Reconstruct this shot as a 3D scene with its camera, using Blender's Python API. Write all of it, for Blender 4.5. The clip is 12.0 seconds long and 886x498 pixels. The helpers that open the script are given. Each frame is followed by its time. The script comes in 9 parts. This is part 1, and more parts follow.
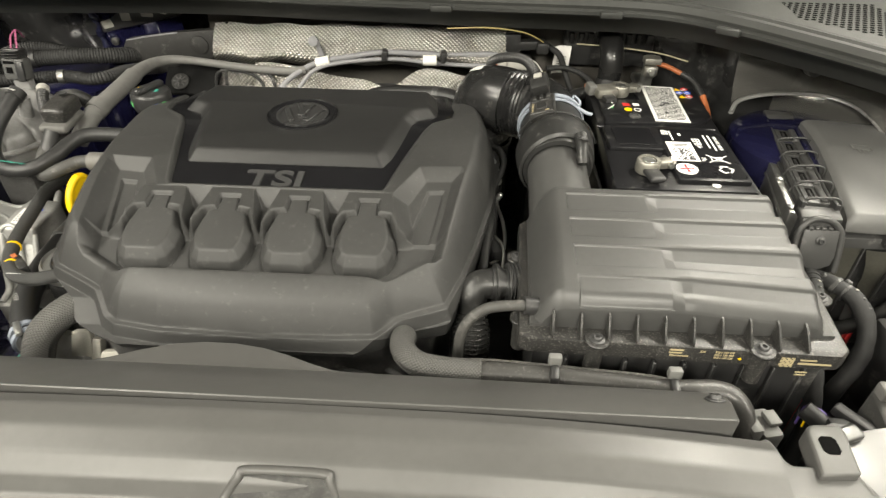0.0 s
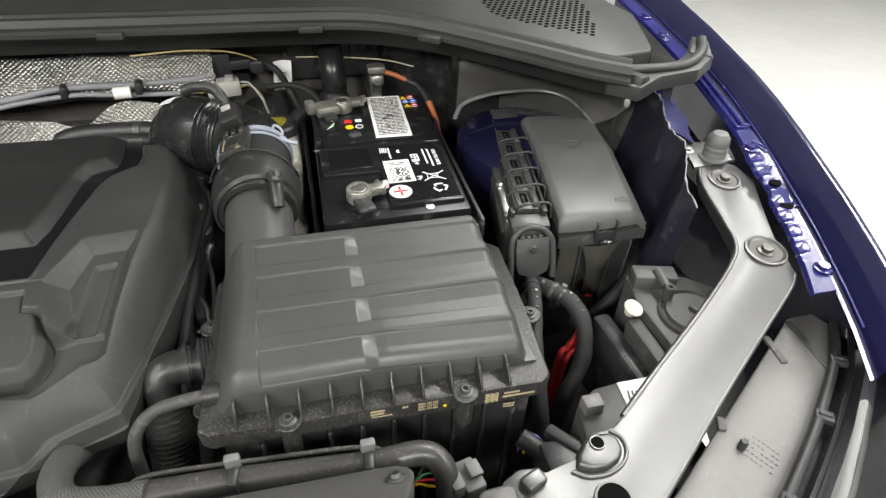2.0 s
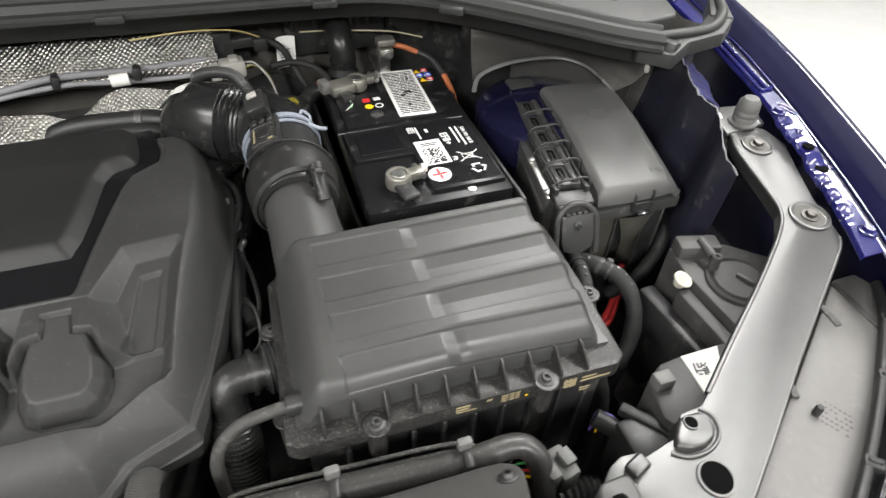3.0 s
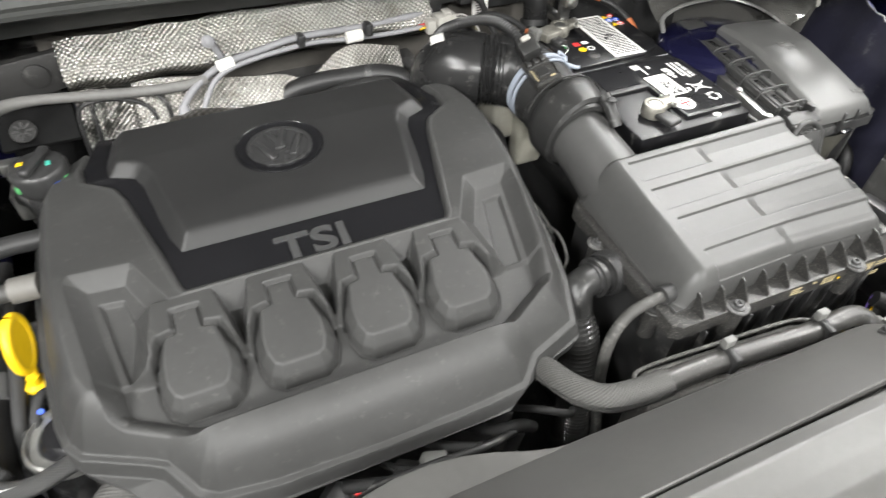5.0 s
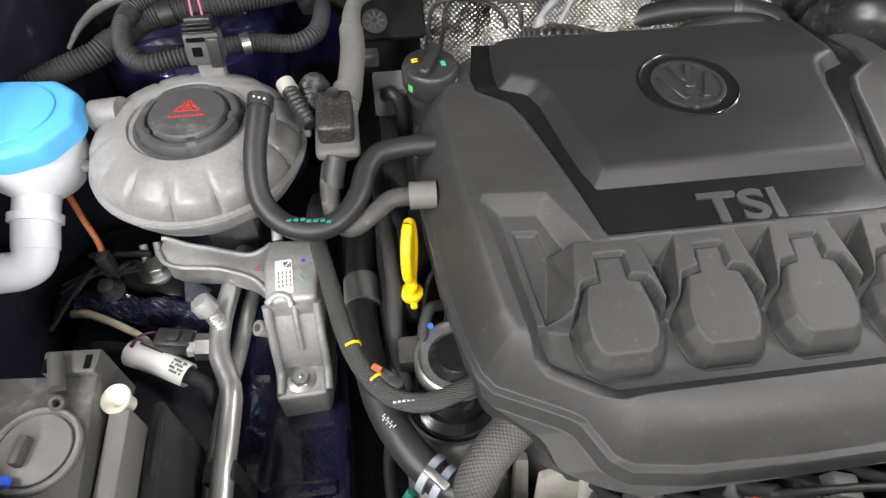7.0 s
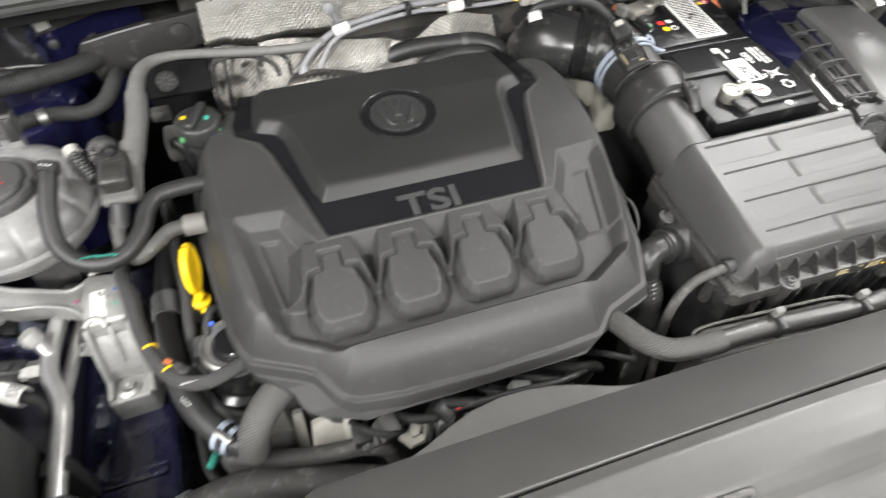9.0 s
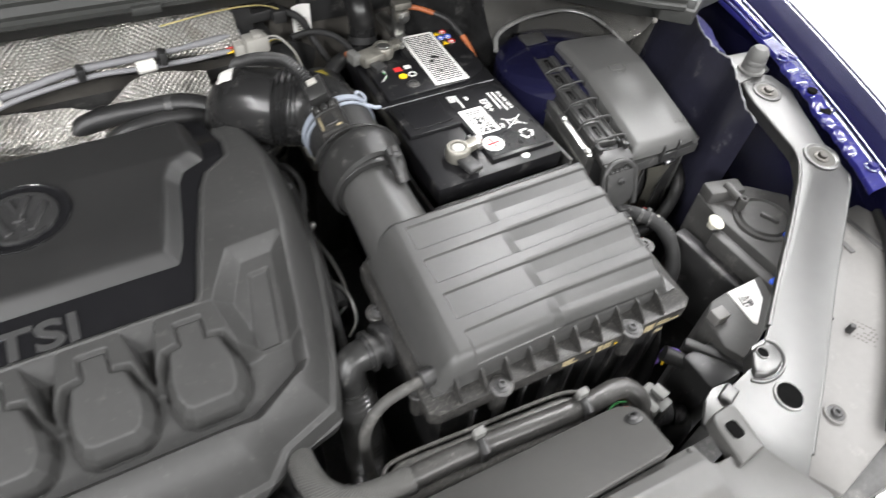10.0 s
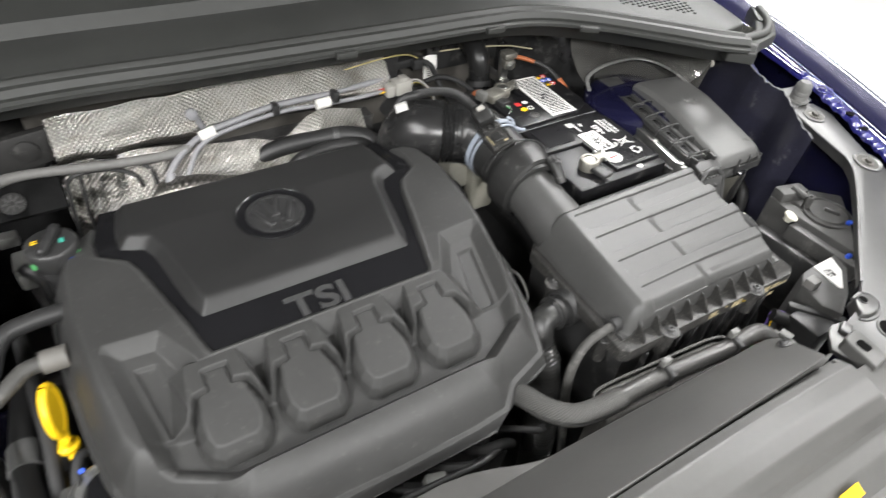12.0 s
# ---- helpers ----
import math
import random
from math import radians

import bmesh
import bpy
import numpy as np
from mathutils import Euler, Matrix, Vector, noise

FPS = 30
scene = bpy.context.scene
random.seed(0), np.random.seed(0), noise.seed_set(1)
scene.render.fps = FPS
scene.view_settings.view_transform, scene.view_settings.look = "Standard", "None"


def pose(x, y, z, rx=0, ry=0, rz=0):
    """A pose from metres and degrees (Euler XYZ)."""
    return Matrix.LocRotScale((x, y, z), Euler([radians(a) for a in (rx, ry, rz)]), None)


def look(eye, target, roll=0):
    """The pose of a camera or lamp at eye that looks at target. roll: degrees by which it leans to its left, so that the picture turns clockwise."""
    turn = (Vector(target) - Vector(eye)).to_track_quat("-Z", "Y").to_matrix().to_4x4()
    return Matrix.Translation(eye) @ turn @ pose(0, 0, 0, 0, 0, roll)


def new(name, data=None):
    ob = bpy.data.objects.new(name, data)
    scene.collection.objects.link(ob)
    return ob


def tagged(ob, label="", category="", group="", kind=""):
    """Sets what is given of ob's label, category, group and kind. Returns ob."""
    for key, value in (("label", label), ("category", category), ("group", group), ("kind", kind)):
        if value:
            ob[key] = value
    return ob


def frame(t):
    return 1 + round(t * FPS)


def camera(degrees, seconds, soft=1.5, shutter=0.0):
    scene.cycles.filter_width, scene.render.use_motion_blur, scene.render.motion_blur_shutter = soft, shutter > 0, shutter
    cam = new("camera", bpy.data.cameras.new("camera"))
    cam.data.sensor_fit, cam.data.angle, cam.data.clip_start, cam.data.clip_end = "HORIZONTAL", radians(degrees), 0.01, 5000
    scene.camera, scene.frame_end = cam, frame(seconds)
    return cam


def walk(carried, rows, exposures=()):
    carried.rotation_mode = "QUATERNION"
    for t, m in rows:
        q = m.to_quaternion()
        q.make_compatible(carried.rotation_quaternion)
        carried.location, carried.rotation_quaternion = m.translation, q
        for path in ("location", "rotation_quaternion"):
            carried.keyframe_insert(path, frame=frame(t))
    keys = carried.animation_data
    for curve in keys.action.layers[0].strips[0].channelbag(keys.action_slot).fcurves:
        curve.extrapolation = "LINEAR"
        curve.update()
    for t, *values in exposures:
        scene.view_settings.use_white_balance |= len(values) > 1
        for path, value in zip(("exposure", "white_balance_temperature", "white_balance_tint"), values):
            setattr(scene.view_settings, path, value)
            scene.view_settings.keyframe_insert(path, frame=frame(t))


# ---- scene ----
cam = camera(73.0, 12.0, soft=1.3, shutter=0.35)
PATH = [
    (0, (0.0607, 0.0617, 1.3733), (-0.0053, 1.6393, 0.1457), 0.85),
    (0.5, (0.1147, 0.0916, 1.3682), (0.1048, 1.6539, 0.1196), 0.60),
    (1, (0.1793, 0.1148, 1.3913), (0.3545, 1.6659, 0.1409), 1.22),
    (1.5, (0.2191, 0.1307, 1.3918), (0.5497, 1.6562, 0.1414), 1.87),
    (2, (0.2447, 0.1518, 1.3923), (0.6606, 1.6506, 0.1352), 2.52),
    (2.5, (0.2293, 0.1964, 1.3885), (0.7036, 1.6546, 0.1046), 2.50),
    (2.7, (0.2011, 0.2042, 1.3976), (0.6973, 1.6233, 0.0785), 2.68),
    (4.5, (-0.1597, 0.2587, 1.4090), (0.4999, 1.5183, 0.0026), 2.63),
    (5, (-0.2466, 0.2602, 1.4014), (0.3464, 1.5423, -0.0145), 1.51),
    (5.5, (-0.3495, 0.2732, 1.4004), (0.1249, 1.5553, -0.0595), 1.75),
    (6, (-0.4671, 0.3388, 1.3874), (-0.1230, 1.6055, -0.1216), 1.95),
    (6.5, (-0.5091, 0.3905, 1.3642), (-0.2988, 1.6391, -0.1840), 0.41),
    (7, (-0.4998, 0.3938, 1.3626), (-0.3168, 1.6118, -0.2132), 1.03),
    (7.2, (-0.4852, 0.3872, 1.3698), (-0.2872, 1.5960, -0.2113), 1.83),
    (8.8, (-0.3861, 0.2132, 1.5069), (-0.0295, 1.4034, -0.0604), 1.59),
    (9, (-0.3423, 0.2343, 1.5009), (0.0951, 1.4121, -0.0551), 2.20),
    (9.5, (-0.1867, 0.2618, 1.4906), (0.4016, 1.3948, -0.0490), 3.88),
    (10, (-0.0098, 0.2833, 1.4704), (0.6652, 1.3958, -0.0484), 4.75),
    (10.5, (0.0595, 0.3059, 1.4630), (0.8069, 1.3942, -0.0393), 5.27),
    (11, (0.0182, 0.2877, 1.4749), (0.8103, 1.3688, -0.0097), 5.59),
    (11.5, (-0.1464, 0.2555, 1.5202), (0.6913, 1.4074, 0.1161), 5.25),
    (12, (-0.3326, 0.2469, 1.5046), (0.4954, 1.4538, 0.1416), 5.20),
]
EXPOSURES = [
    (0.0, 0.04, 7150, 6), (0.5, 0.28, 6800, 7), (1.0, 0.28, 6600, 8), (1.5, -0.10, 6450, 9), (2.0, -0.32, 6400, 9), (2.5, -0.38, 6400, 10), (4.5, 0.16, 6350, 9),
    (5.0, 0.36, 6350, 9), (5.5, 0.28, 6350, 9), (6.0, 0.16, 6380, 11), (6.5, 0.04, 6400, 12), (7.0, 0.02, 6400, 12), (8.8, 0.2, 6350, 10),
    (9.0, 0.28, 6350, 10), (9.5, 0.18, 6300, 10), (10.0, 0.02, 6250, 11), (10.5, -0.14, 6220, 12), (11.0, -0.16, 6220, 12), (11.5, -0.08, 6250, 11), (12.0, 0.04, 6300, 10),
]
walk(cam, [(t, look(eye, target, roll)) for t, eye, target, roll in PATH], EXPOSURES)

# ---- light: a workshop with fluorescent panels under the ceiling ----
world = bpy.data.worlds.new("workshop_world")
world.use_nodes = True
world.node_tree.nodes["Background"].inputs[0].default_value = (0.75, 0.82, 0.9, 1)
world.node_tree.nodes["Background"].inputs[1].default_value = 0.15
scene.world = world
LAMP_ROWS = [(-1.5, -2.3, 185), (-1.9, 0.1, 60), (0.9, -2.3, 165), (1.45, 1.7, 84), (2.1, 0.2, 60), (3.5, 2.4, 125), (3.8, -0.6, 62), (-3.0, -1.2, 150)]
CEILING = 3.1
for lx, ly, watts in LAMP_ROWS:
    lamp = bpy.data.lights.new("panel_lamp", "AREA")
    lamp.shape, lamp.size, lamp.size_y = "RECTANGLE", 0.32, 1.25
    lamp.energy, lamp.color = watts, (1.0, 0.975, 0.94)
    lo = new("panel_lamp", lamp)
    lo.location = (lx, ly, CEILING - 0.085)

# ---- mesh tools ----
BASE = {}


class Geo:
    """Vertices, faces and face-corner coordinates, gathered into one mesh."""

    def __init__(self):
        self.v, self.f, self.uv = [], [], []

    def add(self, verts, faces, uv=None):
        k = len(self.v)
        self.v += [tuple(p) for p in verts]
        self.f += [tuple(i + k for i in q) for q in faces]
        self.uv += list(uv) if uv is not None else [(p[0], p[1]) for p in verts]
        return self

    def bm(self, b):
        b.verts.index_update()
        self.add([v.co[:] for v in b.verts], [[v.index for v in f.verts] for f in b.faces])
        b.free()
        return self

    def turn(self, m):
        self.v = [tuple(m @ Vector(p)) for p in self.v]
        return self

    def merge(self, other):
        return self.add(other.v, other.f, other.uv)


def mesh_of(g, base=(0, 0, 0), sharp=38):
    if isinstance(g, bmesh.types.BMesh):
        g = Geo().bm(g)
    me = bpy.data.meshes.new("mesh")
    v = np.array(g.v, dtype=float) - np.array(base)
    me.from_pydata(v.tolist(), [], g.f)
    layer = me.uv_layers.new(name="metres")
    idx = np.zeros(len(me.loops), dtype=np.int32)
    me.loops.foreach_get("vertex_index", idx)
    layer.data.foreach_set("uv", np.array(g.uv, dtype=np.float32)[idx].ravel())
    me.shade_smooth()
    me.set_sharp_from_angle(angle=radians(sharp))
    me.update()
    return me


def thing(name, base, label, category, group="", kind=""):
    ob = new(name)
    ob.empty_display_size = 0.02
    ob.location = base
    BASE[ob.name] = tuple(base)
    return tagged(ob, label, category, group, kind)


def part(name, g, material, parent, label="", sharp=38):
    base = BASE[parent.name]
    me = mesh_of(g, base, sharp)
    me.materials.append(material)
    ob = new(name, me)
    ob.parent = parent
    BASE[ob.name] = base
    return tagged(ob, label) if label else ob


def solo(name, g, material, base, label, category, group="", kind="", sharp=38):
    me = mesh_of(g, base, sharp)
    me.materials.append(material)
    ob = new(name, me)
    ob.location = base
    BASE[ob.name] = tuple(base)
    return tagged(ob, label, category, group, kind)


def shared(name, me, parent, place, turn=(0, 0, 0), scale=1.0, label=""):
    """A piece on shared mesh data, at a place in the world."""
    ob = new(name, me)
    ob.parent = parent
    b = BASE[parent.name]
    ob.location = [place[i] - b[i] for i in range(3)]
    ob.rotation_euler = [radians(a) for a in turn]
    ob.scale = (scale,) * 3
    BASE[ob.name] = b
    return tagged(ob, label) if label else ob


def box(cx, cy, cz, sx, sy, sz, bev=0.002, seg=2, rot=(0, 0, 0)):
    b = bmesh.new()
    bmesh.ops.create_cube(b, size=1.0)
    bmesh.ops.scale(b, vec=(sx, sy, sz), verts=b.verts)
    if bev:
        bmesh.ops.bevel(b, geom=list(b.edges), offset=min(bev, 0.45 * min(sx, sy, sz)), segments=seg, affect="EDGES", profile=0.5)
    bmesh.ops.transform(b, matrix=pose(cx, cy, cz, *rot), verts=b.verts)
    return Geo().bm(b)


def prism(poly, z0, z1, bev=0.002, seg=2, top=None, taper=0.0, bottom=None):
    """A polygon drawn out from z0 to z1; top and bottom may be functions of x, y; taper shrinks the top towards the middle."""
    b = bmesh.new()
    n = len(poly)
    cx, cy = sum(p[0] for p in poly) / n, sum(p[1] for p in poly) / n
    lo = [b.verts.new((x, y, bottom(x, y) if bottom else z0)) for x, y in poly]
    k = 1 - taper
    hi = [b.verts.new((cx + (x - cx) * k, cy + (y - cy) * k, top(x, y) if top else z1)) for x, y in poly]
    cap = b.faces.new(hi)
    b.faces.new(lo[::-1])
    for i in range(n):
        b.faces.new((lo[i], lo[(i + 1) % n], hi[(i + 1) % n], hi[i]))
    bmesh.ops.recalc_face_normals(b, faces=b.faces)
    if bev:
        edges = [e for e in b.edges if any(v in hi for v in e.verts)]
        bmesh.ops.bevel(b, geom=edges, offset=bev, segments=seg, affect="EDGES", profile=0.5, clamp_overlap=True)
    return Geo().bm(b)


def smooth_path(pts, sub=8):
    p = [Vector(q) for q in pts]
    if len(p) == 2:
        return [p[0].lerp(p[1], i / sub) for i in range(sub + 1)]
    p = [p[0] * 2 - p[1]] + p + [p[-1] * 2 - p[-2]]
    out = []
    for i in range(1, len(p) - 2):
        a, b, c, d = p[i - 1 : i + 3]
        for j in range(sub):
            t = j / sub
            out.append(0.5 * (2 * b + (c - a) * t + (2 * a - 5 * b + 4 * c - d) * t * t + (3 * b - a - 3 * c + d) * t ** 3))
    return out + [p[-2]]


def tube(pts, r, n=18, sub=8, caps=True, ribs=0.0, pitch=0.008, flat=1.0):
    """A round hose along pts; r is a radius or a function of 0..1; ribs makes it a bellows."""
    path = smooth_path(pts, sub)
    if ribs:
        dense, total = [], sum((path[i + 1] - path[i]).length for i in range(len(path) - 1))
        count, step = max(8, int(total / pitch * 6)), 0
        walked, i = 0.0, 0
        for k in range(count + 1):
            want = total * k / count
            while i < len(path) - 2 and walked + (path[i + 1] - path[i]).length < want:
                walked += (path[i + 1] - path[i]).length
                i += 1
            seg = (path[i + 1] - path[i]).length or 1e-9
            dense.append(path[i].lerp(path[i + 1], min(1, max(0, (want - walked) / seg))))
        path = dense
    v, f, uv = [], [], []
    length, total = 0.0, sum((path[i + 1] - path[i]).length for i in range(len(path) - 1)) or 1
    up = None
    for i, p in enumerate(path):
        d = (path[min(i + 1, len(path) - 1)] - path[max(i - 1, 0)]).normalized()
        if up is None:
            up = d.orthogonal().normalized() if abs(d.z) > 0.95 else (Vector((0, 0, 1)) - d * d.z).normalized()
        up = (up - d * up.dot(d)).normalized()
        side = d.cross(up)
        if i:
            length += (p - path[i - 1]).length
        rad = r(length / total) if callable(r) else r
        if ribs:
            rad += ribs * math.cos(2 * math.pi * length / pitch)
        for k in range(n):
            a = 2 * math.pi * k / n
            v.append(p + (side * math.cos(a) + up * math.sin(a) * flat) * rad)
            uv.append((k / n * 2 * math.pi * 0.012, length))
    for i in range(len(path) - 1):
        for k in range(n):
            a, b = i * n + k, i * n + (k + 1) % n
            f.append((a, b, b + n, a + n))
    if caps:
        f.append(tuple(range(n))[::-1])
        f.append(tuple((len(path) - 1) * n + k for k in range(n)))
    f = [q[::-1] for q in f]
    return Geo().add(v, f, uv)


def lathe(profile, place=(0, 0, 0), turn=(0, 0, 0), n=40, wave=None):
    """A profile of (radius, height) spun round z; wave(angle, height) may add to the radius."""
    v, f, uv = [], [], []
    m = pose(*place, *turn)
    for r, z in profile:
        for k in range(n):
            a = 2 * math.pi * k / n
            rr = r + (wave(a, z) if wave and r > 1e-6 else 0)
            v.append(m @ Vector((rr * math.cos(a), rr * math.sin(a), z)))
            uv.append((a * 0.05, z))
    for i in range(len(profile) - 1):
        for k in range(n):
            a, b = i * n + k, i * n + (k + 1) % n
            f.append((a, b, b + n, a + n))
    if profile[0][0] > 1e-6 and abs(profile[0][0] - profile[-1][0]) < 1e-7 and len(profile) > 3:
        m0 = (len(profile) - 1) * n
        f += [(m0 + k, m0 + (k + 1) % n, (k + 1) % n, k) for k in range(n)]
    else:
        f.append(tuple(range(n))[::-1])
        f.append(tuple((len(profile) - 1) * n + k for k in range(n)))
    return Geo().add(v, f, uv)


def sheet(fn, nu, nv, thick=0.0, flip=False):
    """A skin from fn(u, v), u and v from 0 to 1, with an edge thickness along z."""
    v = [fn(i / nu, j / nv) for j in range(nv + 1) for i in range(nu + 1)]
    f = [(j * (nu + 1) + i, j * (nu + 1) + i + 1, (j + 1) * (nu + 1) + i + 1, (j + 1) * (nu + 1) + i) for j in range(nv) for i in range(nu)]
    uv = []
    rowlen = np.zeros((nv + 1, nu + 1))
    collen = np.zeros((nv + 1, nu + 1))
    a = np.array([tuple(p) for p in v]).reshape(nv + 1, nu + 1, 3)
    rowlen[:, 1:] = np.cumsum(np.linalg.norm(np.diff(a, axis=1), axis=2), axis=1)
    collen[1:] = np.cumsum(np.linalg.norm(np.diff(a, axis=0), axis=2), axis=0)
    uv = list(zip(rowlen.ravel(), collen.ravel()))
    if thick:
        k = len(v)
        low = [(p[0], p[1], p[2] - thick) for p in v]
        rim = [i for i in range(nu + 1)] + [j * (nu + 1) + nu for j in range(1, nv + 1)]
        rim += [nv * (nu + 1) + i for i in range(nu - 1, -1, -1)] + [j * (nu + 1) for j in range(nv - 1, 0, -1)]
        f2 = [tuple(q + k for q in g[::-1]) for g in f]
        f = f + f2 + [(rim[i], rim[i] + k, rim[(i + 1) % len(rim)] + k, rim[(i + 1) % len(rim)]) for i in range(len(rim))]
        v, uv = list(v) + low, uv + uv
    if flip:
        f = [q[::-1] for q in f]
    return Geo().add(v, f, uv)


def sd_poly(poly, X, Y):
    """Signed distance to a polygon, negative inside."""
    d = np.full(X.shape, 1e9)
    inside = np.zeros(X.shape, dtype=bool)
    n = len(poly)
    for i in range(n):
        (ax, ay), (bx, by) = poly[i], poly[(i + 1) % n]
        ex, ey = bx - ax, by - ay
        wx, wy = X - ax, Y - ay
        t = np.clip((wx * ex + wy * ey) / (ex * ex + ey * ey + 1e-12), 0, 1)
        d = np.minimum(d, np.hypot(wx - ex * t, wy - ey * t))
        cross = ((ay > Y) != (by > Y)) & (X < ex * (Y - ay) / (by - ay + 1e-12) + ax)
        inside ^= cross
    return np.where(inside, -d, d)


def lin(a, lo, hi):
    return np.clip((a - lo) / (hi - lo), 0, 1)


def grid_mesh(X, Y, Z, skirt=None, tuck=1.0):
    """A height field on a warped grid, with a skirt that drops from its edge to the height skirt."""
    h, w = X.shape
    v = np.stack([X, Y, Z], axis=-1).reshape(-1, 3).tolist()
    i = np.arange(h * w).reshape(h, w)
    f = np.stack([i[:-1, :-1], i[:-1, 1:], i[1:, 1:], i[1:, :-1]], axis=-1).reshape(-1, 4).tolist()
    uv = np.stack([X, Y], axis=-1).reshape(-1, 2).tolist()
    if skirt is not None:
        rim = list(i[0, :]) + list(i[1:, -1]) + list(i[-1, -2::-1]) + list(i[-2:0:-1, 0])
        k = len(v)
        mx, my = float(X.mean()), float(Y.mean())
        low = [(mx + (v[q][0] - mx) * tuck, my + (v[q][1] - my) * tuck, skirt) for q in rim]
        v += low
        uv += [(p[0], p[1] + p[2]) for p in low]
        m = len(rim)
        f += [(rim[j], k + j, k + (j + 1) % m, rim[(j + 1) % m]) for j in range(m)]
    return Geo().add(v, f, uv)


def lettering(text, size, material, parent, m, name="lettering", depth=0.0004, align="CENTER", squeeze=1.0, bold=0.0):
    cu = bpy.data.curves.new(name, "FONT")
    cu.body, cu.size, cu.extrude, cu.align_x, cu.align_y = text, size, depth, align, "CENTER"
    cu.offset = bold
    tmp = new("tmp_text", cu)
    me = bpy.data.meshes.new_from_object(tmp)
    bpy.data.objects.remove(tmp)
    b = BASE[parent.name]
    me.transform(Matrix.Translation([-c for c in b]) @ m @ Matrix.Diagonal((squeeze, 1, 1, 1)))
    me.materials.clear()
    me.materials.append(material)
    ob = new(name, me)
    ob.parent = parent
    BASE[ob.name] = b
    return ob


def bars(rows, m, depth=0.0003):
    """Flat bars (x, y, width, height) on a plane, for writing too small to read."""
    g = Geo()
    for x, y, w, h in rows:
        g.merge(box(x, y, depth / 2, w, h, depth, 0))
    return g.turn(m)


def hexbolt(r=0.006, h=0.005, flange=1.6, torx=False):
    g = lathe([(r * flange, 0), (r * flange, 0.0012), (r * flange * 0.92, 0.0018)], n=24)
    if torx:
        g.merge(lathe([(r, 0.0015), (r, h * 0.8), (r * 0.85, h), (r * 0.5, h), (r * 0.48, h * 0.45)], n=24))
    else:
        b = prism([(r * math.cos(i * math.pi / 3), r * math.sin(i * math.pi / 3)) for i in range(6)], 0.0015, h, bev=0.0005, seg=1)
        g.merge(b)
    return g

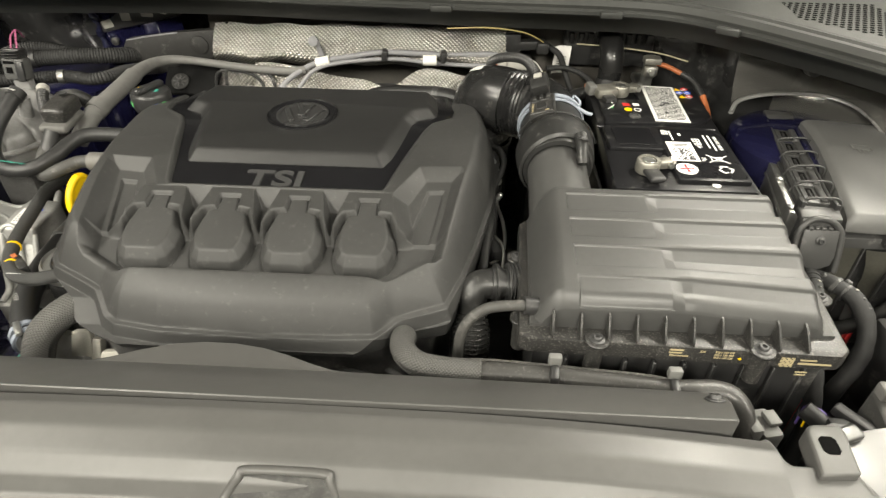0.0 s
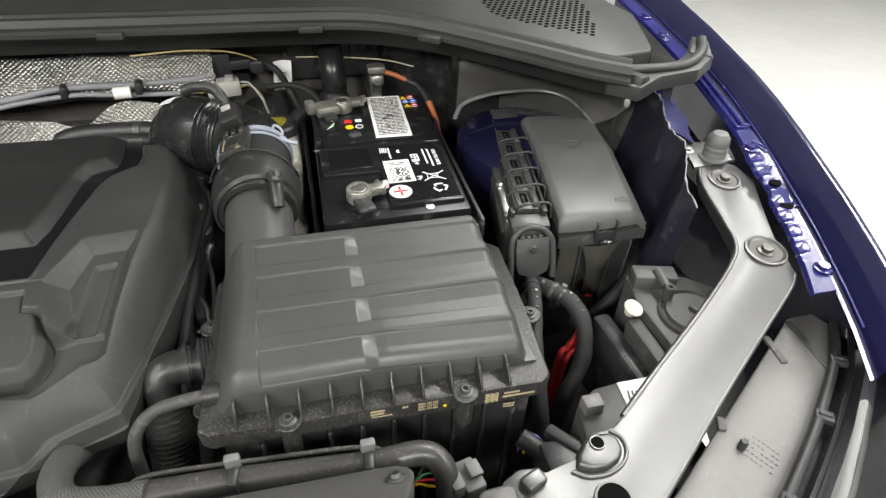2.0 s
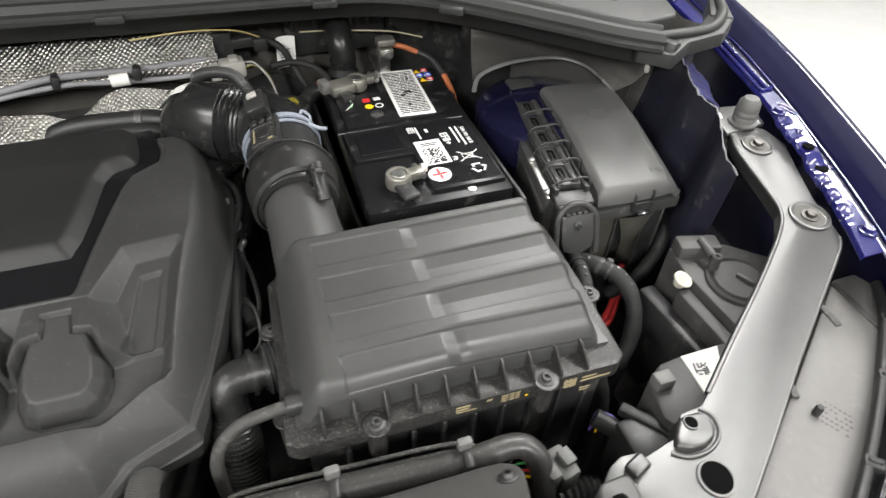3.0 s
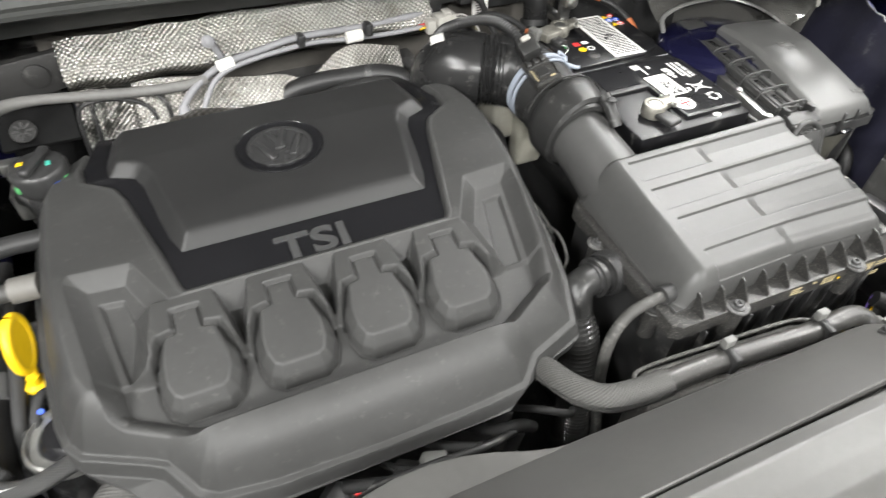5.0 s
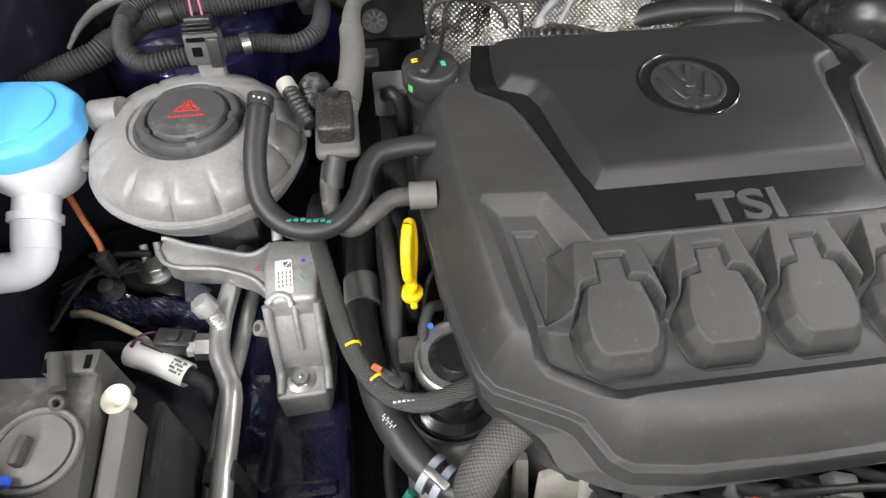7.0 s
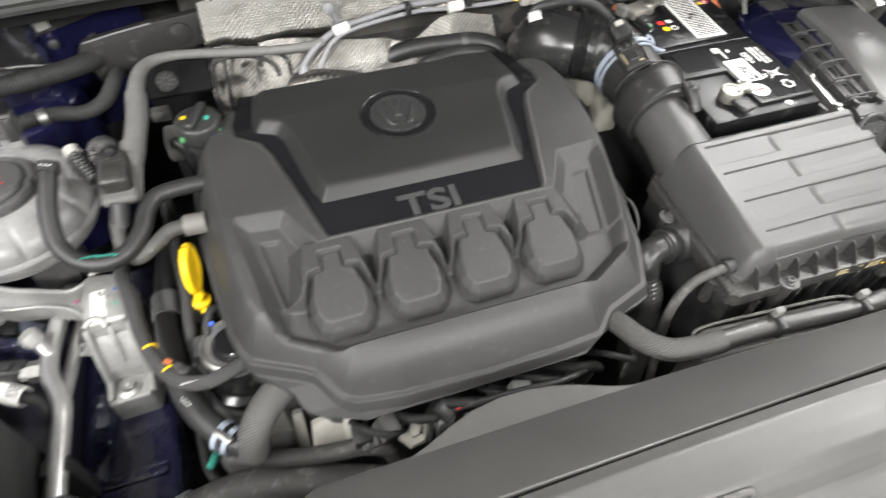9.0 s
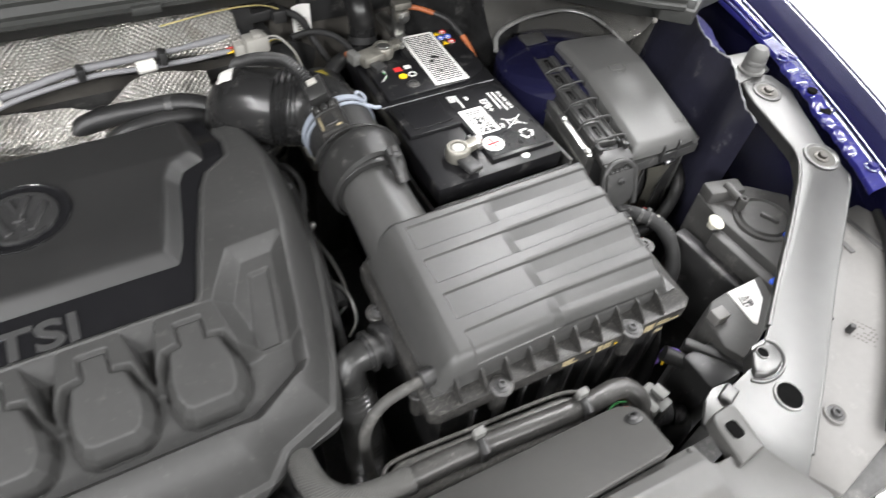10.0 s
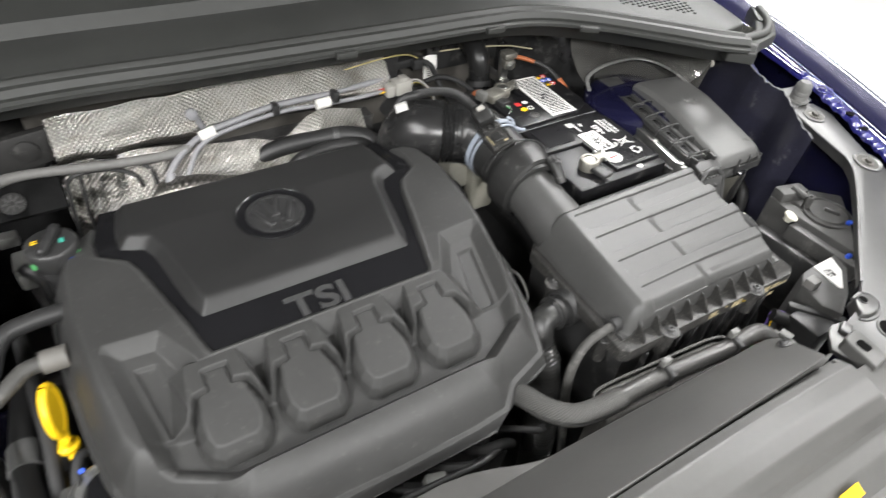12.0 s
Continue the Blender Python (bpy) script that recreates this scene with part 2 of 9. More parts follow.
# ---- materials ----
def finish(name, col, rough=0.5, metal=0.0, var=0.12, vscale=9.0, grain=0.0, gscale=900.0, gdist=0.0003, dust=0.0, dscale=26.0,
           dcol=(0.33, 0.32, 0.30), coat=0.0, spec=0.5, trans=0.0, sss=0.0, pattern=None, rvar=0.12, ior=1.45, alpha=1.0, per=0.0):
    m = bpy.data.materials.new(name)
    m.use_nodes = True
    nt = m.node_tree
    nodes, link = nt.nodes, nt.links.new
    p = nodes["Principled BSDF"]
    p.inputs["Metallic"].default_value = metal
    p.inputs["Specular IOR Level"].default_value = spec
    p.inputs["IOR"].default_value = ior
    p.inputs["Coat Weight"].default_value = coat
    p.inputs["Coat Roughness"].default_value = 0.06
    p.inputs["Transmission Weight"].default_value = trans
    p.inputs["Alpha"].default_value = alpha
    if sss:
        p.inputs["Subsurface Weight"].default_value = sss
        p.inputs["Subsurface Radius"].default_value = (0.02, 0.02, 0.02)
    tc = nodes.new("ShaderNodeTexCoord")

    def noise(scale, detail=4.0, rough_=0.55):
        n = nodes.new("ShaderNodeTexNoise")
        n.inputs["Scale"].default_value, n.inputs["Detail"].default_value, n.inputs["Roughness"].default_value = scale, detail, rough_
        link(tc.outputs["Object"], n.inputs["Vector"])
        return n.outputs["Fac"]

    def span(src, a, b, lo=0.3, hi=0.7):
        n = nodes.new("ShaderNodeMapRange")
        n.inputs["From Min"].default_value, n.inputs["From Max"].default_value = lo, hi
        n.inputs["To Min"].default_value, n.inputs["To Max"].default_value = a, b
        link(src, n.inputs["Value"])
        return n.outputs["Result"]

    def math_(op, a, b):
        n = nodes.new("ShaderNodeMath")
        n.operation = op
        for i, s in enumerate((a, b)):
            if isinstance(s, (int, float)):
                n.inputs[i].default_value = s
            else:
                link(s, n.inputs[i])
        return n.outputs[0]

    wide, fine = noise(vscale), noise(vscale * 14, 3.0)
    level = math_("MULTIPLY", span(wide, 1 - var, 1 + var), span(fine, 1 - var * 0.5, 1 + var * 0.5))
    # tone darkens the cell edges: shade in dimples and gaps put into the colour
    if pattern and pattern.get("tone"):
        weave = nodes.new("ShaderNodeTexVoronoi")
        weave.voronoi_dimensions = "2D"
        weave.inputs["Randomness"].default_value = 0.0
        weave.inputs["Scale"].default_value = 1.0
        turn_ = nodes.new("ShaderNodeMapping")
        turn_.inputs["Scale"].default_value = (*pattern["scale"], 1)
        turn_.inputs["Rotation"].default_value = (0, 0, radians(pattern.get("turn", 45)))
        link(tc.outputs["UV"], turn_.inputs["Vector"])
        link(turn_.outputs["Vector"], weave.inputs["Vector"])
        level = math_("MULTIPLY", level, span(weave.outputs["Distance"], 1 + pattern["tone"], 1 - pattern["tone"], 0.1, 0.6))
    if per:
        info = nodes.new("ShaderNodeObjectInfo")
        level = math_("MULTIPLY", level, span(info.outputs["Random"], 1 - per, 1 + per, 0, 1))
    tint = nodes.new("ShaderNodeVectorMath")
    tint.operation = "SCALE"
    tint.inputs[0].default_value = col
    link(level, tint.inputs["Scale"])
    colour = tint.outputs["Vector"]
    roughness = math_("ADD", rough - rvar / 2, math_("MULTIPLY", span(wide, 0, 1), rvar))
    if dust:
        mask = math_("MULTIPLY", span(noise(dscale, 6.0, 0.7), 0, 1, 0.6 - dust * 0.28, 0.72), span(noise(dscale * 9, 2.0), 0.25, 1.0))
        mask = math_("MULTIPLY", mask, min(1.0, 0.35 + dust))
        mix = nodes.new("ShaderNodeMix")
        mix.data_type = "RGBA"
        link(mask, mix.inputs["Factor"])
        link(colour, mix.inputs["A"])
        mix.inputs["B"].default_value = (*dcol, 1)
        colour = mix.outputs["Result"]
        roughness = math_("MAXIMUM", roughness, math_("MULTIPLY", mask, 0.85))
    link(colour, p.inputs["Base Color"])
    link(roughness, p.inputs["Roughness"])
    height, dist, strength = None, gdist, grain
    if pattern:
        vor = nodes.new("ShaderNodeTexVoronoi")
        vor.voronoi_dimensions = "2D"
        vor.inputs["Randomness"].default_value = pattern.get("random", 0.0)
        vor.inputs["Scale"].default_value = 1.0
        mp = nodes.new("ShaderNodeMapping")
        mp.inputs["Scale"].default_value = (*pattern["scale"], 1)
        mp.inputs["Rotation"].default_value = (0, 0, radians(pattern.get("turn", 45)))
        link(tc.outputs["UV"], mp.inputs["Vector"])
        link(mp.outputs["Vector"], vor.inputs["Vector"])
        height, dist, strength = span(vor.outputs["Distance"], 1, 0, 0.1, 0.55), pattern["deep"], pattern.get("strength", 0.9)
    elif grain:
        height = noise(gscale, 2.0)
    if height is not None:
        bump = nodes.new("ShaderNodeBump")
        bump.inputs["Strength"].default_value, bump.inputs["Distance"].default_value = strength, dist
        link(height, bump.inputs["Height"])
        link(bump.outputs["Normal"], p.inputs["Normal"])
    return m


COVER = finish("matt_cover_plastic", (0.035, 0.035, 0.034), 0.50, var=0.10, dust=0.05, dscale=110, dcol=(0.16, 0.155, 0.145), grain=0.40, gscale=1100, gdist=0.0003)
PANEL = finish("smooth_panel_plastic", (0.021, 0.021, 0.0208), 0.44, var=0.08, spec=0.40, grain=0.15, gscale=1800, gdist=0.0002)
GLOSS = finish("gloss_black_trim", (0.010, 0.010, 0.011), 0.20, var=0.1, rvar=0.06, coat=0.5)
BADGE = finish("dark_badge_plastic", (0.032, 0.032, 0.032), 0.30, var=0.1)
BOXPL = finish("air_box_plastic", (0.055, 0.055, 0.0535), 0.38, var=0.09, grain=0.35, gscale=1300, gdist=0.0002)
RIMPL = finish("dusty_black_plastic", (0.024, 0.0236, 0.0228), 0.36, var=0.15, grain=0.3, gscale=1000, dust=0.26, dscale=480, dcol=(0.40, 0.38, 0.34))
DUSTTOP = finish("speckled_dusty_plastic", (0.068, 0.066, 0.062), 0.40, var=0.15, grain=0.3, gscale=900, dust=0.26, dscale=330, dcol=(0.55, 0.53, 0.49))
BLACK = finish("black_plastic", (0.028, 0.028, 0.028), 0.38, var=0.15, grain=0.2, gscale=1200, dust=0.12)
DEEP = finish("dark_sooty_metal", (0.066, 0.065, 0.064), 0.46, var=0.3, vscale=14, grain=0.3, gscale=300, dust=0.15)
SLAM = finish("grey_black_moulded_plastic", (0.074, 0.073, 0.070), 0.38, var=0.07, grain=0.3, gscale=1400, gdist=0.0002)
RUBBER = finish("black_rubber", (0.021, 0.021, 0.021), 0.46, var=0.14, grain=0.25, gscale=700)
DUSTHOSE = finish("dusty_rubber_hose", (0.050, 0.049, 0.046), 0.6, var=0.18, grain=0.3, gscale=700, dust=0.25, dscale=45)
WOVEN = finish("woven_sleeve", (0.075, 0.074, 0.070), 0.75, var=0.12, pattern={"scale": (420, 420), "deep": 0.0008, "turn": 45, "tone": 0.45})
BRAID = finish("braided_rubber_hose", (0.050, 0.050, 0.049), 0.5, var=0.1, pattern={"scale": (430, 360), "deep": 0.0009, "turn": 40, "tone": 0.6})
SEAL = finish("seal_rubber", (0.029, 0.030, 0.028), 0.5, var=0.08, grain=0.2, gscale=500)
FELT = finish("black_felt", (0.010, 0.010, 0.010), 0.9, spec=0.1, var=0.2, grain=0.4, gscale=400)
SHROUD = finish("dark_shroud_plastic", (0.027, 0.0265, 0.0255), 0.55, var=0.12, grain=0.3, gscale=900, dust=0.1)
COWL = finish("cowl_plastic", (0.031, 0.032, 0.030), 0.5, var=0.08, grain=0.35, gscale=900)
# the foil's tone puts the dark of the dimple valleys into its colour
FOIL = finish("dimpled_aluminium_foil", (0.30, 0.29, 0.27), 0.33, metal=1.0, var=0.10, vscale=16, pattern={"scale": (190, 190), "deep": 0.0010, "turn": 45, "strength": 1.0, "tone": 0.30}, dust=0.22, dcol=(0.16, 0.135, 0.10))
CAST = finish("cast_aluminium", (0.31, 0.31, 0.30), 0.52, metal=0.6, var=0.12, grain=0.5, gscale=700, gdist=0.0004, dust=0.12, dcol=(0.2, 0.19, 0.17))
PIPE = finish("drawn_aluminium_pipe", (0.62, 0.62, 0.61), 0.33, metal=0.75, var=0.1, grain=0.1, dust=0.06)
ZINC = finish("satin_zinc_plate", (0.138, 0.138, 0.136), 0.42, metal=0.85, var=0.06, vscale=4, grain=0.12, gscale=900, gdist=0.0001)
STEEL = finish("bolt_steel", (0.50, 0.50, 0.48), 0.36, metal=0.95, var=0.15, vscale=60)
DARKBOLT = finish("blackened_bolt", (0.075, 0.075, 0.075), 0.5, metal=0.5, var=0.2, vscale=80, dust=0.2, dscale=120)
TERMINAL = finish("tinned_terminal", (0.30, 0.29, 0.255), 0.45, metal=0.7, var=0.2, vscale=60, grain=0.3)
PAINT = finish("dark_blue_metallic_paint", (0.011, 0.011, 0.044), 0.20, metal=0.2, var=0.05, coat=1.0, rvar=0.04, grain=0.05, gscale=4000)
FLANGE = finish("blue_flange_paint", (0.014, 0.014, 0.105), 0.22, var=0.15, vscale=40, coat=0.5, dust=0.06, dscale=70)
SEALANT = finish("brushed_seam_sealer", (0.016, 0.017, 0.042), 0.26, var=0.3, vscale=24, coat=0.8, grain=0.5, gscale=260, gdist=0.0008)
# body paint as it looks in the bay's shade, put into the colour, lightly dusted
SHADEPAINT = finish("shaded_dusty_blue_paint", (0.020, 0.020, 0.033), 0.32, var=0.25, coat=0.4, grain=0.15, gscale=120, dust=0.03)
SHINYMET = finish("shiny_dark_body_metal", (0.30, 0.295, 0.275), 0.20, metal=0.75, var=0.10, vscale=7, rvar=0.10, coat=0.5)
LIPMET = finish("bare_bright_edge", (0.32, 0.32, 0.31), 0.30, metal=0.5, var=0.12)
BLACKMET = finish("black_body_metal", (0.026, 0.026, 0.026), 0.3, metal=0.2, var=0.25, coat=0.4, dust=0.12)
RINGPL = finish("pale_blue_grey_ring", (0.27, 0.30, 0.35), 0.45, var=0.08)
TANK = finish("cloudy_tank_plastic", (0.215, 0.213, 0.21), 0.34, var=0.18, vscale=18, sss=0.35, spec=0.45, dust=0.1, dcol=(0.3, 0.29, 0.27))
MILK = finish("milky_white_plastic", (0.80, 0.82, 0.86), 0.4, var=0.04, sss=0.4)
SKY = finish("light_blue_plastic", (0.10, 0.42, 0.80), 0.38, var=0.05, grain=0.1)
YELLOW = finish("yellow_plastic", (0.85, 0.55, 0.01), 0.4, var=0.06)
WHITE = finish("white_plastic", (0.78, 0.77, 0.72), 0.45, var=0.08)
PAPER = finish("label_paper", (0.80, 0.79, 0.76), 0.55, var=0.05)
INK = finish("label_ink", (0.03, 0.03, 0.03), 0.6, var=0.05)
PRINT = finish("white_print", (0.75, 0.75, 0.73), 0.6, var=0.08)
GOLD = finish("pale_gold_print", (0.38, 0.32, 0.19), 0.6, var=0.12)
RED = finish("red_print", (0.55, 0.03, 0.03), 0.5, var=0.06)
PALECAST = finish("pale_alloy", (0.43, 0.415, 0.37), 0.5, metal=0.2, var=0.15, vscale=30)
OLIVE = finish("faded_yellow_print", (0.42, 0.34, 0.04), 0.5, var=0.12)
PALEPL = finish("pale_grey_connector", (0.36, 0.35, 0.32), 0.5, var=0.1)
ORANGE = finish("orange_sleeve", (0.36, 0.11, 0.04), 0.5, var=0.15)
PINK = finish("pink_wire", (0.36, 0.09, 0.18), 0.5, var=0.1)
GREEN = finish("green_print", (0.10, 0.42, 0.14), 0.5, var=0.1)
TEAL = finish("teal_print", (0.05, 0.35, 0.27), 0.55, var=0.15)
BLUE = finish("blue_clip", (0.03, 0.10, 0.65), 0.4, var=0.1)
GREYPL = finish("grey_connector_plastic", (0.135, 0.135, 0.128), 0.5, var=0.12)
CABLE = finish("grey_cable_sheath", (0.22, 0.22, 0.23), 0.5, var=0.1)
SAND = finish("tape_wrapped_loom", (0.0218, 0.0218, 0.0218), 0.7, var=0.2, grain=0.5, gscale=350, gdist=0.0006)
BATT = finish("battery_case", (0.010, 0.010, 0.011), 0.34, var=0.12, spec=0.35, grain=0.12, gscale=900, dust=0.06)
BATTLAB = finish("battery_label", (0.007, 0.007, 0.008), 0.30, spec=0.35, var=0.08)
HOLE = finish("unlit_hole", (0.004, 0.004, 0.004), 0.9, spec=0.05)
LAMP_DK = finish("dark_headlight_housing", (0.062, 0.061, 0.059), 0.5, var=0.1, grain=0.3, gscale=1200, dust=0.05)
LAMP_PL = finish("headlight_housing", (0.150, 0.146, 0.140), 0.45, var=0.07, grain=0.3, gscale=1200, dust=0.08)
CLEAR = finish("headlight_lens", (0.9, 0.92, 0.93), 0.06, trans=0.95, var=0.02, rvar=0.02)
FLOOR = finish("polished_workshop_floor", (0.62, 0.62, 0.60), 0.22, var=0.05, vscale=0.8, rvar=0.1, coat=0.2)
WALL = finish("painted_wall", (0.56, 0.56, 0.545), 0.75, var=0.05, vscale=1.5, grain=0.2, gscale=60)
CEIL = finish("ceiling_paint", (0.30, 0.30, 0.30), 0.85, var=0.04, vscale=1.0)


def glowing(name, col, power):
    m = bpy.data.materials.new(name)
    m.use_nodes = True
    p = m.node_tree.nodes["Principled BSDF"]
    p.inputs["Base Color"].default_value = (0.8, 0.8, 0.8, 1)
    p.inputs["Emission Color"].default_value = (*col, 1)
    p.inputs["Emission Strength"].default_value = power
    return m


TUBE_GLOW = glowing("lamp_diffuser", (1.0, 0.97, 0.93), 4.0)
HEX = mesh_of(hexbolt(0.0075, 0.007))
HEX.materials.append(STEEL)
TORX = mesh_of(hexbolt(0.0062, 0.006, torx=True))
TORX.materials.append(DARKBOLT)

# ---- the workshop ----
floor = solo("floor", box(0, 0, -0.05, 14.4, 14.4, 0.1, 0), FLOOR, (0, 0, -0.1), "pale grey polished workshop floor", "floor", kind="structure")
for nm, cx, cy, sx, sy in (("wall_north", 0, 7.1, 14.4, 0.2), ("wall_south", 0, -7.1, 14.4, 0.2), ("wall_east", 7.1, 0, 0.2, 14.0), ("wall_west", -7.1, 0, 0.2, 14.0)):
    solo(nm, box(cx, cy, CEILING / 2, sx, sy, CEILING, 0), WALL, (cx, cy, 0), "plain painted workshop wall", "wall", kind="structure")
solo("ceiling", box(0, 0, CEILING + 0.05, 14.4, 14.4, 0.1, 0), CEIL, (0, 0, CEILING), "dim grey painted workshop ceiling", "ceiling", kind="structure")
for lx, ly, watts in LAMP_ROWS:
    lt = thing("ceiling_light", (lx, ly, CEILING), "white fluorescent panel light on the ceiling", "light", "ceiling lights")
    part("frame", box(lx, ly, CEILING - 0.03, 0.40, 1.34, 0.06, 0.008), WHITE, lt)
    part("diffuser", box(lx, ly, CEILING - 0.066, 0.34, 1.28, 0.010, 0.003), TUBE_GLOW, lt, "glowing white diffuser")

# ---- the car's body round the engine bay ----
CX = -0.056


def fender_line(y):
    """The crest of the wing: its x and its height at y."""
    x = np.interp(y, [0.40, 0.45, 0.52, 0.60, 0.68, 0.75, 0.82, 0.90, 1.05, 1.2, 1.45], [0.785, 0.808, 0.836, 0.864, 0.888, 0.908, 0.926, 0.942, 0.962, 0.972, 0.98])
    z = np.interp(y, [0.40, 0.45, 0.60, 0.75, 0.90, 1.05, 1.2, 1.45], [0.990, 0.997, 1.011, 1.025, 1.039, 1.053, 1.067, 1.085])
    return float(x), float(z)


body = thing("car_body", (CX, 0.9, 0.0), "dark blue painted car body round an open engine bay", "car")
part("underbody", box(CX, 0.92, 0.26, 1.80, 1.36, 0.52, 0.01), DEEP, body, "sooty black floor of the engine bay")
part("firewall", box(CX, 1.315, 0.79, 1.72, 0.05, 0.56, 0.006), BLACKMET, body, "black sheet metal firewall")
part("front_panel", box(CX, 0.272, 0.69, 1.20, 0.05, 0.42, 0.006), DEEP, body)


def wing(side):
    def fn(u, v):
        y = 0.40 + u * 1.05
        x, z = fender_line(y)
        k = [0, 0.08, 0.16, 0.22, 0.40, 0.62, 0.70, 0.76, 0.82, 0.88, 1.0]
        s = np.interp(v, k, [-0.050, -0.046, -0.042, -0.039, -0.024, -0.006, -0.001, 0.002, 0.006, 0.012, 0.016])
        d = np.interp(v, k, [-0.033, -0.032, -0.030, -0.025, -0.013, -0.0015, 0.0, -0.002, -0.012, -0.06, -0.55])
        return (x + s if side > 0 else 2 * CX - x - s, y, z + d)
    return sheet(fn, 40, 44, 0.0, flip=side < 0)


part("wing_panel", wing(1), PAINT, body, "glossy dark blue front wing")
part("wing_panel", wing(-1), PAINT, body, "glossy dark blue front wing")

# the bolted inner flange of the wing, pressed into steps along its free edge
def flange_z(x, y):
    return fender_line(y)[1] - 0.031 + float(np.interp(y, [0.50, 0.64, 0.67, 0.74, 0.80, 0.90], [0.0, 0.0, 0.006, 0.009, 0.004, 0.0]))


def flange_inner(y):
    return float(np.interp(y, [0.50, 0.54, 0.565, 0.585, 0.605, 0.628, 0.65, 0.664, 0.70, 0.736, 0.785, 0.83, 0.98, 1.1, 1.4], [0.748, 0.767, 0.779, 0.786, 0.794, 0.799, 0.804, 0.811, 0.815, 0.823, 0.841, 0.853, 0.880, 0.89, 0.90]))


def flange(u, v):
    y = 0.503 + u * 0.897
    x0, x1 = flange_inner(y), fender_line(y)[0] - 0.049
    wave_ = math.sin((y - 0.548) * 2 * math.pi / 0.0262)
    step = (max(-1.0, min(1.0, wave_ * 1.7)) * 0.5 + 0.5) * 0.0030 * max(0.0, 1 - (v / 0.62) ** 2) if 0.548 < y < 0.732 else 0.0
    return (x0 - step * 0.6 + (x1 - x0) * v, y, flange_z(0, y) - 0.0030 * (0.548 < y < 0.732) * max(0.0, 1 - (v / 0.62) ** 2) + step - 0.004 * max(0.0, 1 - v / 0.08))


part("wing_flange", sheet(flange, 420, 20, 0.002), FLANGE, body, "stepped blue flange of the wing")
BLUEHEX = mesh_of(hexbolt(0.0068, 0.006, 1.5))
BLUEHEX.materials.append(FLANGE)
for bx, by in ((0.786, 0.533), (0.833, 0.743), (0.903, 1.105), (0.908, 1.18)):
    shared("flange_bolt", BLUEHEX, body, (bx, by, flange_z(bx, by) + 0.0005), (0, 0, 20), 1.0, "blue painted bolt")
for bx, by, r in ((0.825, 0.674, 0.0075), (0.8175, 0.638, 0.0078)):
    part("flange_hole", lathe([(r, -0.004), (r, 0.0006), (0.0, 0.0006)], (bx, by, flange_z(bx, by)), n=24), HOLE, body, "open dark hole")
# pressed slots beside the bolts and the holes
for bx, by, an, long_, wide in ((0.852, 0.747, 100, 0.014, 0.0040), (0.803, 0.523, 100, 0.012, 0.0040), (0.834, 0.702, 30, 0.0045, 0.003), (0.831, 0.638, 70, 0.0050, 0.0034), (0.899, 1.085, 40, 0.010, 0.004)):
    ca, sa = math.cos(radians(an)), math.sin(radians(an))
    ring_ = [(long_ * math.cos(k * math.pi / 8), wide * math.sin(k * math.pi / 8)) for k in range(17)]
    part("pressed_slot", tube([(bx + p * ca - q * sa, by + p * sa + q * ca, flange_z(bx, by) + 0.0008) for p, q in ring_], 0.0011, 8, 2), FLANGE, body)
part("crest_crease", tube([(fender_line(0.45 + 0.05 * k)[0] - 0.041, 0.45 + 0.05 * k, fender_line(0.45 + 0.05 * k)[1] - 0.0275) for k in range(20)], 0.0016, 8, 3), FLANGE, body)
# raised beads beside the rear flange, hooked at the front
for off in (0.0, 0.012):
    part("flange_bead", tube([(0.868 + off * 0.5, 0.797 + off * 0.4, flange_z(0.88, 0.79) + 0.001), (0.856 + off * 0.8, 0.798 + off * 0.4, flange_z(0.88, 0.79) + 0.002), (0.852 + off, 0.806, flange_z(0.88, 0.80) + 0.002), (0.868 + off, 0.88, flange_z(0.9, 0.88) + 0.002), (0.887 + off, 0.99, flange_z(0.93, 0.99) + 0.002)], 0.0024, 8), FLANGE, body)
part("wing_gutter", prism([(0.80, 0.77), (0.862, 0.80), (0.90, 0.98), (0.90, 1.25), (0.85, 1.25), (0.81, 0.93)], 0.88, 0.925, bev=0), BLACKMET, body, "dark gutter beside the wing")

# the inner wing behind the brace and the wall round the suspension tower
def inner_wing(u, v):
    y = 0.665 + u * 0.31
    x = np.interp(y, [0.665, 0.70, 0.765, 0.84, 0.95], [0.712, 0.716, 0.742, 0.756, 0.786])
    top = np.interp(y, [0.665, 0.70, 0.765, 0.84, 0.95], [0.975, 0.993, 1.008, 1.014, 1.03]) + 0.0022 * math.sin(u * 61) * math.sin(u * 23) + 0.0012 * math.sin(u * 137)
    return (float(x) - (1 - v) * 0.03 + 0.004 * math.sin(u * 17 + v * 3), y, 0.74 + v * (float(top) - 0.74))


part("inner_wing", sheet(inner_wing, 60, 14), SHADEPAINT, body, "dusty blue-black inner wing with a ragged edge")
part("gutter_side", sheet(lambda u, v: (inner_wing(0.42 + 0.58 * u, 1.0)[0] + 0.001 + 0.050 * v, inner_wing(0.42 + 0.58 * u, 1.0)[1], inner_wing(0.42 + 0.58 * u, 1.0)[2] - 0.003 - 0.030 * v ** 1.3), 40, 8), finish("matt_blue_paint", (0.016, 0.016, 0.085), 0.55, var=0.2, vscale=18), body, "blue outer side of the inner wing")
part("wing_edge_sealant", tube([inner_wing(i / 40, 1.0) for i in range(41)], lambda s: 0.0011 + 0.0007 * math.sin(s * 90) * math.sin(s * 37), 8, 2), CABLE, body, "ragged grey sealant bead")


def plenum_wall(u, v):
    x = -0.44 + 0.86 * u
    return (x, 1.196 + 0.010 * math.sin(v * 3.0) + 0.004 * math.sin(u * 21) * v, 0.86 + 0.232 * v)


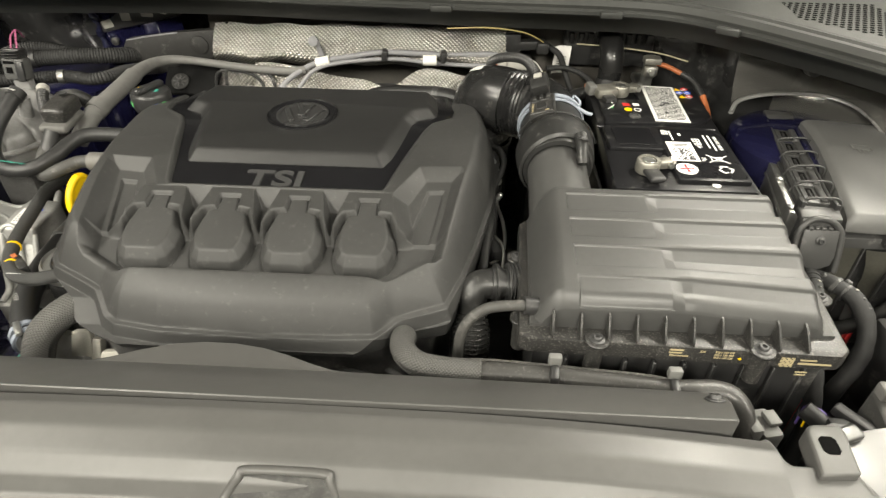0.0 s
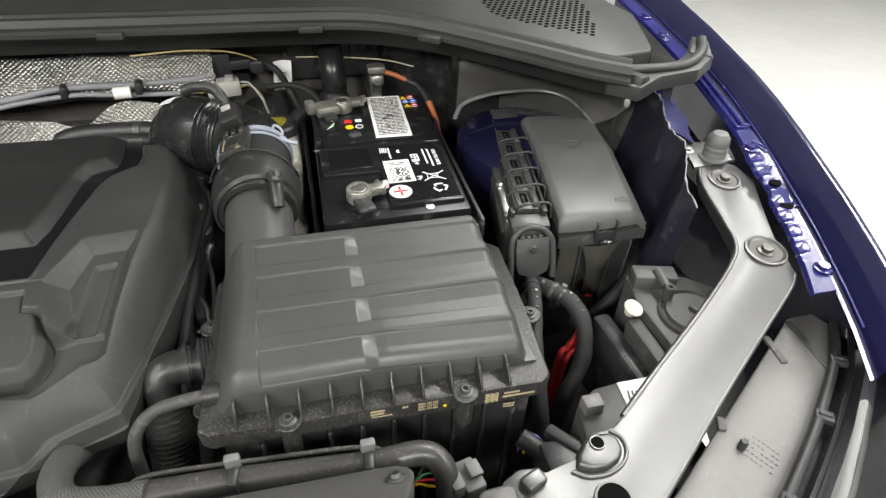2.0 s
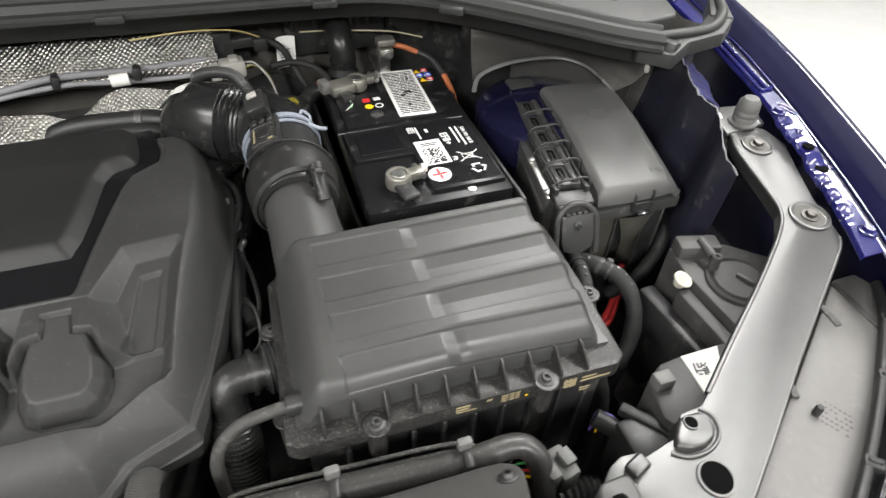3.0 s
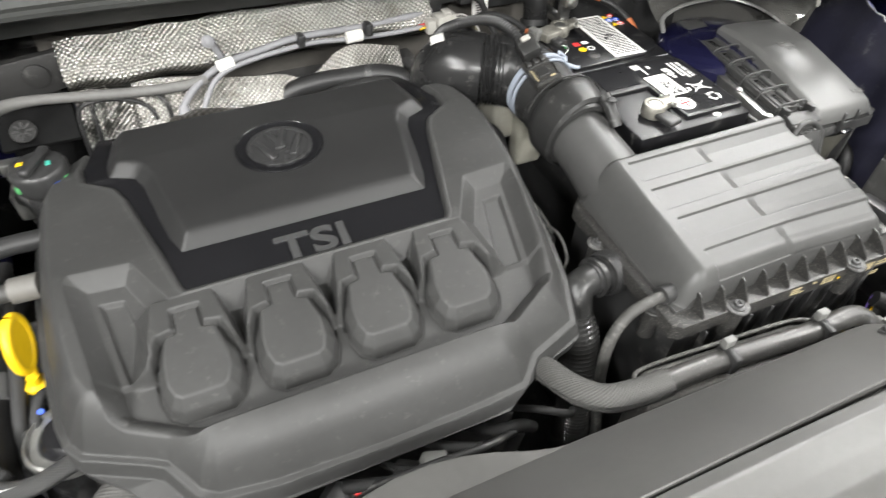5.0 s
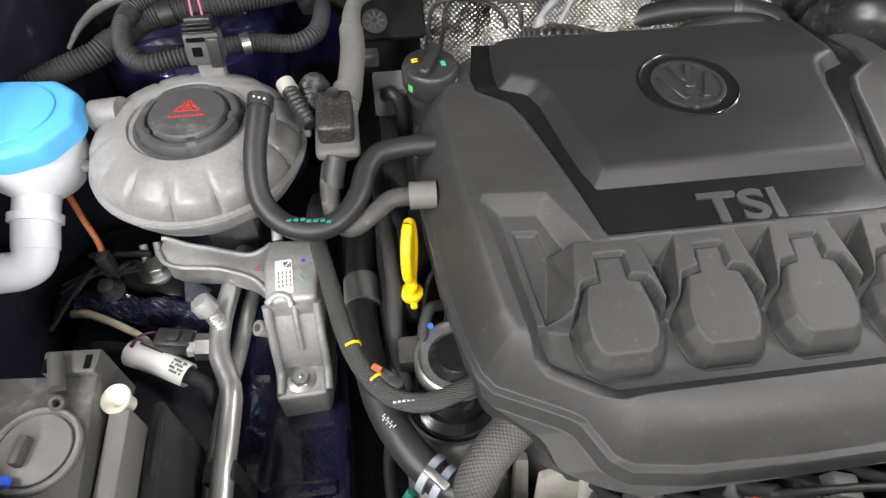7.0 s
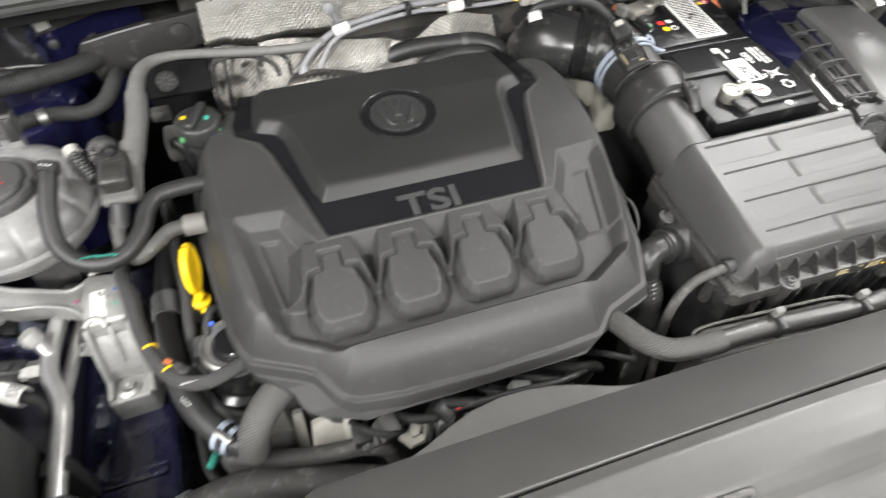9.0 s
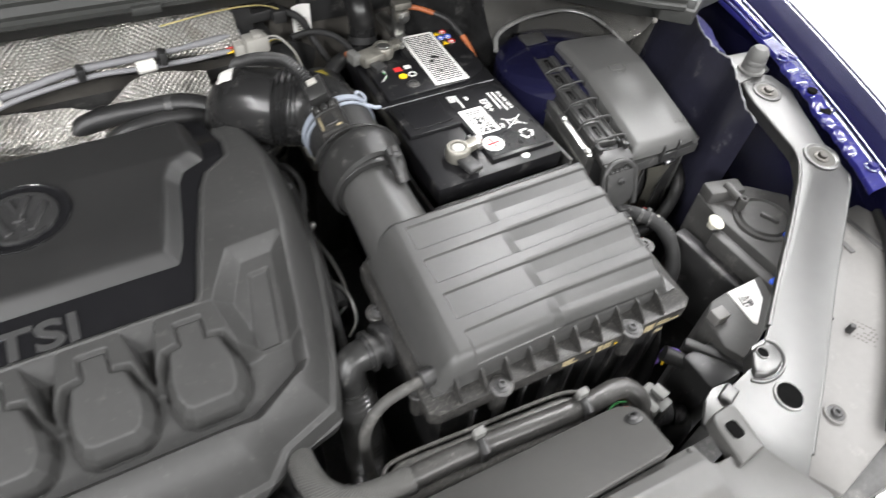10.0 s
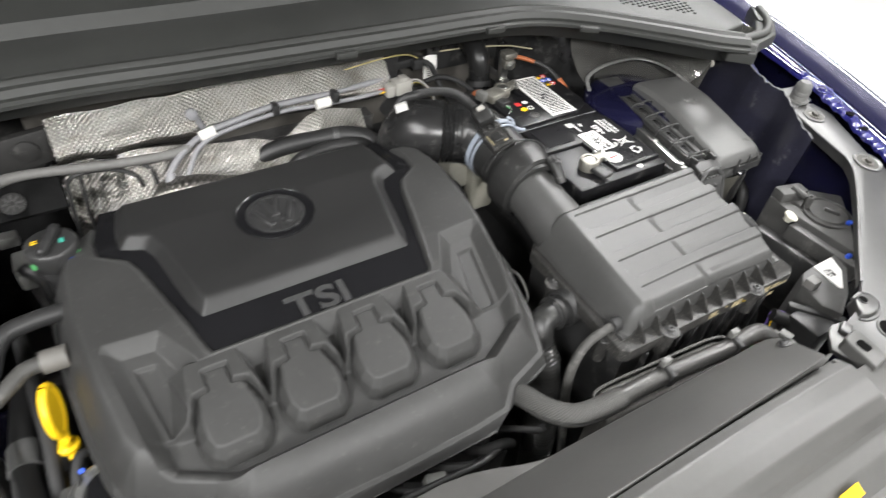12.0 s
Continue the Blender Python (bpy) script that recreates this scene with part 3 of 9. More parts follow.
part("plenum_wall", sheet(plenum_wall, 60, 12, 0.0), finish("brown_grey_body_metal", (0.075, 0.070, 0.063), 0.34, var=0.14, vscale=7, grain=0.15, gscale=300), body, "dull brown-grey plenum wall below the bonnet seal")


def tower_wall(u, v):
    xs = [0.40, 0.47, 0.52, 0.60, 0.68, 0.735, 0.775, 0.80]
    ys = [1.20, 1.18, 1.125, 1.095, 1.07, 1.02, 0.955, 0.90]
    t = u * (len(xs) - 1)
    x, y = np.interp(t, range(len(xs)), xs), np.interp(t, range(len(xs)), ys)
    return (float(x), float(y) - 0.012 * math.sin(v * 3.1), 0.72 + v * 0.345)


part("bulkhead_wall", sheet(lambda u, v: tower_wall(u * 0.42, v), 24, 16, flip=True), BLACKMET, body, "black bulkhead wall behind the battery")
part("tower_wall", sheet(lambda u, v: tower_wall(0.42 + u * 0.58, v), 36, 16, flip=True), SHINYMET, body, "shiny grey-black body metal wall behind the suspension tower")
# the dome's paint is darkened: the shade round it is in the colour
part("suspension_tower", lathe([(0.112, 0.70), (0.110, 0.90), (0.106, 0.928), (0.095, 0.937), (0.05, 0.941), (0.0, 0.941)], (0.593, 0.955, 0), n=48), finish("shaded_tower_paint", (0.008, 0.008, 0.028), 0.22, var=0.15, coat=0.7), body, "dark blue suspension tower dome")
part("tower_lip", tube([(0.488, 0.992, 0.955), (0.507, 1.021, 0.962), (0.542, 1.037, 0.966), (0.589, 1.045, 0.968), (0.653, 1.040, 0.968), (0.686, 1.010, 0.966), (0.696, 0.965, 0.962), (0.70, 0.93, 0.955)], lambda q: 0.0042 - 0.002 * abs(q - 0.25), 12, 8, flat=0.7), LIPMET, body, "shiny arched lip of the suspension tower")
# added shiny tubes stand in for the wall's two bright vertical reflections
for rx_, ry_ in ((0.728, 1.012), (0.757, 0.972)):
    part("wall_rib", tube([(rx_, ry_, 0.86), (rx_ + 0.002, ry_ - 0.004, 0.95), (rx_ + 0.004, ry_ - 0.006, 1.045)], 0.0045, 10), SHINYMET, body)
LIP = smooth_path([(0.488, 0.992, 0.955), (0.507, 1.021, 0.962), (0.542, 1.037, 0.966), (0.589, 1.045, 0.968), (0.653, 1.040, 0.968), (0.686, 1.010, 0.966), (0.696, 0.965, 0.962), (0.70, 0.93, 0.955)], 6)


def arch(u, v):
    p = LIP[min(int(u * (len(LIP) - 1) + 0.5), len(LIP) - 1)]
    w = tower_wall(0.30 + 0.58 * u, 0.9)
    k = 1 - (1 - v) ** 2.4
    return (p.x + (w[0] - p.x) * k, p.y + (w[1] - p.y) * k, p.z + 0.002 + 0.11 * v * v)


part("tower_arch", sheet(arch, 42, 20), SHINYMET, body, "shiny pressed arch over the suspension tower")
part("tower_plug", lathe([(0.0, 0.005), (0.004, 0.0048), (0.0065, 0.003), (0.0072, 0.0)][::-1], (0.747, 0.927, 0.990), (75, 0, 32), 20), PALEPL, body, "pale round plug")
part("tower_stud", lathe([(0.012, 0), (0.012, 0.02), (0.004, 0.024), (0.004, 0.034)], (0.63, 1.07, 1.005), (80, 0, 0), 16), DARKBOLT, body)

# left of the bay: wall, tower and the long rail
def left_wall(u, v):
    y = 0.35 + u * 0.95
    return (-0.905 + 0.012 * math.sin(u * 9) + 0.02 * v, y, 0.52 + v * 0.53)


part("inner_wing", sheet(left_wall, 40, 12, flip=True), SHADEPAINT, body, "dusty blue-black inner wing")
part("suspension_tower", lathe([(0.12, 0.66), (0.118, 0.88), (0.112, 0.905), (0.095, 0.918), (0.05, 0.922), (0.0, 0.922)], (-0.735, 1.17, 0), n=48), PAINT, body, "dark blue suspension tower dome")
part("tower_lip", tube([(-0.845, 1.06, 0.952), (-0.838, 1.095, 0.958), (-0.828, 1.128, 0.958), (-0.812, 1.149, 0.958), (-0.785, 1.162, 0.958), (-0.75, 1.169, 0.958), (-0.682, 1.170, 0.958), (-0.64, 1.165, 0.955)], lambda q: 0.0022 + 0.0042 * max(0, 1 - abs(q - 0.3) / 0.3), 12, 6), LIPMET, body, "shiny arched lip of the suspension tower")
panel_skin = lambda x, v: (x, 1.245 - 0.03 * v + 0.006 * math.sin((x + 0.83) * 57) - 0.02 * math.sin((x + 0.83) * 9.4) * v, 0.78 + v * 0.27)
part("bulkhead_panel", sheet(lambda u, v: panel_skin(-0.90 + 0.245 * u, v), 24, 12), BLACKMET, body, "black glossy bulkhead panel")
part("bulkhead_panel", sheet(lambda u, v: panel_skin(-0.655 + 0.155 * u, v), 16, 12), PAINT, body, "blue painted bulkhead panel")
part("bulkhead_seam", tube([tuple(Vector(panel_skin(-0.655 + 0.004 * math.sin(9 * k), k / 12)) + Vector((0, -0.006, 0))) for k in range(13)], lambda q: 0.006 + 0.002 * math.sin(q * 60), 10, 4), SEALANT, body, "ragged sealed seam")
rail = prism([(-0.690, 0.32), (-0.562, 0.32), (-0.562, 0.96), (-0.690, 0.96)], 0.50, 0.700, bev=0.012, seg=3)
RAILPAINT = finish("wavy_sealed_rail_paint", (0.012, 0.012, 0.038), 0.13, var=0.3, vscale=14, coat=1.0, grain=0.8, gscale=70, gdist=0.004)
part("chassis_rail", rail, RAILPAINT, body, "dark blue chassis rail")
for y0 in (0.40, 0.47, 0.545, 0.60):
    part("rail_bead", box(-0.62, y0, 0.701, 0.085, 0.018, 0.010, 0.004), RAILPAINT, body)
part("rail_shelf", prism([(-0.88, 0.60), (-0.69, 0.60), (-0.69, 0.97), (-0.88, 0.97)], 0.50, 0.735, bev=0.01), SHADEPAINT, body, "sealed dark blue inner panel")


def quilt(u, v):
    x, y = -0.868 + u * 0.146 + 0.012 * (1 - v), 0.805 + v * 0.036 - 0.032 * u
    fold = 0.0030 * math.sin(v * 17 + 2.2 * math.sin(u * 6)) + 0.0016 * math.sin(u * 95 + 9 * v) * math.sin(v * 11 + u * 14) + 0.0012 * math.sin(u * 41 - 13 * v)
    return (x + 0.002 * math.sin(v * 20), y + 0.0025 * math.sin(u * 19), 0.768 + 0.020 * math.sin(max(0.0, min(1.0, v)) * math.pi) ** 0.7 + fold)


part("arch_liner", prism([(0.775, 0.60), (0.790, 0.60), (0.790, 1.02), (0.775, 1.02)], 0.45, 0.80, bev=0.003), BLACK, body, "black plastic arch liner")
part("sealed_seam", sheet(quilt, 120, 36, 0.01), SEALANT, body, "crinkled dark blue sealed seam")
part("seam_pad", prism([(-0.752, 0.856), (-0.717, 0.833), (-0.711, 0.828), (-0.722, 0.806), (-0.742, 0.815)], 0.745, 0.768, bev=0.003), finish("grey_blue_pad", (0.12, 0.13, 0.17), 0.5, var=0.2, vscale=30), body, "grey-blue pad")
part("seam_shelf", prism([(-0.79, 0.80), (-0.715, 0.775), (-0.715, 0.755), (-0.80, 0.77)], 0.72, 0.760, bev=0.003), PAINT, body)

# ---- cowl and bonnet seal ----
SEAL_X = [-0.80, -0.44, -0.20, 0.09, 0.25, 0.36, 0.45, 0.55, 0.62, 0.675]
SEAL_Y = [1.050, 1.078, 1.066, 1.052, 1.046, 1.034, 0.984, 0.902, 0.848, 0.818]
SEAL_Z = [1.094, 1.094, 1.094, 1.094, 1.094, 1.093, 1.091, 1.087, 1.082, 1.078]
seal_path = smooth_path(list(zip(SEAL_X, SEAL_Y, SEAL_Z)), 8)


def seal_frame(u):
    t = u * (len(seal_path) - 1)
    i = min(int(t), len(seal_path) - 2)
    p = seal_path[i].lerp(seal_path[i + 1], t - i)
    d = (seal_path[min(i + 2, len(seal_path) - 1)] - seal_path[max(i - 1, 0)]).normalized()
    return p, Vector((-d.y, d.x, 0))


def swept(profile, n=120):
    def fn(u, v):
        p, nrm = seal_frame(u)
        t = v * (len(profile) - 1)
        i = min(int(t), len(profile) - 2)
        a, b = profile[i], profile[i + 1]
        o, z = a[0] + (b[0] - a[0]) * (t - i), a[1] + (b[1] - a[1]) * (t - i)
        return tuple(p + nrm * o + Vector((0, 0, z)))
    return sheet(fn, n, len(profile) - 1)


cowl = thing("cowl_panel", (0.0, 1.25, 1.0), "grey-black plastic cowl panel below the windscreen", "cowl", kind="")
part("front_lip", swept([(0.060, -0.050), (0.045, -0.030), (0.030, -0.010), (0.012, -0.006)]), COWL, cowl)


def cowl_top(u, v):
    p, nrm = seal_frame(u * 0.74)
    x = p.x + nrm.x * 0.05 * (1 - v)
    y0 = p.y + nrm.y * 0.05
    y = y0 + (1.44 - y0) * v
    z = 1.098 + 0.012 * math.sin(min(v, 0.3) / 0.3 * 1.57) + (0.016 if v > 0.34 else 0.0) + max(0, v - 0.34) * 0.05
    return (x, y, z)


part("cowl_top", sheet(cowl_top, 80, 24, 0.004), COWL, cowl, "grained grey-black cowl top", 30)
part("cowl_end", prism([(0.46, 1.09), (0.52, 1.02), (0.60, 0.935), (0.675, 0.878), (0.742, 0.890), (0.752, 0.905), (0.797, 1.045), (0.785, 1.11), (0.79, 1.44), (0.46, 1.44)], 1.066, 1.088, bev=0.004), COWL, cowl, "cowl end with a perforated vent")
vent = Geo()
for i in range(26):
    for j in range(19):
        x, y = 0.50 + i * 0.0112 + (j % 2) * 0.0056, 0.95 + j * 0.0112
        if sd_poly([(0.535, 1.115), (0.600, 1.028), (0.692, 0.952), (0.733, 1.085), (0.735, 1.15), (0.535, 1.15)], np.array([x]), np.array([y]))[0] < 0:
            vent.merge(lathe([(0.0036, 0), (0.0036, 0.0006)], (x, y, 1.088), n=10))
tagged(part("vent_perforation", vent, HOLE, cowl, "rows of round vent holes"), kind="stuff")
part("windscreen_base", box(-0.05, 1.50, 1.13, 1.75, 0.10, 0.10, 0.02), BLACK, cowl)

seal = thing("bonnet_seal", (0.0, 1.07, 1.07), "black rubber bonnet seal clipped along the cowl edge", "seal")
part("bead", swept([(0.006, -0.006), (0.004, 0.006), (0.010, 0.014), (0.018, 0.015), (0.024, 0.010), (0.027, 0.002), (0.030, 0.009), (0.037, 0.014), (0.046, 0.013), (0.052, 0.006), (0.052, -0.004)]), SEAL, seal)
part("sealing_lip", swept([(0.004, -0.010), (0.0, -0.007), (0.0, -0.002), (0.006, 0.002)]), SEAL, seal)
for u in (0.30, 0.47, 0.66):
    p, nrm = seal_frame(u)
    part("clip", box(p.x - nrm.x * 0.004, p.y - nrm.y * 0.004, p.z - 0.0045, 0.034, 0.010, 0.010, 0.002, rot=(0, 0, -math.degrees(math.atan2(nrm.x, nrm.y)))), COWL, seal, "small pale clip")
part("end_block", prism([(0.655, 0.845), (0.690, 0.812), (0.735, 0.842), (0.805, 0.856), (0.858, 0.900), (0.872, 0.945), (0.858, 0.966), (0.830, 0.925), (0.785, 0.888), (0.714, 0.882), (0.675, 0.884)], 1.050, 1.070, bev=0.004, seg=2), SEAL, seal, "moulded rubber end of the seal")
part("end_bead", tube([(0.66, 0.862, 1.075), (0.71, 0.862, 1.074), (0.785, 0.868, 1.073), (0.835, 0.903, 1.075), (0.862, 0.945, 1.078)], 0.0080, 14, flat=0.8), SEAL, seal)
part("end_tongue", prism([(0.822, 0.912), (0.850, 0.893), (0.874, 0.942), (0.856, 0.962)], 1.062, 1.08, bev=0.003, top=lambda x, y: 1.072 + 0.10 * max(0, y - 0.895)), SEAL, seal)
part("corner_clip", box(0.692, 0.838, 1.062, 0.026, 0.034, 0.034, 0.004, rot=(0, 12, 35)), SEAL, seal)


# ---- the raised bonnet, hinged behind the cowl ----
bonnet = thing("bonnet", (CX, 1.47, 1.14), "dark blue bonnet propped wide open on its hinges", "bonnet")
hinge = Vector((CX, 1.46, 1.16))


def bonnet_skin(lift):
    def fn(u, v):
        x = (u - 0.5) * (1.50 - 0.10 * v)
        s = 1.02 * v
        a = radians(58)
        out = 0.035 * math.sin(v * 2.6) + 0.02 * math.cos((u - 0.5) * 3.0) + lift
        return (hinge.x + x, hinge.y - s * math.cos(a) + out * math.sin(a), hinge.z + s * math.sin(a) + out * math.cos(a))
    return fn


part("outer_skin", sheet(bonnet_skin(0.03), 30, 30), PAINT, bonnet)
part("inner_liner", sheet(bonnet_skin(0.0), 30, 30, flip=True), FELT, bonnet, "black felt liner")
for sx in (-0.66, 0.66):
    part("hinge_arm", box(CX + sx, 1.45, 1.14, 0.02, 0.10, 0.10, 0.004), BLACK, bonnet)

# ---- engine cover ----
EX = -0.178


def mirror_poly(half):
    """A closed outline from points (half width, y) along one side, front to back."""
    return [(EX + w, y) for w, y in half] + [(EX - w, y) for w, y in half[::-1]]


PANEL_HALF = [(0.132, 0.742), (0.140, 0.767), (0.158, 0.862), (0.166, 0.880), (0.192, 0.892), (0.194, 0.915), (0.184, 0.988)]
BAND_HALF = [(0.1345, 0.694), (0.138, 0.700), (0.176, 0.845), (0.186, 0.868), (0.216, 0.890), (0.219, 0.918), (0.206, 0.992)]
RECESS_HALF = [(0.152, 0.564), (0.160, 0.567), (0.208, 0.592), (0.2165, 0.602), (0.238, 0.740), (0.234, 0.749), (0.178, 0.745), (0.150, 0.690)]
COILS = [-0.317, -0.230, -0.1435, -0.057]


def coil_poly(cx, grow=0.0):
    h = [(0.020, 0.588), (0.0310, 0.595), (0.0372, 0.611), (0.0372, 0.632), (0.0275, 0.654), (0.0125, 0.657), (0.0115, 0.677)]
    return [(cx + w + grow, y) for w, y in h] + [(cx - w - grow, y) for w, y in h[::-1]]


def soften(Z, times=1):
    for _ in range(times):
        P = np.pad(Z, 1, mode="edge")
        Z = (P[:-2, 1:-1] + P[2:, 1:-1] + P[1:-1, :-2] + P[1:-1, 2:] + 4 * Z) / 8
    return Z


def cover_shell():
    nx, ny = 600, 560
    v = np.linspace(0, 1, ny)[:, None] * np.ones((1, nx))
    u = np.linspace(-1, 1, nx)[None, :] * np.ones((ny, 1))
    Y = 0.506 + v * 0.502
    WL = np.interp(Y, [0.506, 0.516, 0.533, 0.555, 0.575, 0.592, 0.63, 0.70, 0.79, 0.88, 0.93, 0.97, 1.008], [0.140, 0.172, 0.204, 0.213, 0.236, 0.256, 0.268, 0.278, 0.286, 0.288, 0.274, 0.245, 0.200])
    WR = np.interp(Y, [0.506, 0.518, 0.530, 0.540, 0.546, 0.57, 0.655, 0.76, 0.87, 0.95, 0.99, 1.008], [0.120, 0.150, 0.166, 0.190, 0.226, 0.235, 0.257, 0.279, 0.290, 0.280, 0.250, 0.210])
    soft_ = np.ones(11) / 11
    ease = lambda a: np.convolve(np.pad(a[:, 0], 5, mode="edge"), soft_, mode="valid")[:, None] * np.ones((1, nx))
    WL, WR = ease(WL), ease(WR)
    W = np.where(u < 0, WL, WR)
    X = EX + u * W
    top = np.interp(Y, [0.506, 0.545, 0.57, 0.60, 0.62, 0.70, 0.75, 0.80, 0.90, 0.975, 0.995, 1.008], [0.934, 0.936, 0.941, 0.951, 0.957, 0.972, 0.977, 0.979, 0.979, 0.973, 0.966, 0.950])
    foot = np.interp(Y, [0.506, 0.53, 0.56, 0.62, 0.80], [0.888, 0.892, 0.905, 0.914, 0.918])
    # the body stands inside a low flange along the front; a bead marks where they meet
    side = [(WL[j, 0], Y[j, 0]) for j in range(0, ny, 28) if Y[j, 0] > 0.60]
    side_r = [(WR[j, 0], Y[j, 0]) for j in range(0, ny, 28) if Y[j, 0] > 0.60]
    body_line = [(EX + w, y) for w, y in side_r[::-1]] + [(EX + 0.225, 0.556), (EX + 0.170, 0.539), (EX + 0.146, 0.516), (EX + 0.10, 0.5125), (EX, 0.511), (EX - 0.10, 0.514), (EX - 0.150, 0.521), (EX - 0.166, 0.531), (EX - 0.186, 0.560), (EX - 0.196, 0.566), (EX - 0.250, 0.592)] + [(EX - w, y) for w, y in side]
    d = -sd_poly(body_line, X, Y)
    wide_ = np.interp(Y, [0.555, 0.64], [0.050, 0.030])
    rise = 1 - (1 - np.clip((d - 0.0065) / wide_, 0, 1)) ** np.interp(Y, [0.555, 0.64], [2.3, 1.7])
    Z = foot + (top - foot) * rise - 0.013 * (1 - lin(d, -0.005, 0.0005))
    band = lin(-sd_poly(mirror_poly(BAND_HALF), X, Y), 0, 0.003)
    panel = np.interp(-sd_poly(mirror_poly(PANEL_HALF), X, Y), [0, 0.002, 0.0145, 0.0185], [0, 0.16, 0.94, 1])
    rim = lin(-np.abs(sd_poly(mirror_poly(BAND_HALF), X, Y) - 0.003), -0.0025, 0)
    Z = Z - 0.0065 * band + 0.0155 * panel + 0.0009 * rim
    rec = lin(-sd_poly(mirror_poly(RECESS_HALF), X, Y), 0.0, 0.0155)
    # the floor climbs towards the back in two steps
    ground = 0.914 + 0.285 * (Y - 0.58) + 0.005 * lin(Y, 0.631, 0.634)
    Z = Z * (1 - rec) + np.minimum(Z, ground) * rec
    tops = 0.9385 + 0.29 * (Y - 0.588)
    hump = [(0.020, 0.588), (0.0310, 0.595), (0.0372, 0.611), (0.0372, 0.632), (0.0305, 0.660), (0.0305, 0.72)]
    for n, cx in enumerate(COILS):
        off = np.abs(X - cx)
        # collar: two arms that reach forward from the shell and hold the coil's neck
        arm = np.interp(Y, [0.628, 0.634, 0.645, 0.690, 0.71], [0.0360, 0.0385, 0.0365, 0.0270, 0.0260])
        wide = np.where(((n == 0) & (X < cx)) | ((n == 3) & (X > cx)), 0.020, 0.0058)
        collar = lin(arm + wide - off, 0.0, wide) * lin(Y, 0.628, 0.636) * lin(-Y, -0.6925, -0.6905)
        crest = np.minimum(tops + 0.0055, top - 0.0008)
        Z = np.where(collar > 0, np.maximum(Z, ground + (crest - ground) * collar), Z)
        inside = -sd_poly(coil_poly(cx), X, Y)
        flank = [(cx + w, y) for w, y in hump] + [(cx - w, y) for w, y in hump[::-1]]
        k = np.interp(-sd_poly(flank, X, Y), [0, 0.0020, 0.0095, 0.0115], [0, 0.48, 0.97, 1.0])
        low = 0.914 + 0.285 * (Y - 0.58)
        Z = np.where(inside > 0, low + (tops - low) * k, Z)
        groove = lin(-np.abs(inside + 0.0004), -0.0022, 0)
        Z = Z - 0.0042 * groove * np.where(Y > 0.622, 1.0, 0.4)
    for s in (-1, 1):
        slot = [(EX + s * 0.1905, 0.716), (EX + s * 0.213, 0.718), (EX + s * 0.199, 0.634), (EX + s * 0.170, 0.633)]
        Z = Z - 0.0045 * lin(-sd_poly(slot, X, Y), 0, 0.0025)
    return grid_mesh(X, Y, soften(Z, 1), 0.866, 0.985)


cover = thing("engine_cover", (EX, 0.75, 0.85), "matt dark grey plastic engine cover with four coil humps", "engine cover")
part("shell", cover_shell(), COVER, cover, "", 30)


def trim_band():
    skin = lambda y: float(np.interp(y, [0.62, 0.70, 0.75, 0.80, 0.90, 0.975, 0.995], [0.957, 0.972, 0.977, 0.979, 0.979, 0.973, 0.966])) - 0.0032
    g = Geo()
    for s in (-1, 1):
        out = [(EX + s * (w - 0.0024), y + (0.002 if k == 0 else 0.0)) for k, (w, y) in enumerate(BAND_HALF)]
        inn = [(EX + s * (w - 0.007), y + (0.008 if k == 0 else 0.0)) for k, (w, y) in enumerate(PANEL_HALF)]
        v, f = [], []
        for (ax, ay), (bx, by) in zip([(EX, BAND_HALF[0][1] + 0.002)] + out, [(EX, PANEL_HALF[0][1] + 0.008)] + inn):
            for k in range(7):
                x, y = ax + (bx - ax) * k / 6, ay + (by - ay) * k / 6
                v.append((x, y, skin(y)))
            v.append((ax, ay, skin(ay) - 0.003))
        for i in range(len(out)):
            a, b = i * 8, i * 8 + 8
            q = [(a + k, b + k, b + k + 1, a + k + 1) for k in range(6)] + [(a + 7, b + 7, b, a)]
            f += q if s > 0 else [r[::-1] for r in q]
        g.add(v, f)
    return g


def panel_top():
    n = 130
    ys = np.linspace(0.7425, 0.986, n)
    half = np.interp(ys, [y for w, y in PANEL_HALF], [w for w, y in PANEL_HALF]) - 0.0004
    u = np.linspace(-1, 1, n)
    X = EX + u[None, :] * half[:, None]
    Y = ys[:, None] * np.ones((1, n))
    Z = np.interp(Y, [0.62, 0.70, 0.75, 0.80, 0.90, 0.975, 0.995], [0.957, 0.972, 0.977, 0.979, 0.979, 0.973, 0.966]) - 0.0057
    Z = Z + 0.0158 * np.interp(-sd_poly(mirror_poly(PANEL_HALF), X, Y), [0, 0.002, 0.0145, 0.0185], [0.02, 0.16, 0.94, 1])
    return grid_mesh(X, Y, soften(Z, 2), 0.955)


part("panel", panel_top(), PANEL, cover, "darker smooth top panel")
part("trim_band", trim_band(), GLOSS, cover, "gloss black trim band round the panel")
lettering("TSI", 0.045, finish("grey_letter_plastic", (0.048, 0.048, 0.048), 0.36, var=0.1), cover, pose(-0.1835, 0.7105, 0.9702, 5.5, 0, 0), "model_lettering", 0.0014, squeeze=1.30, bold=0.0010)
part("badge_well", lathe([(0.0510, 0.0), (0.0505, 0.0018), (0.0495, 0.0022), (0.0485, 0.0012), (0.0440, -0.0004), (0.0, -0.0004)], (EX - 0.003, 0.862, 0.9893), n=64), GLOSS, cover, "gloss black dished ring")
badge = part("badge", lathe([(0.0375, 0.0), (0.0375, 0.0020), (0.0355, 0.0027), (0.0330, 0.0022), (0.0325, 0.0006), (0.0, 0.0006)], (EX - 0.003, 0.862, 0.9893), n=64), BADGE, cover, "round dark badge with a raised ring")
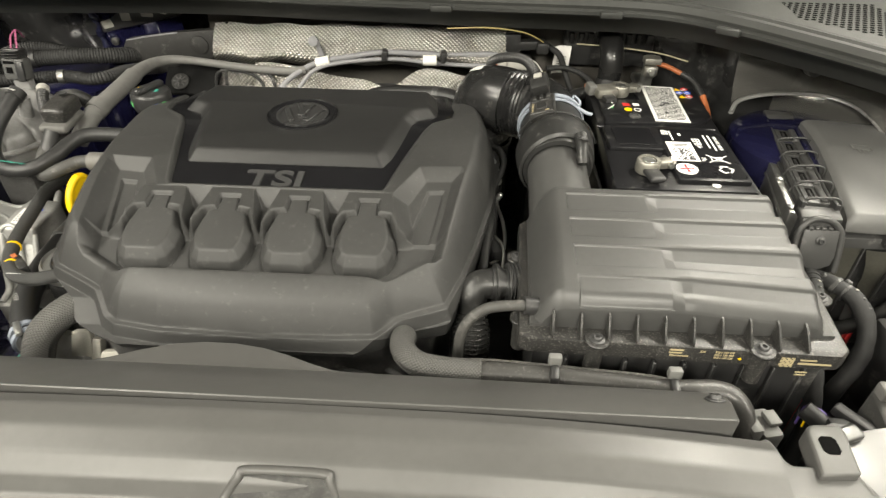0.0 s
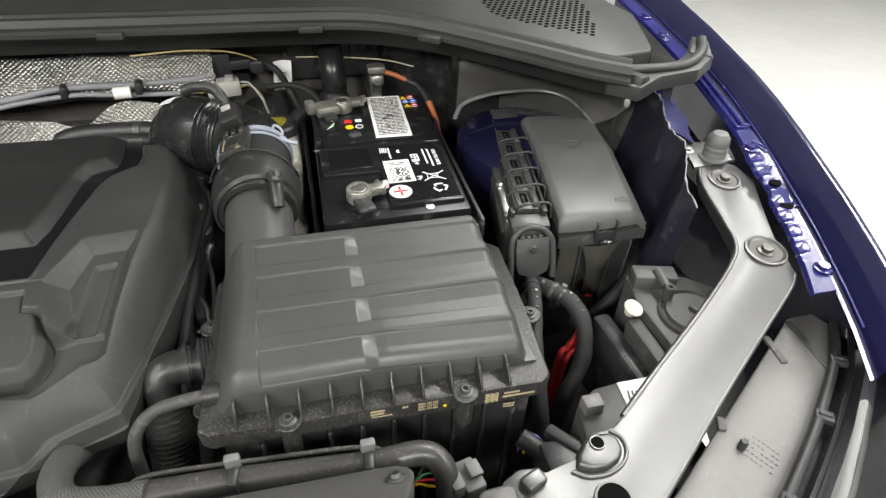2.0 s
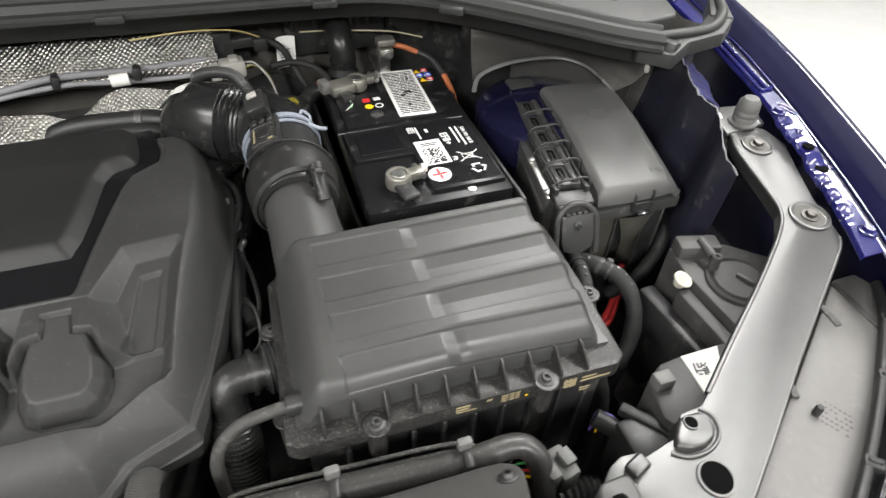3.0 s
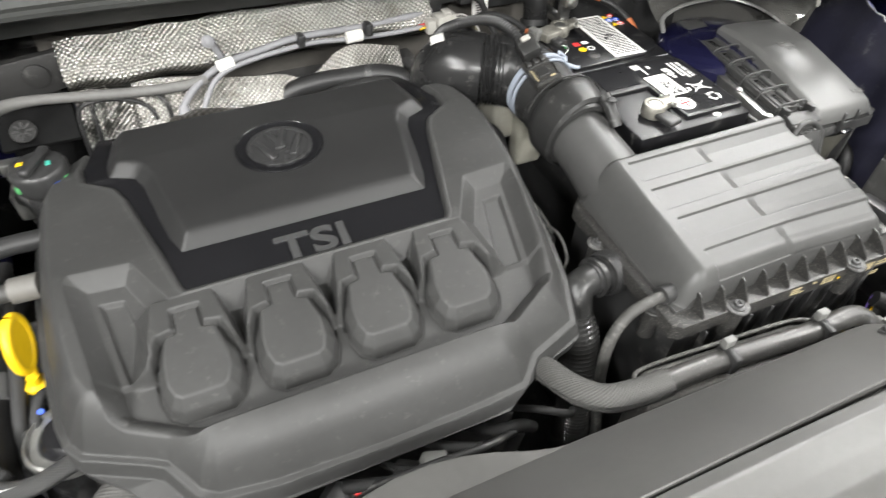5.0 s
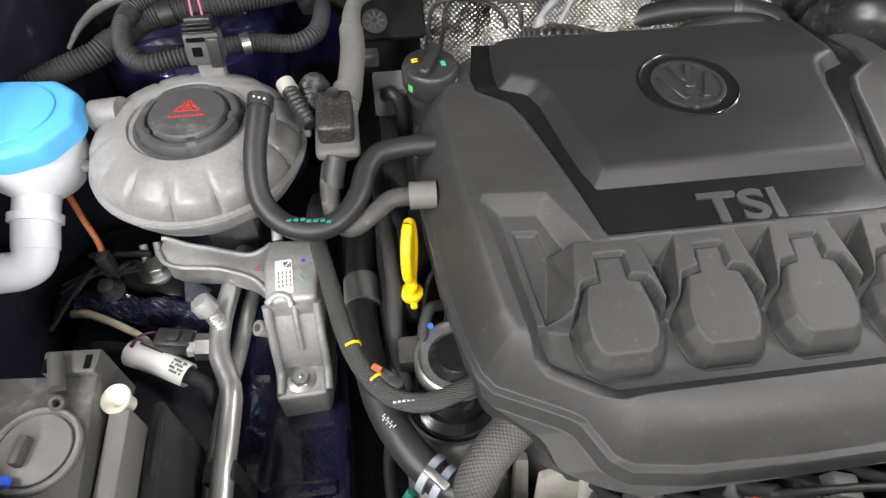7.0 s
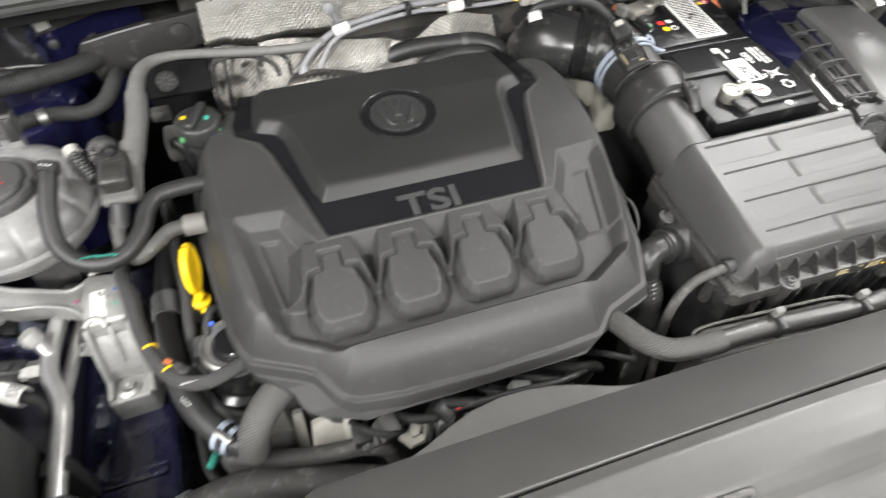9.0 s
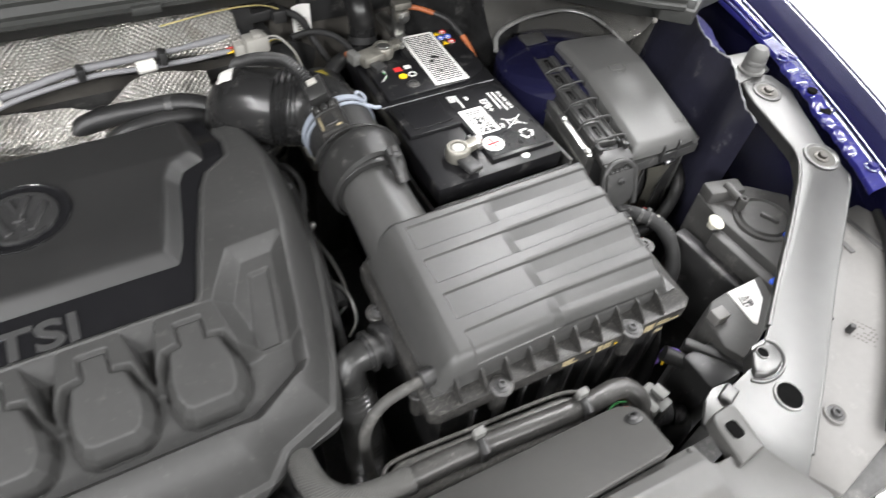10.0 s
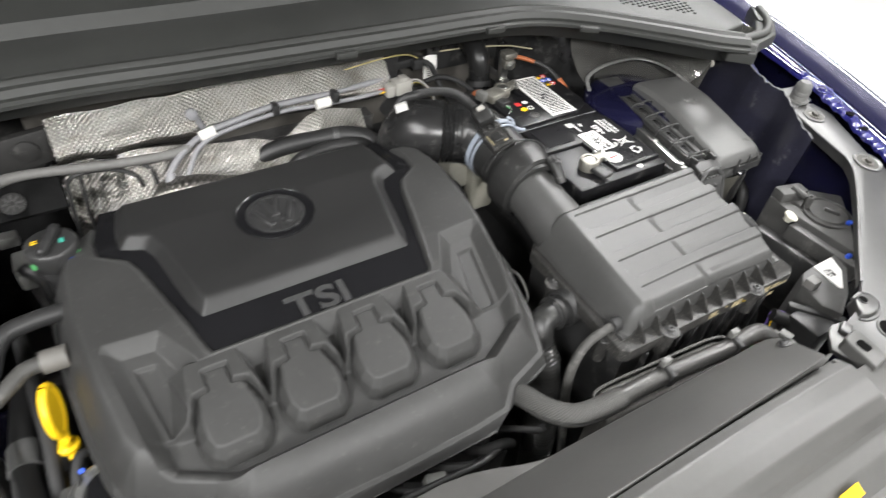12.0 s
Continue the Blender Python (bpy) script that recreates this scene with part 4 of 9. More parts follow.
for k, (x0, y0, x1, y1) in enumerate(((-0.026, 0.014, -0.010, -0.024), (0.010, -0.024, 0.026, 0.014), (-0.010, 0.029, 0.003, -0.008), (0.010, 0.029, -0.003, -0.008))):
    a, l = math.atan2(y1 - y0, x1 - x0), math.hypot(x1 - x0, y1 - y0)
    part("badge_bar", box(EX - 0.003 + (x0 + x1) / 2, 0.862 + (y0 + y1) / 2, 0.9904 + 0.0003 * k, l, 0.0078, 0.0040, 0.0010, 1, rot=(0, 0, math.degrees(a))), BADGE, badge, "raised slanted bar")

# ---- air filter box ----
abox = thing("air_filter_box", (0.29, 0.60, 0.66), "ribbed grey-black plastic air filter box with a dusty rim", "air filter box")


def lid_top(X, Y):
    return np.interp(Y, [0.52, 0.54, 0.60, 0.70], [0.966, 0.969, 0.976, 0.986]) - 0.030 * np.clip((X - 0.30) / 0.14, 0, 1) * np.clip((0.60 - Y) / 0.08, 0, 1) * 0.5


def lid_shell():
    nx, ny = 340, 250
    u, v = np.linspace(0, 1, nx)[None, :] * np.ones((ny, 1)), np.linspace(0, 1, ny)[:, None] * np.ones((1, nx))
    Y = 0.514 + v * 0.189
    left, right = 0.134 + 0.008 * v, 0.448 - 0.004 * v
    X = left + (right - left) * u
    Z = lid_top(X, Y)
    # units: a sunk outlined panel on the left and a deep channel running out to the right
    for yc in (0.667, 0.6215, 0.576, 0.5305):
        pan = sd_poly([(0.184, yc - 0.0130), (0.4475, yc - 0.0130), (0.4475, yc + 0.0150), (0.184, yc + 0.0150)], X, Y) - 0.002
        Z = Z - 0.0025 * lin(-pan, 0, 0.0012)
        Z = Z - 0.0052 * lin(Y, yc - 0.0150, yc - 0.0138) * lin(-Y, -yc - 0.0195, -yc - 0.0035) * lin(X, 0.277, 0.290) * lin(-X, -0.447, -0.426)
    # rounded shoulders
    dl, dr, df, db = X - left, right - X, Y - 0.514, 0.703 - Y
    drop = 0.050 * (1 - np.clip(dl / 0.034, 0, 1)) ** 2 + 0.045 * (1 - np.clip(dr / 0.022, 0, 1)) ** 2.2 + 0.017 * (1 - np.clip(df / 0.016, 0, 1)) ** 2.2 + 0.020 * (1 - np.clip(db / 0.012, 0, 1)) ** 2
    return grid_mesh(X, Y, np.maximum(Z - drop, 0.928), 0.920)


part("lid", lid_shell(), BOXPL, abox, "ribbed grey-black lid", 32)
RIM = [(0.122, 0.503), (0.132, 0.496), (0.446, 0.489), (0.458, 0.498), (0.466, 0.600), (0.470, 0.700), (0.460, 0.712), (0.150, 0.716), (0.132, 0.700)]
part("rim", prism(RIM, 0.9045, 0.924, bev=0.003), RIMPL, abox, "dusty rim with screw bosses")
part("base", prism([(0.140, 0.506), (0.440, 0.500), (0.452, 0.60), (0.455, 0.70), (0.145, 0.704)], 0.52, 0.9055, bev=0), BLACK, abox, "black lower box")
for i in range(10):
    x = 0.157 + i * 0.0285
    yf, top_ = 0.4975 - 0.0225 * (x - 0.132), 0.948 - 0.05 * max(0.0, x - 0.33)
    rib = prism([(yf, 0.922), (0.516, 0.922), (0.516, top_), (0.509, top_ - 0.002), (yf + 0.001, 0.928)], -0.0012, 0.0012, bev=0.0005, seg=1).turn(Matrix(((0, 0, 1, x), (1, 0, 0, 0), (0, 1, 0, 0), (0, 0, 0, 1))))
    part("rib", rib, RIMPL, abox)
for bx, by, bz in ((0.202, 0.497, 0.928), (0.368, 0.493, 0.928), (0.470, 0.588, 0.918), (0.128, 0.640, 0.918), (0.128, 0.535, 0.918)):
    part("screw_boss", lathe([(0.0088, -0.046), (0.0092, -0.006), (0.0088, -0.003)], (bx, by, bz), n=24), RIMPL, abox)
    part("screw_tab", lathe([(0.0, -0.006), (0.0122, -0.006), (0.0128, -0.005), (0.0128, -0.0030), (0.0120, -0.0022), (0.0075, -0.0022)], (bx, by, bz), n=28), RIMPL, abox)
    shared("screw", TORX, abox, (bx, by, bz - 0.0022), (0, 0, 15), 0.82, "blackened star screw")
for i in range(9):
    part("side_rib", box(0.175 + i * 0.031, 0.4995, 0.80, 0.004, 0.008, 0.19, 0.001, 1), BLACK, abox)
front = pose(0, 0.4984, 0, 90, 0, -1.28)
front_at = lambda x, z: pose(x, 0.4984 - 0.02235 * x, z, 90, 0, -1.28)
part("gold_print", bars([(0.283, 0.9205, 0.014, 0.0022), (0.2825, 0.9165, 0.013, 0.0020)], front), GOLD, abox, "pale gold print")
lettering("Filterelement", 0.0036, GOLD, abox, front_at(0.2865, 0.9124), "lettering", 0.0002, bold=0.0001)
lettering("ZSB", 0.0034, GOLD, abox, front_at(0.309, 0.9200), "lettering", 0.0002, bold=0.0001)
for k, text in enumerate(("5QN 129 607", "5QN 129 607", "5QN 129 620")):
    lettering(text, 0.0034, GOLD, abox, front_at(0.331, 0.9204 - 0.0040 * k), "lettering", 0.0002, bold=0.0001)
part("yellow_dot", lathe([(0.0016, 0), (0.0016, 0.0006), (0, 0.0006)], (0.3475, 0.4984 - 0.02235 * 0.3475, 0.913), (90, 0, 0), 12), YELLOW, abox)
part("gold_print", bars([(0.415, 0.9165, 0.016, 0.0022), (0.4225, 0.9115, 0.033, 0.0026), (0.4135, 0.899, 0.012, 0.0018), (0.4135, 0.895, 0.011, 0.0018)], front), GOLD, abox, "pale gold print")
code = []
for i in range(8):
    for j in range(8):
        if (i * 7 + j * 5 + i * j) % 3 != 0:
            code.append((0.3885 + i * 0.0017, 0.9065 + j * 0.0017, 0.0017, 0.0017))
part("square_print", bars(code, pose(0, 0.4984, 0, 90, 0, -1.28)), GOLD, abox, "square patch of gold print")
# stub on the left side, and its elbow
stub = part("outlet_stub", tube([(0.165, 0.612, 0.895), (0.112, 0.606, 0.900)], 0.021, 20), BLACK, abox)
part("stub_collar", tube([(0.128, 0.608, 0.899), (0.114, 0.606, 0.900)], 0.0255, 20, ribs=0.0012, pitch=0.004), BLACK, stub)

# intake duct with its clamp, meter and bellows
duct = thing("intake_duct", (0.15, 0.85, 0.90), "smooth black plastic intake duct with a bellows and a sensor", "intake duct")
DUCTPL = finish("duct_plastic", (0.024, 0.024, 0.0235), 0.38, var=0.12, grain=0.25, gscale=1100, gdist=0.0002, dust=0.06, dscale=80)
ELBOWPL = finish("satin_black_duct", (0.017, 0.017, 0.017), 0.27, var=0.1, rvar=0.10, grain=0.1, gscale=500, dust=0.04)
part("snout", tube([(0.190, 0.655, 0.925), (0.187, 0.700, 0.938), (0.185, 0.745, 0.950), (0.184, 0.800, 0.961)], lambda q: 0.046 - 0.006 * min(1.0, q * 1.6), 40, 10), BOXPL, duct, "grey-black snout moulded to the filter lid")
meter = pose(0.184, 0.842, 0.967, -84, 0, 0)
# the collar: a thick ring in front, then a bellmouth with a crest and a screw boss
part("collar_ring", lathe([(0.0400, 0.058), (0.0465, 0.057), (0.0478, 0.054), (0.0478, 0.044), (0.046, 0.041), (0.040, 0.040)], n=56).turn(meter @ pose(0, -0.001, -0.106)), DUCTPL, duct, "thick collar ring")
cv, cf = [], []
CROWN = [(0.0470, -0.061), (0.0510, -0.058), (0.0525, -0.046), (0.0540, -0.030), (0.0545, -0.020), (0.0520, -0.014), (0.0470, -0.013)]
for r_, h_ in CROWN:
    for k in range(56):
        a = 2 * math.pi * k / 56
        up_ = max(0.0, -math.sin(a))
        cv.append((r_ * math.cos(a) * (1 + 0.02 * up_), r_ * math.sin(a) * (1 + 0.085 * up_ ** 1.5), h_ + 0.006 * math.cos(a)))
for j in range(len(CROWN) - 1):
    cf += [(j * 56 + k, j * 56 + (k + 1) % 56, (j + 1) * 56 + (k + 1) % 56, (j + 1) * 56 + k) for k in range(56)]
part("collar", Geo().add(cv, cf, [(p[0], p[1]) for p in cv]).turn(meter), DUCTPL, duct, "crested plastic collar")
part("collar_crease", tube([(0.184 + 0.0560 * math.cos(a), 0.8225 - 0.004 * math.cos(a), 0.9655 + 0.0588 * math.sin(a)) for a in [math.radians(15 + 15 * k) for k in range(11)]], 0.0012, 8, 4), DUCTPL, duct)
boss_ = part("screw_boss", tube([(0.2110, 0.748, 0.987), (0.2105, 0.762, 1.001), (0.2095, 0.781, 1.012)], lambda q: 0.0072 + 0.0015 * q, 18), DUCTPL, duct, "long screw boss")
shared("screw", TORX, boss_, (0.2103, 0.7675, 1.0125), (-25, 10, 0), 0.8)
part("meter_body", tube([(0.184, 0.825, 0.966), (0.184, 0.862, 0.971), (0.1835, 0.890, 0.974)], 0.0452, 40), DUCTPL, duct, "black air meter housing")
for yy in (0.846, 0.868):
    part("meter_rib", tube([(0.184, yy, 0.9685), (0.184, yy + 0.003, 0.969)], 0.0465, 40), DUCTPL, duct)
plate_ = pose(0.1655, 0.858, 1.0125, 4, -20, -6)
plug_ = part("sensor_plug", box(0, 0, 0, 0.036, 0.056, 0.014, 0.003, 2).turn(plate_), RIMPL, duct, "black sensor plug")
part("plug_rim", tube([(-0.014, -0.023, 0.0072), (0.014, -0.023, 0.0072), (0.015, -0.020, 0.0072), (0.015, 0.008, 0.0072), (-0.015, 0.008, 0.0072), (-0.015, -0.020, 0.0072), (-0.014, -0.023, 0.0072)], 0.0011, 6, 3).turn(plate_), DUCTPL, plug_)
part("plug_window", box(0, -0.006, 0.0076, 0.015, 0.017, 0.0026, 0.001, 1).turn(plate_), DUCTPL, plug_)
for k in range(3):
    part("plug_ridge", box(-0.010 + k * 0.010, 0.019, 0.0084, 0.0062, 0.014, 0.005, 0.001, 1).turn(plate_), DUCTPL, plug_)
part("plug_print", bars([(-0.0122, 0.004 - 0.0042 * k, 0.002, 0.0026) for k in range(6)] + [(0.008, -0.019, 0.006, 0.003)], plate_ @ pose(0, 0, 0.0072), 0.0003), GOLD, plug_, "tiny pale print")
part("plug_socket", box(0.0, 0.040, 0.010, 0.026, 0.032, 0.019, 0.004).turn(plate_ @ pose(0, 0, 0, 14, 0, 0)), DUCTPL, plug_)
part("socket_lock", box(0.0, 0.046, 0.0215, 0.012, 0.008, 0.004, 0.001, 1).turn(plate_ @ pose(0, 0, 0, 14, 0, 0)), PALEPL, plug_, "pale lock tab")
part("plug_tail", tube([(0.160, 0.905, 1.034), (0.153, 0.925, 1.043), (0.142, 0.950, 1.047), (0.122, 0.972, 1.043), (0.100, 0.995, 1.030), (0.092, 1.03, 1.00), (0.09, 1.06, 0.93)], 0.0066, 14, ribs=0.0009, pitch=0.004), BLACK, duct)
part("hose_clamp", lathe([(0.0468, -0.004), (0.0492, -0.004), (0.0492, 0.004), (0.0468, 0.004)], n=56).turn(pose(0.1835, 0.889, 0.9735, -84, 0, 6)), RINGPL, duct, "pale blue-grey hose clamp")
part("hose_clamp", lathe([(0.0468, -0.0022), (0.0485, -0.0022), (0.0485, 0.0022), (0.0468, 0.0022)], n=56).turn(pose(0.1835, 0.8785, 0.9725, -84, 0, 6)), RINGPL, duct, "pale blue-grey hose clamp")
part("clamp_ear", tube([(0.214, 0.888, 1.012), (0.221, 0.886, 1.006), (0.222, 0.893, 1.010), (0.214, 0.896, 1.016), (0.211, 0.890, 1.014)], 0.0018, 8), RINGPL, duct)
part("clamp_ear", tube([(0.218, 0.884, 1.004), (0.231, 0.880, 0.998), (0.240, 0.881, 0.995)], 0.0026, 10), RINGPL, duct)
part("cuff", tube([(0.1835, 0.884, 0.973), (0.1815, 0.902, 0.9755), (0.176, 0.916, 0.977)], lambda q: 0.0462 + 0.003 * q, 44), ELBOWPL, duct, "smooth rubber cuff")
part("bend", tube([(0.179, 0.910, 0.9765), (0.170, 0.925, 0.9775), (0.158, 0.937, 0.978), (0.147, 0.944, 0.978)], 0.0492, 44, 8), ELBOWPL, duct)
part("bellows", tube([(0.155, 0.9395, 0.978), (0.142, 0.947, 0.978), (0.127, 0.955, 0.977)], 0.0492, 44, ribs=0.0021, pitch=0.0062), ELBOWPL, duct, "fine ribbed bellows")
part("elbow", tube([(0.129, 0.954, 0.977), (0.112, 0.965, 0.977), (0.098, 0.976, 0.974), (0.089, 0.984, 0.965), (0.0845, 0.988, 0.948), (0.083, 0.990, 0.925), (0.082, 0.991, 0.88), (0.082, 0.991, 0.74)], 0.0508, 48, 10).merge(lathe([(0.0, -0.0512)] + [(0.0512 * math.cos(a), 0.0512 * math.sin(a)) for a in [math.radians(-75 + 15 * k) for k in range(11)]] + [(0.0, 0.0512)], (0.090, 0.983, 0.966), n=48)), ELBOWPL, duct, "satin black elbow")
part("elbow_seam", tube([(0.0835, 0.9895, 0.905), (0.0832, 0.990, 0.897)], 0.0530, 44), ELBOWPL, duct)
def curl(u, v):
    """A small tag laid on the round back of the elbow."""
    n = (Vector((-0.30, 0.17, 0.94)) + Vector((0.34, -0.10, 0.06)) * (u - 0.5) + Vector((0.22, 0.62, -0.05)) * (v - 0.5)).normalized()
    return tuple(Vector((0.090, 0.983, 0.966)) + n * (0.0558 + 0.0035 * max(0.0, 0.25 - v) * 4))


part("elbow_label", sheet(curl, 8, 10, 0.0006), PAPER, duct, "curled white paper label")

# corrugated drain hose and small breather at the box's left side
drain = thing("breather_hose", (0.07, 0.55, 0.70), "black corrugated breather hose with an elbow", "hose")
part("elbow", tube([(0.130, 0.607, 0.899), (0.096, 0.604, 0.902), (0.080, 0.601, 0.899), (0.0745, 0.594, 0.888), (0.0735, 0.588, 0.868)], 0.0180, 28, 10), DUCTPL, drain)
for bx_ in (0.118, 0.104):
    part("rib_ring", tube([(bx_, 0.6055, 0.9015), (bx_ - 0.004, 0.605, 0.9018)], 0.0235, 28), DUCTPL, drain)
part("band", tube([(0.108, 0.605, 0.902), (0.096, 0.604, 0.903)], 0.0195, 24), BLACK, drain)
part("corrugated_hose", tube([(0.0735, 0.588, 0.872), (0.074, 0.578, 0.850), (0.073, 0.563, 0.81), (0.069, 0.545, 0.76), (0.065, 0.53, 0.62), (0.065, 0.53, 0.53)], lambda q: 0.0165 + 0.0055 * min(1.0, q * 14), 28, ribs=0.0024, pitch=0.0058), finish("satin_corrugated_hose", (0.036, 0.036, 0.035), 0.26, var=0.1, coat=0.2), drain)
part("thin_pipe", tube([(0.150, 0.535, 0.932), (0.118, 0.532, 0.935), (0.085, 0.528, 0.930), (0.064, 0.521, 0.905), (0.060, 0.513, 0.85), (0.065, 0.49, 0.72), (0.07, 0.48, 0.53)], 0.0060, 14), DUSTHOSE, drain)
part("thin_pipe_end", tube([(0.165, 0.537, 0.930), (0.128, 0.533, 0.935)], 0.0098, 14), BLACK, drain)

# ---- battery ----
bat = thing("battery", (0.35, 0.89, 0.77), "black car battery with white labels and clamped terminals", "battery")
BX0, BX1, BY0, BY1, BZ = 0.259, 0.446, 0.747, 1.082, 0.955
part("case", prism([(BX0 + 0.003, BY0 + 0.003), (BX1 - 0.003, BY0 + 0.003), (BX1 + 0.005, BY1 - 0.003), (BX0 + 0.011, BY1 - 0.003)], 0.770, 0.934, bev=0), BATT, bat)
part("lid", prism([(BX0, BY0), (BX1, BY0), (BX1 + 0.008, BY1), (BX0 + 0.008, BY1)], 0.930, BZ, bev=0.004), BATT, bat)
part("raised_block", prism([(0.345, 0.762), (0.441, 0.762), (0.444, 0.895), (0.434, 0.914), (0.410, 0.920), (0.268, 0.918), (0.268, 0.848), (0.345, 0.848)], 0.954, 0.9615, bev=0.002), BATT, bat)
part("raised_block", prism([(0.276, 0.932), (0.405, 0.934), (0.436, 0.948), (0.447, 0.965), (0.450, 1.076), (0.345, 1.076), (0.345, 1.018), (0.276, 1.018)], 0.954, 0.9605, bev=0.002), BATT, bat)
part("cover_window", box(0.308, 0.883, 0.9622, 0.058, 0.052, 0.0014, 0.0005, 1), BATTLAB, bat)
part("label_sheet", prism([(0.349, 0.768), (0.437, 0.768), (0.438, 0.892), (0.428, 0.908), (0.349, 0.910)], 0.9612, 0.9619, bev=0), BATTLAB, bat, "black printed label")
part("white_label", box(0.383, 1.007, 0.9610, 0.054, 0.138, 0.0008, 0, rot=(0, 0, -2)), PAPER, bat, "white warning label")
fine = []
rnd = random.Random(5)
for k in range(26):
    x = -0.022
    while x < 0.0215:
        w = rnd.uniform(0.003, 0.014)
        fine.append((x + min(w, 0.0225 - x) / 2, 0.062 - k * 0.0049, min(w, 0.0225 - x), 0.0023))
        x += w + 0.0012
for k in range(7):
    fine.append((rnd.uniform(-0.012, 0.012), rnd.uniform(-0.045, 0.045), 0.004, 0.006))
part("label_print", bars(fine, pose(0.383, 1.007, 0.9614, 0, 0, -2)), INK, bat, "rows of small print")
part("code_label", box(0.369, 0.840, 0.9622, 0.036, 0.056, 0.0008, 0), PAPER, bat, "white code label")
qr = [(0.0, 0.022 - 0.004 * k, 0.024 - 0.004 * k, 0.0018) for k in range(2)]
for i in range(12):
    for j in range(14):
        if rnd.random() < 0.5:
            qr.append((-0.0115 + i * 0.0021, -0.022 + j * 0.0024, 0.0021, 0.0024))
part("code_print", bars(qr, pose(0.369, 0.838, 0.9626)), INK, bat, "speckled dark print")
part("plus_disc", lathe([(0.0148, 0), (0.0148, 0.0008), (0.0, 0.0008)], (0.362, 0.790, 0.9619), n=32), PAPER, bat, "white disc with a red cross")
part("red_plus", bars([(0, 0, 0.020, 0.0030), (0, 0.0065, 0.0030, 0.0080), (0, -0.0065, 0.0030, 0.0080)], pose(0.362, 0.790, 0.9629, 0, 0, 4)), RED, bat)
lettering("EFB+", 0.0150, PRINT, bat, pose(0.3965, 0.866, 0.9622, 0, 0, -90), "lettering", 0.0002, squeeze=0.95, bold=0.0002)
lettering("5TA 915 105 B", 0.0068, PRINT, bat, pose(0.4265, 0.868, 0.9622, 0, 0, -90), "lettering", 0.0002, bold=0.0002)
part("fine_print", bars([(0.4185, 0.868, 0.0024, 0.046), (0.4115, 0.872, 0.0024, 0.040)], pose(0, 0, 0.9621)), PRINT, bat)
part("brand_print", bars([(0.364, 0.889, 0.0024, 0.030), (0.377, 0.892, 0.0040, 0.008)], pose(0, 0, 0.9621)), PRINT, bat, "plain white marks")
part("bar_marks", bars([(0.3525 + 0.0026 * k, 0.898, 0.0014, 0.014) for k in range(4)], pose(0, 0, 0.9621)), PRINT, bat)
lettering("Pb", 0.0098, PRINT, bat, pose(0.393, 0.818, 0.9622, 0, 0, -90), "lettering", 0.0002)
cross = [(0, 0, 0.036, 0.0016)]
part("crossed_bin_mark", bars(cross, pose(0.413, 0.820, 0.9621, 0, 0, 35)).merge(bars(cross, pose(0.413, 0.820, 0.9621, 0, 0, -40))).merge(bars([(0, 0.0, 0.014, 0.0013), (-0.005, -0.007, 0.0013, 0.014), (0.005, -0.007, 0.0013, 0.014), (0, -0.014, 0.010, 0.0013)], pose(0.418, 0.820, 0.9621, 0, 0, -90))), PRINT, bat, "white crossed mark")
loop = Geo()
for k in range(3):
    loop.merge(bars([(0.0080, 0, 0.0030, 0.0095), (0.0055, 0.0060, 0.0065, 0.0028)], pose(0.415, 0.791, 0.9621, 0, 0, 90 + 120 * k)))
part("recycling_mark", loop, PRINT, bat)
part("white_button", lathe([(0.0055, 0), (0.0055, 0.001), (0.0, 0.0014)], (0.394, 0.7585, 0.9555), n=16), PAPER, bat)
part("state_eye", lathe([(0.0095, 0.0), (0.0095, 0.0015), (0.007, 0.002), (0.007, 0.0005), (0.004, 0.0005), (0.004, 0.0012), (0.0, 0.0012)], (0.324, 0.955, 0.9605), n=24), BLACK, bat, "round indicator eye")
part("yellow_dot", lathe([(0.0062, 0), (0.0062, 0.0007), (0, 0.0007)], (0.319, 0.979, 0.9605), n=20), YELLOW, bat, "yellow printed dot")
part("red_mark", bars([(0, 0, 0.011, 0.011)], pose(0.319, 0.998, 0.9605)), RED, bat, "small red mark")
part("white_mark", bars([(0, 0, 0.010, 0.009)], pose(0.335, 0.999, 0.9605)), PRINT, bat)
part("ring_mark", lathe([(0.0046, 0), (0.0062, 0), (0.0062, 0.0006), (0.0046, 0.0006)], (0.334, 0.979, 0.9605), n=20), PRINT, bat)
for mx, my, mm in ((0.430, 1.067, RED), (0.419, 1.052, BLUE), (0.432, 1.052, BLUE), (0.431, 1.037, RED)):
    part("warning_symbol", lathe([(0.0058, 0), (0.0058, 0.0006), (0.0, 0.0006)], (mx, my, 0.9607), n=20), PAPER, bat, "small round warning symbol")
    part("symbol_ring", lathe([(0.0034, 0), (0.0058, 0), (0.0058, 0.0004), (0.0034, 0.0004)], (mx, my, 0.9614), n=20), mm, bat)
for mx, my in ((0.4175, 1.066), (0.4195, 1.037)):
    part("warning_triangle", prism([(mx - 0.0055, my - 0.0045), (mx + 0.0055, my - 0.0045), (mx, my + 0.0055)], 0.9605, 0.9612, bev=0), YELLOW, bat)
part("lid_groove_line", box(0.352, 0.9255, 0.9555, 0.182, 0.0014, 0.0014, 0), CABLE, bat)


